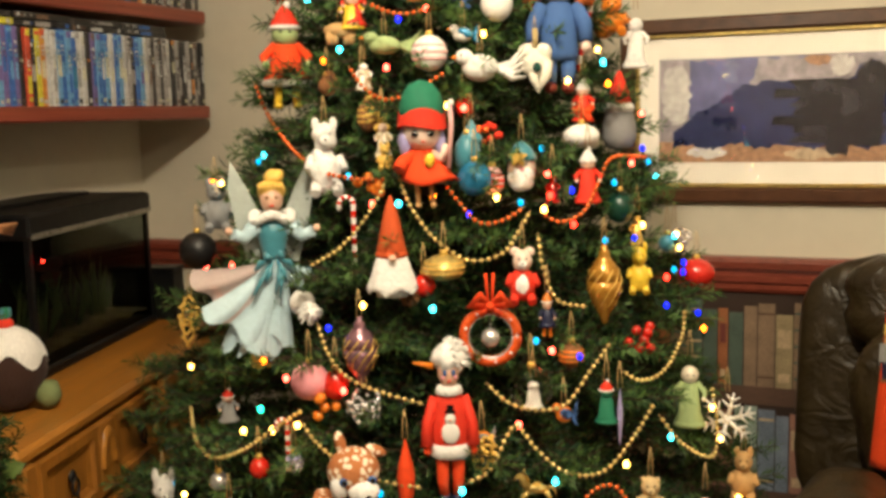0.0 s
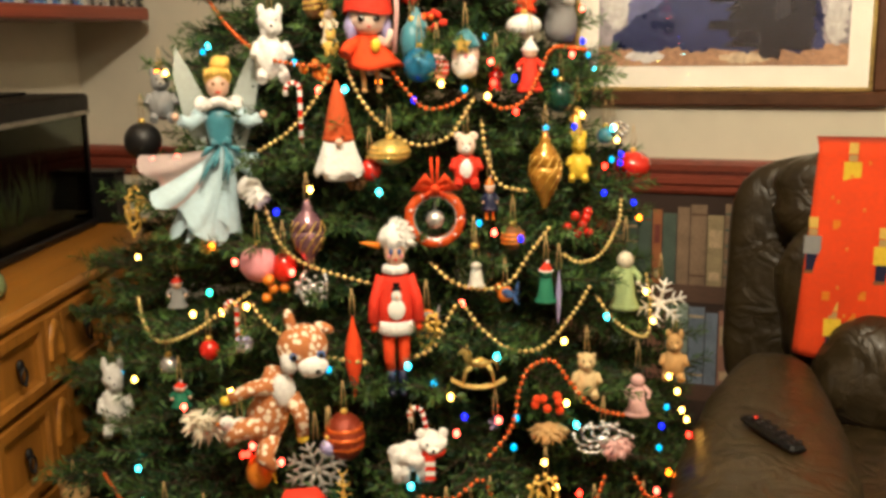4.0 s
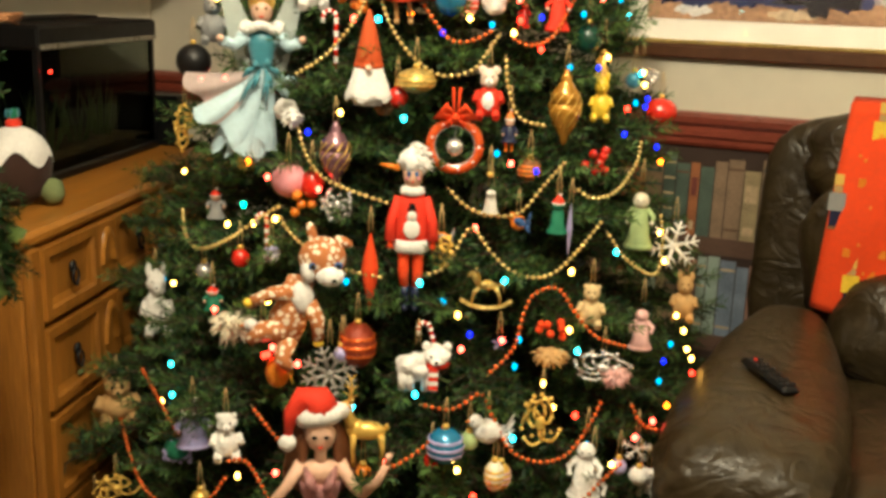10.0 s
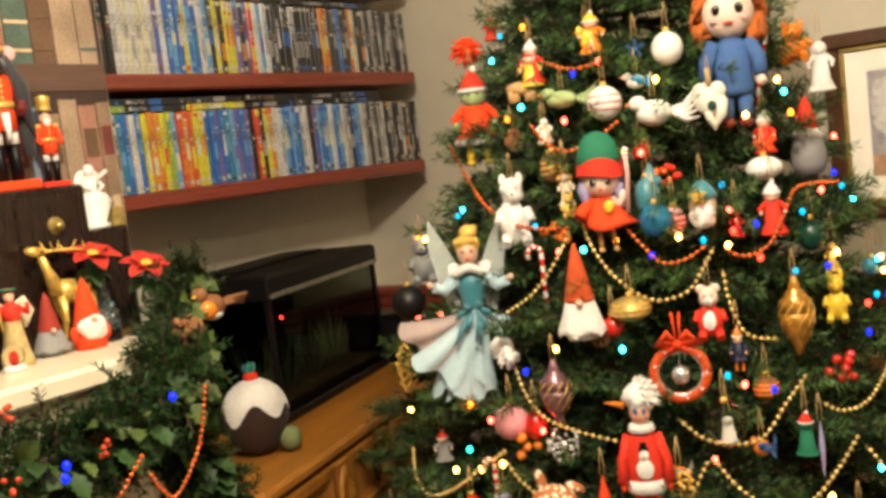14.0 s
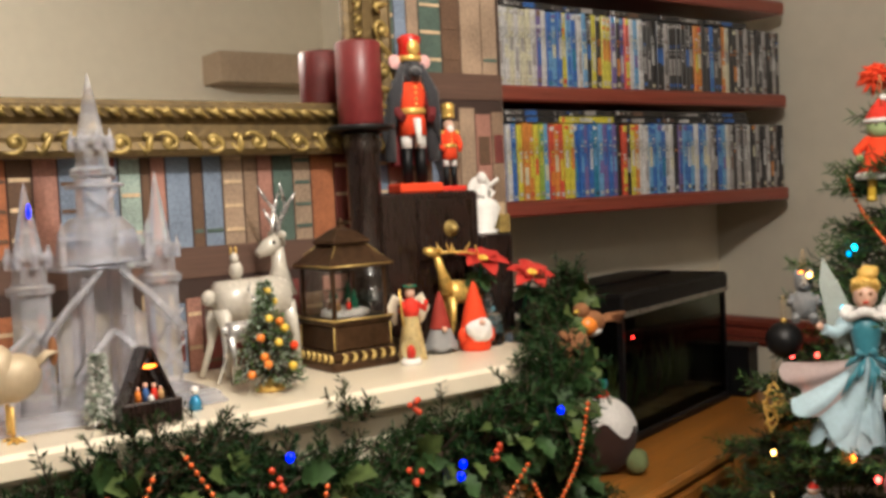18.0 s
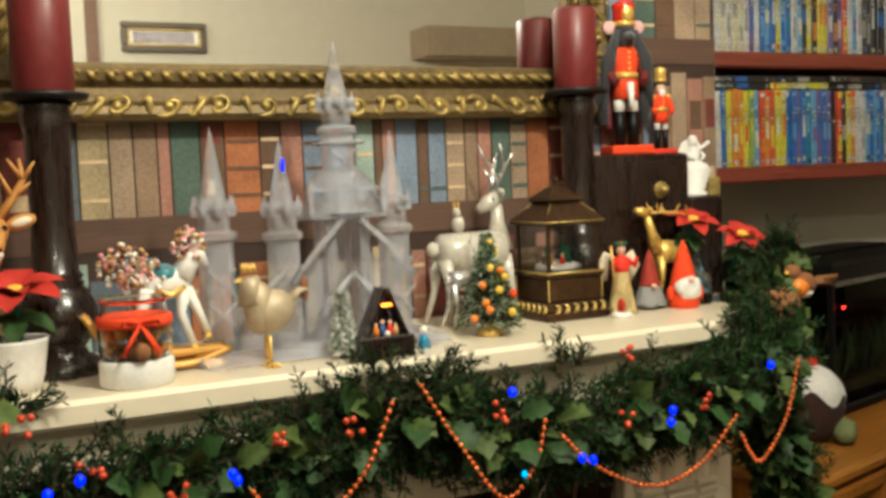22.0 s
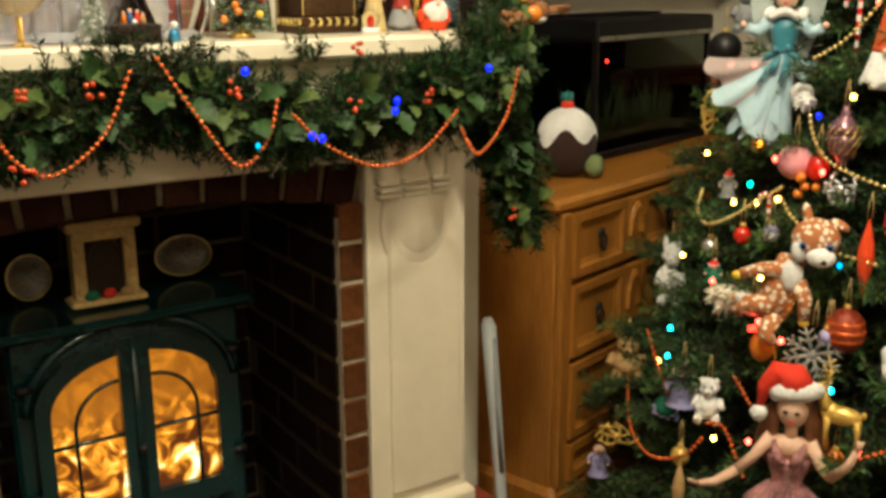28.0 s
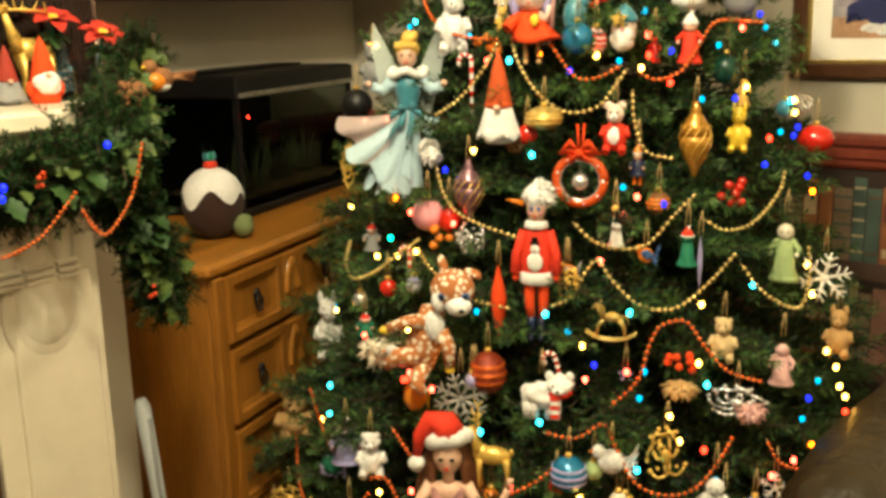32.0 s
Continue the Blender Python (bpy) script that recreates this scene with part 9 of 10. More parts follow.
for sg in (-1, 1):
    s.tube([(sg * 0.006, 0.012, 0.092), (sg * 0.020, 0.016, 0.098), (sg * 0.028, 0.016, 0.080), (sg * 0.022, 0.016, 0.056)], [0.006, 0.012, 0.012, 0.003], IVORY, 8, sx=0.35)
    s.tube([(sg * 0.012, 0, 0.090), (sg * 0.021, -0.012, 0.082), (sg * 0.020, -0.020, 0.096)], [0.005, 0.0045, 0.0035], RED, 7)
s.tube([(-0.021, -0.020, 0.058), (-0.025, -0.020, 0.118)], 0.0020, GOLD, 5)
thing("angel_figure", "pale gold and red angel figurine with cream wings", "angel figure", pose(-1.290, 0.850, MZ, 0, 0, 75), shape=s)
globe = thing("snow_globe", "tiny snow globe with a red figure inside", "snow globe", pose(-1.248, 0.818, MZ))
s = Shape()
s.lathe([(0.017, 0), (0.018, 0.006), (0.014, 0.010)], WHITE, seg=16)
part("base", s, globe)
s = Shape()
s.ball((0, 0, 0.024), 0.017, GLASS, 16, 10)
part("dome", s, globe)
s = Shape()
s.ball((0, 0, 0.020), (0.006, 0.006, 0.010), RED, 10, 8)
part("figure", s, globe)
DARK_RED_FELT = plain("dark_red_felt", (0.30, 0.028, 0.014), 0.8)
g = gonk("grey bearded gonk with a pointed dark red hat", -1.305, 0.920, MZ + 0.052, 75, 0.060, 0.104, DARK_RED_FELT, GREY, GREY)
tagged(g, group="mantel gonks")
s = Shape()
s.lathe([(0.024, 0), (0.027, 0.006), (0.026, 0.030), (0.021, 0.056), (0.014, 0.084), (0.007, 0.106), (0.001, 0.118)], ORANGE_RED, seg=20)
s.ball((0, -0.018, 0.034), (0.023, 0.016, 0.021), FUR, 22, 14, wobble=0.3)
s.ball((0, -0.033, 0.050), (0.006, 0.005, 0.005), SKIN, 10, 8)
for sg in (-1, 1):
    s.ball((sg * 0.026, -0.006, 0.026), (0.008, 0.009, 0.014), ORANGE_RED, 10, 8)
thing("gonk", "orange-red felt gonk with a round white beard", "gonk", pose(-1.282, 0.976, MZ, 0, 0, 75), group="mantel gonks", shape=s)
s = Shape()
s.lathe([(0.018, 0), (0.020, 0.004), (0.018, 0.05), (0.020, 0.054)], GLASS, seg=16)
thing("glass_tumbler", "small clear glass tumbler behind the gonk", "glass", pose(-1.30, 1.030, MZ), shape=s)

# dark wooden cabinet box with figures on top
box = thing("wooden_box", "dark wooden drawer box with a brass knob", "box", pose(-1.437, 0.975, MZ))
s = Shape()
s.box((0, 0, 0.136), (0.094, 0.215, 0.272), DARK_WOOD, bevel=0.004)
part("body", s, box)
s = Shape()
s.box((0.049, 0.030, 0.205), (0.006, 0.125, 0.110), DARK_WOOD, bevel=0.003)
d = part("drawer", s, box)
s = Shape()
s.lathe([(0.016, 0), (0.015, 0.004), (0.006, 0.008), (0.009, 0.014), (0.001, 0.018)], GILT, (0.052, 0.037, 0.205), 14, axis=(1, 0, 0))
part("knob", s, d)
s = Shape()
s.box((0, 0, 0.094), (0.094, 0.078, 0.188), DARK_WOOD, bevel=0.004)
thing("small_wooden_box", "lower dark wooden box beside the cabinet", "box", pose(-1.437, 1.124, MZ), shape=s)
s = Shape()
s.box((0, 0, 0.018), (0.02, 0.026, 0.036), GILT, bevel=0.002)
thing("gold_block", "small square gold trinket box", "trinket box", pose(-1.418, 1.162, MZ + 0.188), shape=s)


CHARCOAL = plain("charcoal_fur", (0.035, 0.035, 0.04), 0.95, sheen=0.3, bump=0.6)


def nutcracker(x, y, z, h, coat, hat, king=False, label=""):
    s, k = Shape(), h
    s.box((0, 0, 0.03 * k), (0.24 * k, 0.34 * k, 0.06 * k), ORANGE_RED if king else RED, bevel=0.01 * k)
    for sg in (-1, 1):
        s.tube([(0, sg * 0.055 * k, 0.06 * k), (0, sg * 0.055 * k, 0.30 * k)], 0.042 * k, BLACK, 10)
        s.tube([(0, sg * 0.055 * k, 0.28 * k), (0, sg * 0.055 * k, 0.38 * k)], 0.044 * k, WHITE, 10)
        s.tube([(0.0, sg * 0.10 * k, 0.64 * k), (0.03 * k, sg * 0.145 * k, 0.52 * k), (0.09 * k, sg * 0.11 * k, 0.46 * k)], [0.045 * k, 0.038 * k, 0.030 * k], coat if not king else plain("wine_velvet", (0.14, 0.01, 0.012), 0.8), 10)
        s.ball((0, sg * 0.11 * k, 0.66 * k), (0.05 * k, 0.05 * k, 0.03 * k), GOLD, 10, 6)
    s.lathe([(0.105 * k, 0.36 * k), (0.10 * k, 0.46 * k), (0.09 * k, 0.52 * k), (0.11 * k, 0.62 * k), (0.08 * k, 0.69 * k)], coat, seg=16, sx=0.8)
    s.lathe([(0.100 * k, 0.49 * k), (0.106 * k, 0.51 * k), (0.100 * k, 0.53 * k)], GOLD, seg=16, sx=0.85)
    for i in range(4):
        s.ball((0.082 * k, 0, (0.55 + 0.035 * i) * k), 0.012 * k, GOLD, 7, 5)
    if king:
        s.tube([(0.085 * k, 0, 0.46 * k), (0.105 * k, 0, 0.30 * k)], [0.03 * k, 0.02 * k], WHITE, 8)
        s.ball((0.02 * k, 0, 0.76 * k), (0.085 * k, 0.075 * k, 0.085 * k), CHARCOAL, 14, 10)
        s.lathe([(0.05 * k, 0), (0.02 * k, 0.07 * k), (0.001, 0.09 * k)], CHARCOAL, (0.08 * k, 0, 0.745 * k), 10, axis=(1, 0, -0.15))
        for sg in (-1, 1):
            s.ball((0.0, sg * 0.115 * k, 0.82 * k), (0.016 * k, 0.052 * k, 0.046 * k), PALE_PINK, 12, 8)
            s.ball((0.075 * k, sg * 0.035 * k, 0.79 * k), 0.014 * k, DARK_EYE, 7, 5)
            # dark fur-edged cloak hanging behind
            s.tube([(-0.04 * k, sg * 0.10 * k, 0.70 * k), (-0.03 * k, sg * 0.18 * k, 0.45 * k), (-0.03 * k, sg * 0.17 * k, 0.20 * k)], [0.04 * k, 0.055 * k, 0.045 * k], CHARCOAL, 8)
            for i in range(5):
                s.tube([(0.03 * k, sg * 0.07 * k, 0.80 * k), (0.05 * k, sg * (0.12 + 0.012 * i) * k, 0.62 * k), (0.03 * k, sg * (0.15 + 0.014 * i) * k, (0.42 - 0.03 * i) * k)], [0.022 * k, 0.030 * k, 0.008 * k], CHARCOAL, 6)
        s.box((-0.075 * k, 0, 0.42 * k), (0.03 * k, 0.30 * k, 0.50 * k), plain("wine_velvet", (0.14, 0.01, 0.012), 0.8), bevel=0.01 * k)
    else:
        s.ball((0, 0, 0.74 * k), (0.075 * k, 0.07 * k, 0.07 * k), SKIN, 12, 8)
        s.ball((0.055 * k, 0, 0.70 * k), (0.03 * k, 0.05 * k, 0.05 * k), FUR, 10, 8)
    if king:
        s.ball((0.075 * k, 0, 0.90 * k), (0.025 * k, 0.05 * k, 0.055 * k), GOLD, 10, 8)
    s.lathe([(0.075 * k, 0.82 * k), (0.085 * k, 0.84 * k), (0.08 * k, 0.92 * k), (0.092 * k, 0.965 * k), (0.05 * k, 0.99 * k), (0.001, 1.0 * k)], hat, seg=16)
    s.lathe([(0.080 * k, 0.82 * k), (0.089 * k, 0.835 * k), (0.083 * k, 0.86 * k)], GOLD, seg=16)
    return thing("nutcracker", label, "nutcracker", pose(x, y, z, 0, 0, -12) @ Matrix.Diagonal((0.9, 0.86, 1.0, 1.0)), shape=s, group="nutcrackers")


nutcracker(-1.425, 0.968, MZ + 0.272, 0.285, ORANGE_RED, RED_GLOSS, True, "mouse king nutcracker in a red coat and dark cloak")
nutcracker(-1.440, 1.060, MZ + 0.272, 0.165, ORANGE_RED, GOLD, False, "small red and gold nutcracker")
s = Shape()
s.lathe([(0.026, 0), (0.028, 0.008), (0.020, 0.010), (0.034, 0.05), (0.026, 0.062), (0.010, 0.070), (0.013, 0.090), (0.005, 0.096)], WHITE, seg=16)
s.ball((0, 0, 0.106), (0.010, 0.010, 0.012), WHITE, 12, 8)
for sg in (-1, 1):
    s.ball((-0.006, sg * 0.016, 0.090), (0.003, 0.012, 0.020), WHITE, 10, 8, turn=rotx(sg * 25))
    s.tube([(0.0, sg * 0.010, 0.088), (0.010, sg * 0.020, 0.078), (0.014, sg * 0.008, 0.070)], 0.0035, WHITE, 6)
s.tube([(0.004, 0.010, 0.088), (0.012, 0.03, 0.104)], 0.004, WHITE, 6)
thing("fairy_figurine", "white porcelain winged fairy figurine", "figurine", pose(-1.415, 1.114, MZ + 0.188, 0, 0, 0), shape=s)
mini_tree("small teal glass tree at the end of the mantel", -1.365, 1.060, MZ, 0.17, 0.026, TEAL, SILVER)


# ---- poinsettias, robin and cone in the greenery ----
PETAL = plain("red_velvet_petal", (0.46, 0.022, 0.010), 0.75)


def poinsettia(label, x, y, z, r, lean=0.0):
    ob = thing("poinsettia", label, "poinsettia", pose(x, y, z, 0, lean, -12))
    rng = random.Random(int(100 * abs(y)))
    for ring, (n, tilt, size) in enumerate(((6, 0.15, 1.0), (5, 0.5, 0.7))):
        for k in range(n):
            a = 2 * math.pi * k / n + 0.4 * ring
            s = Shape()
            d = Vector((math.cos(a), math.sin(a), tilt - 0.2 * rng.random()))
            leaf_shape(s, Vector((0, 0, 0)), d, (0, 0, 1), r * size, PETAL, spiky=False)
            part("petal", s, ob)
    s = Shape()
    for k in range(6):
        s.ball((0.006 * math.cos(k), 0.006 * math.sin(k), 0.008), 0.004, YELLOW, 7, 5)
    part("heart", s, ob)
    s = Shape()
    s.tube([(0, 0, 0), (0, 0, -0.07)], 0.003, GREEN, 6)
    for k in range(5):
        a = 2 * math.pi * k / 5
        leaf_shape(s, Vector((0, 0, -0.03)), (math.cos(a), math.sin(a), -0.4), (0, 0, 1), r * 0.75, LEAF, spiky=False)
    part("leaves", s, ob)
    return ob


poinsettia("red poinsettia bloom in a white pot", -1.222, -0.105, 1.360, 0.066, 16)
poinsettia("red poinsettia bloom in a white pot", -1.235, -0.155, 1.345, 0.050, 14)
s = Shape()
s.lathe([(0.030, 0), (0.036, 0.02), (0.042, 0.062), (0.044, 0.066), (0.040, 0.066), (0.034, 0.05), (0.001, 0.05)], WHITE, seg=24)
s.lathe([(0.038, 0.056), (0.001, 0.058)], BARK, seg=16)
thing("plant_pot", "white plant pot holding a poinsettia", "plant pot", pose(-1.225, -0.112, MZ), shape=s)
poinsettia("red poinsettia flower tucked into the garland", -1.320, 1.030, 1.385, 0.050, 24)
poinsettia("red poinsettia flower tucked into the garland", -1.270, 1.098, 1.356, 0.047, 28)
s = Shape()
s.ball((0, 0, 0), (0.022, 0.030, 0.022), BROWN, 14, 10)
s.ball((0.006, -0.012, -0.004), (0.018, 0.020, 0.018), ORANGE, 12, 8)
s.ball((0.004, 0.0, -0.014), (0.016, 0.020, 0.010), WHITE, 12, 8)
s.ball((0.0, -0.020, 0.022), (0.015, 0.015, 0.014), BROWN, 12, 8)
s.lathe([(0.004, 0), (0.0004, 0.010)], YELLOW, (0.004, -0.034, 0.022), 6, axis=(0.2, -1, 0))
for k in range(4):
    s.tube([(0, 0.020, 0), (-0.002 * k, 0.05, 0.002 * k), (0.004 * (k - 2), 0.085, 0.006 * (k - 1.5))], [0.006, 0.006, 0.003], BROWN, 5, sx=0.4)
s.tube([(0, 0.0, 0.02), (-0.005, -0.002, 0.085)], 0.003, BARK, 5)
thing("robin_ornament", "small feathered robin perched on the garland", "bird ornament", pose(-1.183, 1.152, 1.274), shape=s)
s = Shape()
s.ball((0, 0, 0), (0.020, 0.020, 0.024), BARK, 10, 8)
cone_scales(s, (0, 0, 0), 0.062, 0.056, BROWN, axis=(0.8, -0.3, 0.5))
thing("pine_cone", "brown pine cone wired into the garland", "pine cone", pose(-1.110, 1.035, 1.253), shape=s)

# ---- plush pudding on the sideboard ----
pud = thing("plush_pudding", "plush Christmas pudding with white icing and a cherry", "soft toy", pose(-1.600, 1.597, SBH))
pud.scale = (0.88, 0.88, 1.00)
CHOC = plain("chocolate_plush", (0.034, 0.012, 0.007), 0.95, sheen=0.05, bump=0.6)
s = Shape()
s.ball((0, 0, 0.088), (0.088, 0.088, 0.088), CHOC, 24, 16, wobble=0.05)
part("body", s, pud)
s = Shape()
rows = []
for i in range(9):
    row = []
    for j in range(40):
        b = 2 * math.pi * j / 40
        edge = 1.34 + 0.20 * math.sin(b * 5 + 2.4) + 0.10 * math.sin(b * 3)
        a = edge * i / 8
        r = 0.0945 - 0.003 * (i / 8) ** 4
        row.append((r * math.sin(a) * math.cos(b), r * math.sin(a) * math.sin(b), 0.088 + (r - 0.001) * math.cos(a)))
    rows.append(row)
s.grid(rows, FUR, cap=False)
part("icing", s, pud, "white fleece icing")
s = Shape()
s.ball((0, 0, 0.186), (0.020, 0.020, 0.014), RED, 14, 8)
part("cherry", s, pud)
s = Shape()
for k in range(5):
    a = 2 * math.pi * k / 5
    leaf_shape(s, Vector((0, 0, 0.194)), (math.cos(a) * 0.6, math.sin(a) * 0.6, 1), (math.cos(a + 1), math.sin(a + 1), 0), 0.030, TEAL, False)
s.ball((0, 0, 0.205), (0.014, 0.014, 0.016), GREEN, 10, 7, wobble=0.2)
part("felt_leaves", s, pud, "green felt leaves")
s = Shape()
s.ball((0.085, 0.035, 0.034), 0.030, plain("sprout_plush", (0.17, 0.21, 0.085), 0.9, bump=0.5), 14, 10, wobble=0.12)
part("green_sprout", s, pud, "green plush sprout")

# ---- garland trimmings ----
for pts in (((-1.005, -0.20, 1.08), (-1.005, -0.14, 1.062), (-1.015, -0.09, 1.075)), ((-1.005, -0.069, 1.14), (-1.005, -0.045, 1.081), (-1.005, 0.002, 1.041), (-1.005, 0.052, 1.064), (-1.005, 0.085, 1.121)), ((-1.005, 0.117, 1.138), (-1.005, 0.145, 1.098), (-1.005, 0.189, 1.08), (-1.005, 0.257, 1.128), (-1.005, 0.302, 1.217)), ((-1.005, 0.333, 1.236), (-1.005, 0.39, 1.144), (-1.005, 0.45, 1.066), (-1.005, 0.498, 1.102), (-1.005, 0.517, 1.162)), ((-1.005, 0.537, 1.139), (-1.005, 0.592, 1.086), (-1.005, 0.685, 1.042), (-1.005, 0.77, 1.058), (-1.005, 0.841, 1.119)), ((-1.005, 0.848, 1.095), (-1.01, 0.87, 1.06), (-1.015, 0.90, 1.043), (-1.03, 0.963, 1.097), (-1.04, 1.0, 1.183))):
    bead_chain(RED_BEAD, "orange-red bead chain swagged along the garland", pts, 0.0036, 0.0086)
ORANGE_BERRY = plain("orange_red_berry", (0.55, 0.055, 0.012), 0.25, coat=0.4)
leds = thing("garland_lights", "string of tiny blue lights in the mantel garland", "fairy lights")
for place in ((-1.0, -0.098, 1.167), (-1.0, -0.065, 1.177), (-1.0, 0.098, 1.157), (-1.0, 0.103, 1.149), (-1.0, 0.465, 1.204), (-1.0, 0.569, 1.101), (-1.0, 0.586, 1.096), (-1.0, 0.722, 1.145), (-1.0, 0.718, 1.129), (-1.0, 0.904, 1.188)):
    bulb(leds, place, L_BLUE, 1.05)
for place in ((-1.0, -0.001, 1.116), (-1.0, 0.479, 1.094)):
    bulb(leds, place, L_CYAN, 0.75)
for x, y, z in ((-1.005, -0.121, 1.24), (-1.005, -0.053, 1.185), (-1.005, 0.035, 1.144), (-1.005, 0.154, 1.188), (-1.005, 0.254, 1.191), (-1.005, 0.45, 1.179), (-1.03, 0.672, 1.225), (-1.005, 0.78, 1.147), (-1.005, 0.652, 1.141), (-1.04, -0.156, 1.27), (-1.005, 0.148, 1.087), (-1.005, -0.076, 1.084), (-1.09, 1.03, 0.905)):
    rng = random.Random(int(1000 * (y + z)))
    for k in range(5):
        s = Shape()
        s.ball((0, 0, 0), 0.0044, ORANGE_BERRY, 9, 7)
        part("berry", s, garland, "glossy red berry", pose(x + rng.uniform(-0.008, 0.008), y + rng.uniform(-0.014, 0.014), z + rng.uniform(-0.012, 0.012)))

# ---- by the hearth ----
s = Shape()
s.tube([(0, 0, 0.62), (0.004, 0, 0.60), (0.010, 0.01, 0.45), (0.022, 0.02, 0.25), (0.030, 0.03, 0.05), (0.030, 0.03, 0.0)], [0.012, 0.022, 0.020, 0.017, 0.020, 0.020], plain("pale_grey_plastic", (0.55, 0.58, 0.58), 0.4), 12, sx=0.8)
s.tube([(0.020, 0.0, 0.58), (0.024, 0.006, 0.42), (0.036, 0.016, 0.26)], [0.007, 0.006, 0.006], GREY, 8)
thing("handheld_vacuum", "pale grey upright handheld vacuum leaning by the fireplace", "vacuum cleaner", pose(-1.30, 1.125, 0.0), shape=s)
s = Shape()
s.box((0, 0, 0.10), (0.16, 0.11, 0.20), plain("dark_red_card", (0.22, 0.035, 0.02), 0.5), bevel=0.004)
s.box((0, 0, 0.203), (0.168, 0.118, 0.02), plain("dark_red_card", (0.22, 0.035, 0.02), 0.5), bevel=0.004)
thing("red_box", "dark red lidded box standing beside the hearth", "box", pose(-1.24, 1.055, 0.0), shape=s)


# ---- green enamel stove in the opening ----
stove = thing("stove", "dark green enamelled stove with arched glazed doors and flames", "stove", pose(-1.36, 0.365, 0.06))
W, H, D = 0.42, 0.695, 0.20     # width along y, height, depth behind the front
s = Shape()
s.box((-D / 2, 0, H / 2 + 0.02), (D, W, H - 0.06), GREEN_ENAMEL, bevel=0.010)
part("body", s, stove)
s = Shape()
s.box((-D / 2 + 0.006, 0, H - 0.006), (D + 0.045, W + 0.05, 0.020), GREEN_ENAMEL, bevel=0.008)
part("top_plate", s, stove)
s = Shape()
s.box((-D / 2 + 0.01, 0, 0.03), (D + 0.05, W + 0.04, 0.06), GREEN_ENAMEL, bevel=0.012)
part("base_plate", s, stove)
FLAME = bpy.data.materials.new("lit_flame_screen")
FLAME.use_nodes = True
n, l = FLAME.node_tree.nodes, FLAME.node_tree.links
b = n["Principled BSDF"]
co, mp, nz, rp = n.new("ShaderNodeTexCoord"), n.new("ShaderNodeMapping"), n.new("ShaderNodeTexNoise"), n.new("ShaderNodeValToRGB")
mp.inputs["Scale"].default_value = (1, 10, 10)
nz.inputs["Scale"].default_value, nz.inputs["Detail"].default_value, nz.inputs["Distortion"].default_value = 1.6, 4, 1.2
l.new(co.outputs["Object"], mp.inputs["Vector"])
l.new(mp.outputs["Vector"], nz.inputs["Vector"])
sep, amp, mul, off = n.new("ShaderNodeSeparateXYZ"), n.new("ShaderNodeMapRange"), n.new("ShaderNodeMath"), n.new("ShaderNodeMapRange")
l.new(co.outputs["Object"], sep.inputs["Vector"])
for node, lo, hi in ((amp, 2.6, 0.25), (off, -0.80, 0.33)):
    l.new(sep.outputs["Z"], node.inputs["Value"])
    node.inputs["From Min"].default_value, node.inputs["From Max"].default_value = 0.40, 0.48
    node.inputs["To Min"].default_value, node.inputs["To Max"].default_value = lo, hi
mul.operation = "MULTIPLY_ADD"
l.new(nz.outputs["Fac"], mul.inputs[0])
l.new(amp.outputs[0], mul.inputs[1])
l.new(off.outputs[0], mul.inputs[2])
l.new(mul.outputs[0], rp.inputs["Fac"])
e = rp.color_ramp.elements
e[0].position, e[0].color = 0.30, (0.06, 0.010, 0.001, 1)
e[1].position, e[1].color = 0.86, (1.0, 0.92, 0.60, 1)
for at, tone in ((0.45, (0.26, 0.075, 0.004, 1)), (0.58, (0.75, 0.24, 0.012, 1)), (0.72, (1.0, 0.55, 0.08, 1))):
    mid = e.new(at)
    mid.color = tone
l.new(rp.outputs["Color"], b.inputs["Emission Color"])
b.inputs["Emission Strength"].default_value = 1.9
b.inputs["Base Color"].default_value = (0.05, 0.02, 0.01, 1)


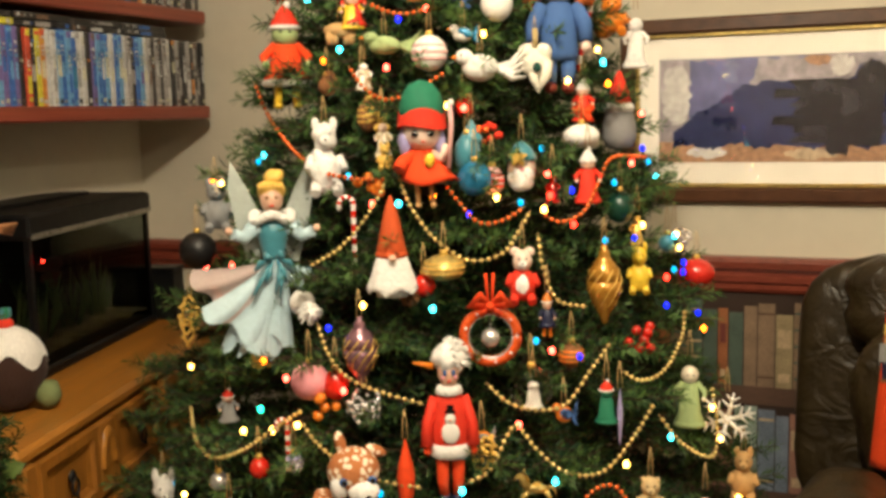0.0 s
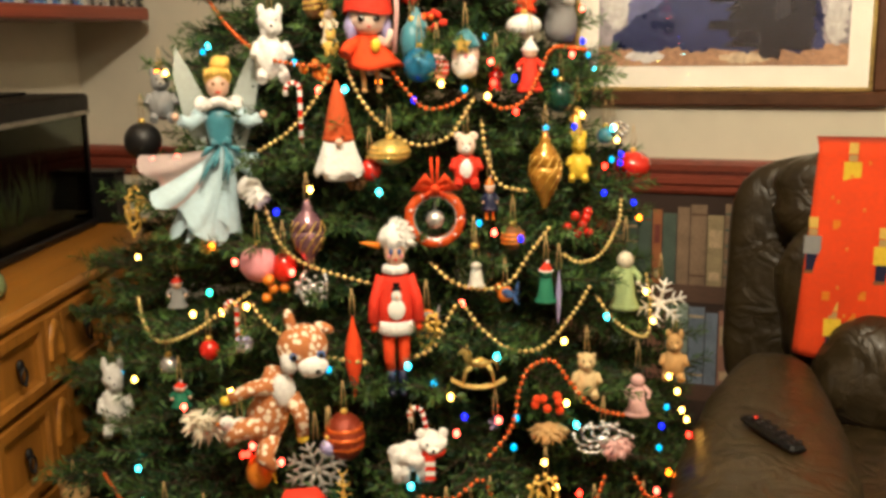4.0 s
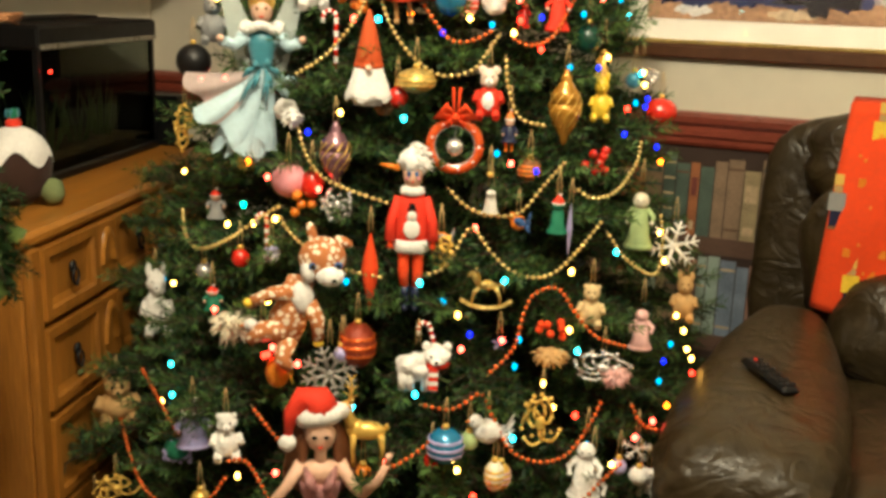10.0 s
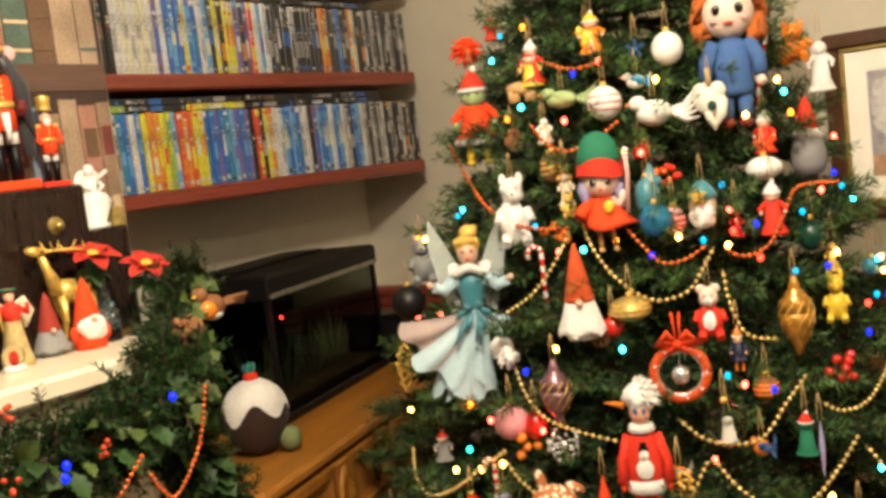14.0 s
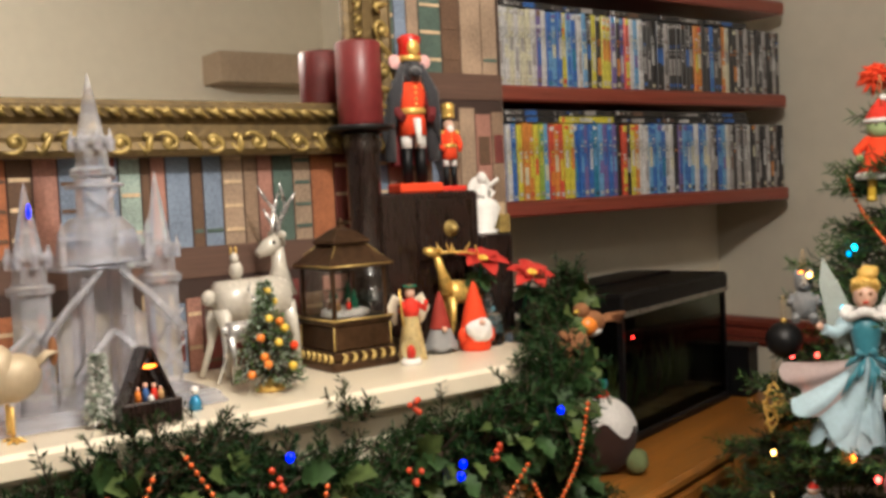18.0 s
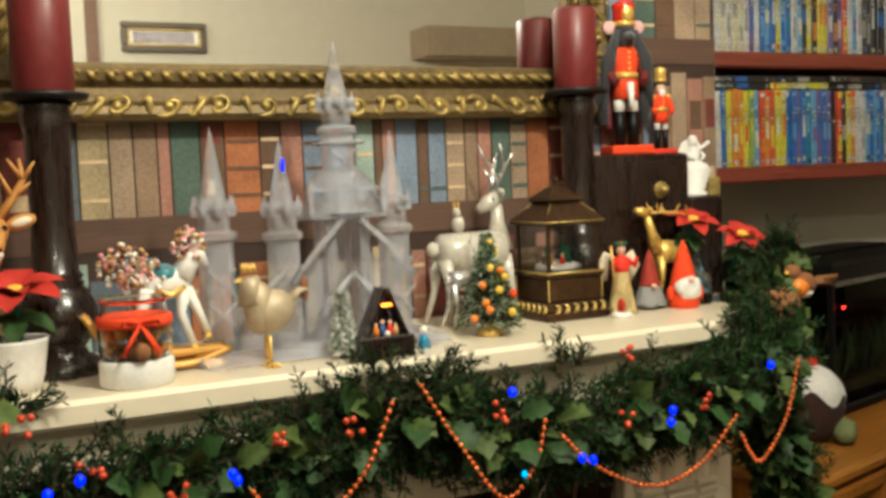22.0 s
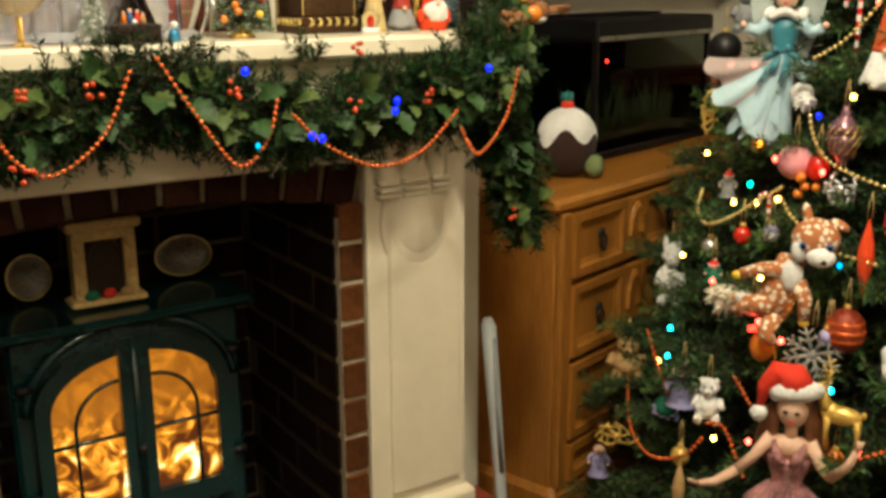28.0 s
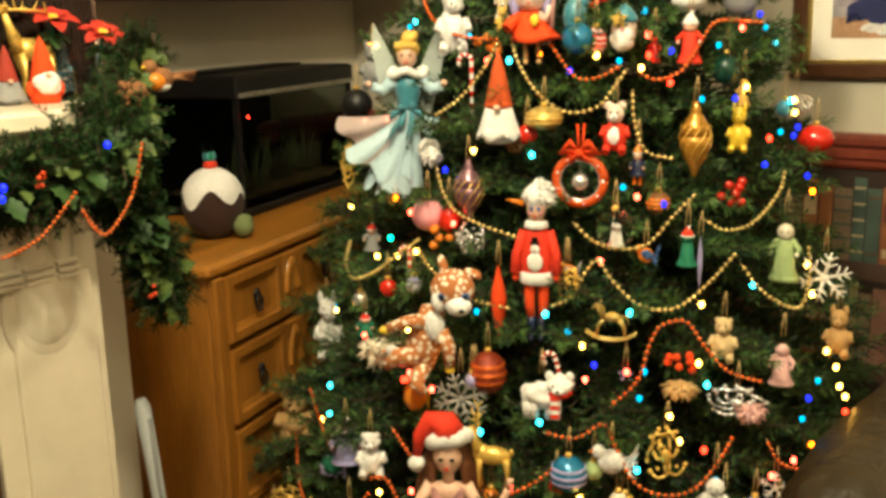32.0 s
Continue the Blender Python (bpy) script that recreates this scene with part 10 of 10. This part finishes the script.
for sg in (-1, 1):
    s = Shape()
    yy = lambda v: sg * v
    outer = [(0.004, 0.26), (0.178, 0.26)] + [(0.178 * math.cos(a) if a else 0.178, 0.50 + 0.115 * math.sin(a)) for a in [math.pi / 2 * i / 10 for i in range(11)]]
    outer[-1] = (0.004, 0.615)
    inner = [(0.028, 0.30), (0.152, 0.30)] + [(0.152 * math.cos(a), 0.49 + 0.095 * math.sin(a)) for a in [math.pi / 2 * i / 10 for i in range(10)]] + [(0.028, 0.583)]
    inner = [(max(y, 0.028), z) for y, z in inner]
    k = len(outer)
    rings = [[(0.004, yy(y), z) for y, z in outer], [(0.022, yy(y), z) for y, z in outer], [(0.022, yy(y), z) for y, z in inner], [(0.004, yy(y), z) for y, z in inner]]
    s.grid(rings, GREEN_ENAMEL, cap=False, flat=True)
    door = part("door", s, stove, m=pose(0, 0, 0.045))
    s = Shape()
    s.grid([[(0.006, yy(0.028 + (0.152 - 0.028) * u), 0.30 + (0.19 + 0.095 * math.sqrt(max(0, 1 - ((0.028 + 0.124 * u) / 0.152) ** 2))) * v) for u in [i / 10 for i in range(11)]] for v in [j / 8 for j in range(9)]], FLAME, closed=False)
    part("flame_window", s, door, "window glowing with orange flames")
    s = Shape()
    s.tube([(0.018, yy(0.112), 0.30), (0.018, yy(0.112), 0.455)] + [(0.018, yy(0.030 + 0.082 * math.cos(a)), 0.455 + 0.080 * math.sin(a)) for a in [math.pi / 2 * i / 8 for i in range(1, 9)]], 0.004, GREEN_ENAMEL, 6)
    s.tube([(0.018, yy(0.028), 0.43), (0.018, yy(0.152), 0.43)], 0.004, GREEN_ENAMEL, 6)
    part("glazing_bar", s, door)
    for z in (0.34, 0.55):
        s = Shape()
        s.tube([(0.014, yy(0.176), z), (0.016, yy(0.204), z)], 0.008, IRON, 8)
        part("hinge", s, door, "black iron hinge")
s = Shape()
s.tube([(0.014, yy(0.0), 0.26), (0.020, 0, 0.44), (0.014, 0, 0.612)], 0.010, GREEN_ENAMEL, 8)
part("centre_bar", s, stove, m=pose(0, 0, 0.045))
s = Shape()
s.ball((0.034, 0.0, 0.40), 0.008, IRON, 10, 7)
part("knob", s, stove, m=pose(0, 0, 0.045))
s = Shape()
s.tube([(0.008, 0.19 * math.cos(a), 0.50 + 0.140 * math.sin(a)) for a in [math.pi * i / 20 for i in range(21)]], 0.009, GREEN_ENAMEL, 8)
part("arch_moulding", s, stove, m=pose(0, 0, 0.045))
s = Shape()
s.box((0.006, 0.12, 0.20), (0.004, 0.05, 0.012), SILVER)
part("badge", s, stove, "small silver badge")
rng = random.Random(12)
for k in range(4):
    s = Shape()
    y = -0.10 + 0.066 * k
    s.tube([(-0.01, y - 0.05, 0.275 + 0.006 * (k % 2)), (0.0, y + 0.05, 0.285)], 0.016, SOOT, 9)
    part("log", s, stove, "charred log", pose(0, 0, 0.045))

# on the stove: clock house and two plates
clock = thing("fireplace_model", "cream model fireplace ornament with a dark grate", "ornament", pose(-1.43, 0.350, 0.7655, 0, 0, 0))
CREAM_RESIN = plain("cream_resin", (0.72, 0.50, 0.20), 0.6, vary=0.2)
for sg in (-1, 1):
    s = Shape()
    s.box((0, sg * 0.046, 0.072), (0.036, 0.022, 0.128), CREAM_RESIN, bevel=0.003)
    for z in (0.03, 0.07, 0.11):
        s.ball((0.019, sg * 0.046, z), (0.004, 0.008, 0.012), CREAM_RESIN, 8, 6)
    part("pillar", s, clock)
s = Shape()
s.box((0, 0, 0.146), (0.050, 0.134, 0.020), CREAM_RESIN, bevel=0.004)
s.box((0, 0, 0.128), (0.038, 0.110, 0.020), CREAM_RESIN, bevel=0.003)
part("mantel", s, clock)
s = Shape()
s.box((0.004, 0, 0.006), (0.056, 0.136, 0.012), CREAM_RESIN, bevel=0.003)
part("base", s, clock)
s = Shape()
s.box((-0.006, 0, 0.064), (0.020, 0.070, 0.110), SOOT)
s.tube([(0.008, 0.030 * math.cos(a), 0.080 + 0.034 * math.sin(a)) for a in [math.pi * i / 12 for i in range(13)]], 0.003, BRONZE, 6)
part("grate", s, clock)
for k, m in ((-0.03, GREEN), (0.0, RED), (0.034, TAN)):
    s = Shape()
    s.ball((0.026, k, 0.020), (0.008, 0.014, 0.010), m, 8, 6, wobble=0.2)
    part("trim", s, clock)
PLATE = plain("dark_brown_plate", (0.11, 0.08, 0.05), 0.3, vary=0.5, scale=60)
for y, ry, rz2, lab in ((0.235, 0.040, 0.042, "round dark plate with a gold rim"), (0.528, 0.058, 0.040, "oval dark plate with a gold rim")):
    ob = thing("decorative_plate", lab + " standing on the stove", "plate", pose(-1.515, y, 0.7655 + rz2, 0, -10, 0), group="plates")
    s = Shape()
    ring = [2 * math.pi * i / 28 for i in range(28)]
    s.grid([[(d, ry * k * math.cos(a), rz2 * k * math.sin(a)) for a in ring] for d, k in ((-0.004, 0.7), (0.004, 1.0), (0.006, 0.96), (0.0, 0.72), (0.0, 0.05))], PLATE)
    part("dish", s, ob)
    s = Shape()
    s.tube([(0.005, ry * 0.985 * math.cos(a), rz2 * 0.985 * math.sin(a)) for a in ring + ring[:1]], 0.0022, GILT, 6)
    part("rim", s, ob)

# wooden church at the side of the stove
church = thing("wooden_church", "dark wooden model church with a pointed spire", "model church", pose(-1.225, 0.035, 0.06))
church.scale = (0.85, 0.82, 1.0)
DRIFT = material("weathered_wood", (0.16, 0.10, 0.05), 0.8, vary=0.3, scale=20, grain=(4, 4, 0.6))
for zz, w, h in ((0.0, 0.10, 0.44), (0.44, 0.075, 0.18), (0.62, 0.055, 0.10)):
    s = Shape()
    s.box((0, 0, zz + h / 2), (w, w, h), DRIFT, bevel=0.003)
    stage = part("stage", s, church)
    s = Shape()
    s.box((0, 0, zz + h), (w + 0.022, w + 0.022, 0.014), DRIFT, bevel=0.004)
    part("cornice", s, stage)
    s = Shape()
    s.plate([(-0.012, zz + h * 0.3), (0.012, zz + h * 0.3), (0.012, zz + h * 0.65), (0, zz + h * 0.8), (-0.012, zz + h * 0.65)], 0.003, BLACK, (w / 2, 0, 0), rotz(90))
    part("window", s, stage)
s = Shape()
s.lathe([(0.046, 0.727), (0.042, 0.735), (0.002, 0.850)], DRIFT, seg=4, flat=True, spin=math.pi / 4)
part("spire", s, church)
s = Shape()
s.box((0.0, 0.055, 0.50), (0.06, 0.05, 0.14), DRIFT, bevel=0.004)
s.grid([[(px, 0.055 + e * 0.034, 0.57 + (0.04 if e == 0 else 0)) for e in (-1, 0, 1)] for px in (-0.036, 0.036)], DRIFT, closed=False, flat=True)
part("porch", s, church)


# ---- disc cases on the alcove shelves ----
TONE = {
    "k": (0.012, 0.011, 0.012), "b": (0.016, 0.075, 0.27), "c": (0.08, 0.20, 0.38), "w": (0.38, 0.385, 0.38), "y": (0.55, 0.33, 0.02), "o": (0.55, 0.13, 0.012),
    "r": (0.40, 0.040, 0.015), "g": (0.16, 0.24, 0.03), "p": (0.09, 0.065, 0.19), "s": (0.20, 0.19, 0.185), "t": (0.012, 0.12, 0.20), "n": (0.15, 0.085, 0.055), "i": (0.46, 0.36, 0.25), "d": (0.055, 0.045, 0.045)}
INK = {k: plain("printed_sleeve_" + k, tuple(min(0.85, (1.25 if k in "kdn" else 1.9) * v + 0.012) for v in c), 0.35, vary=0.4, scale=45, bump=0.05, coat=0.3) for k, c in TONE.items()}
rng = random.Random(31)
CASES = {}


def disc_case(tone, variant):
    if (tone, variant) in CASES:
        return CASES[tone, variant]
    r2 = random.Random(ord(tone) * 7 + variant)
    h, w, d = (0.196, 0.0165, 0.136)
    s = Shape()
    s.box((-d / 2, 0, h / 2), (d, w, h), INK["k"] if tone in "kdn" else INK[tone], bevel=0.0012)
    kin = {"b": "cwct", "c": "wbpi", "w": "siwi", "y": "oriw", "o": "ryiw", "r": "oowy", "g": "ywyt", "p": "bcwn", "s": "kdwn", "t": "bcwc", "n": "dkio", "i": "wisw", "d": "kswn", "k": "ssdb"}[tone]
    # cover picture running over the spine, title and the maker's mark at the foot
    z0 = r2.uniform(0.10, 0.45)
    s.box((0.0004, r2.uniform(-0.08, 0.08) * w, h * (z0 + 0.14)), (0.0010, w * r2.uniform(0.45, 0.78), h * r2.uniform(0.16, 0.30)), INK[r2.choice(kin)])
    for k in range(r2.randint(3, 6)):
        s.box((0.0007, r2.uniform(-0.15, 0.15) * w, h * (z0 + 0.33 + 0.055 * k)), (0.0012, w * r2.uniform(0.25, 0.60), h * r2.uniform(0.018, 0.045)), INK[r2.choice(kin + "w")])
    s.box((0.0004, 0, h * r2.uniform(0.05, 0.09)), (0.0012, w * 0.62, h * r2.uniform(0.03, 0.07)), INK[r2.choice("wksi" + kin)])
    if variant % 2:
        s.box((0.0004, 0, h * 0.945), (0.0012, w * 0.84, h * r2.uniform(0.04, 0.09)), INK[r2.choice(kin)])
    CASES[tone, variant] = s.mesh("disc_case")
    return CASES[tone, variant]


WORDS = {"k": "black", "b": "blue", "c": "light blue", "w": "white", "y": "yellow", "o": "orange", "r": "red", "g": "green", "p": "purple", "s": "grey", "t": "teal", "n": "brown", "i": "cream", "d": "dark grey"}
ROWS_OF_CASES = (
    (1.4805, "ksbdnwkbsdnwkbs" "tbwbyooygcroryybbpbtcpbpnrkyowwcbcbwwnpcbcwbcwskbcwsnsdswnskdsnskdsnk"),
    (1.7705, "ksnbdwskndbswkdn" "wwiwiiwpwbcbycbwckynyypnprwcwkkdkkskkkdkkoondbkkoinnsdsnskdsndskdsnk"),
    (2.0605, "wsbikdnswkbrsnwdkbsnkwdsnkybsndkwsnkdbsnkdrsnkdsnwkdsnkdsnkbdsnkdsnkdsnkdsn"),
)
for z, tones in ROWS_OF_CASES:
    y = 1.262
    for i, t in enumerate(tones):
        gap = 0.0175 * rng.uniform(1.0, 1.08)
        if y > 2.715:
            break
        ob = new("disc_case", disc_case(t, rng.randrange(6)))
        k = rng.choice((1.0, 1.0, 1.0, 0.985, 1.01, 0.90 if z > 2 else 1.0))
        ob.matrix_basis = pose(SHELF_X - 0.022 - rng.uniform(0, 0.006), y + 0.009, z, rng.uniform(-0.8, 0.8), 0, rng.uniform(-1, 1))
        ob.scale = (1, 1, k)
        tagged(ob, WORDS[t] + " plastic disc case on the mahogany shelf", "disc case", "disc cases")
        y += gap
# cases lying flat on top of the lower row
for z, row in ((1.4805, "kgkykdk"), (1.4980, "dkkkdkk"), (1.7705, "srkkdkk")):
    for i, t in enumerate(row):
        ob = new("disc_case", disc_case(t, i % 6))
        ob.matrix_basis = pose(SHELF_X - 0.026 - rng.uniform(0, 0.012), 1.366 + 0.199 * i, z + 0.1985 + 0.0085, 90, 0, rng.uniform(-2, 2))
        tagged(ob, WORDS[t] + " disc case lying flat on the others", "disc case", "disc cases")
s = Shape()
s.ball((0, 0, 0.050), (0.024, 0.024, 0.030), GILT, 14, 10)
s.lathe([(0.018, 0), (0.016, 0.006), (0.006, 0.010), (0.006, 0.024)], GILT, seg=14)
s.tube([(0, 0, 0.075), (0.002, 0.006, 0.094)], 0.003, GILT, 6)
thing("brass_ornament", "small round brass ornament on the shelf edge", "ornament", pose(SHELF_X - 0.012 + 0.004, 1.285, 1.4805), shape=s).scale = (0.8, 0.8, 0.8)


# ---- bricks of the fireplace lining ----
def brick_mesh(name, size, mat, seed):
    r = random.Random(seed)
    s = Shape()
    s.box((0, 0, 0), size, mat, bevel=0.003)
    s.v = [tuple(c + r.uniform(-0.0012, 0.0012) for c in p) for p in s.v]
    return s.mesh(name)


rng = random.Random(17)
# back, side and soldier bricks carry painted shade; the stubs are plain brick
LONG = [brick_mesh("brick", (0.020, 0.178, 0.065), SHADED_BRICK, k) for k in range(4)]
SIDE = [brick_mesh("brick", (0.178, 0.020, 0.065), SHADED_BRICK, 10 + k) for k in range(4)]
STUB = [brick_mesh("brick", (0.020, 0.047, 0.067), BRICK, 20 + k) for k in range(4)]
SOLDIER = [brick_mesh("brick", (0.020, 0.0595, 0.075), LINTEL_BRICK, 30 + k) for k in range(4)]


def lay(mesh, x, y, z, lean=0.0):
    ob = new("brick", mesh)
    ob.parent = fire
    ob.location = (x + rng.uniform(-0.0015, 0.0015), y, z)
    ob.rotation_euler.x = lean


course = 0.0750
for i in range(13):
    z = 0.092 + course * i
    if z > 0.93:
        break
    # front returns beside the opening
    lay(rng.choice(STUB), -1.162, 0.7145, z)
    lay(rng.choice(STUB), -1.162, -0.0895, z)
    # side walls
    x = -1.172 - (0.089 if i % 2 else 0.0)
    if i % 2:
        lay(brick_mesh("brick", (0.080, 0.020, 0.065), SHADED_BRICK, 40 + i), -1.211, 0.694, z)
        lay(brick_mesh("brick", (0.080, 0.020, 0.065), SHADED_BRICK, 60 + i), -1.211, -0.069, z)
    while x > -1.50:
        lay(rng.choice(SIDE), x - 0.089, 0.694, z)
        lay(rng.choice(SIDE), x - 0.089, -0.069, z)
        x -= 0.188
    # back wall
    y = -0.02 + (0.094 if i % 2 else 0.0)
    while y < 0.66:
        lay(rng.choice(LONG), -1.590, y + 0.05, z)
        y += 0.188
for i in range(-5, 6):
    a = 0.0705 * i / ARCH_R
    rise = ARCH_R + 0.0375
    lay(rng.choice(SOLDIER), -1.176, ARCH_Y + rise * math.sin(a), ARCH_Z + rise * math.cos(a), -a)
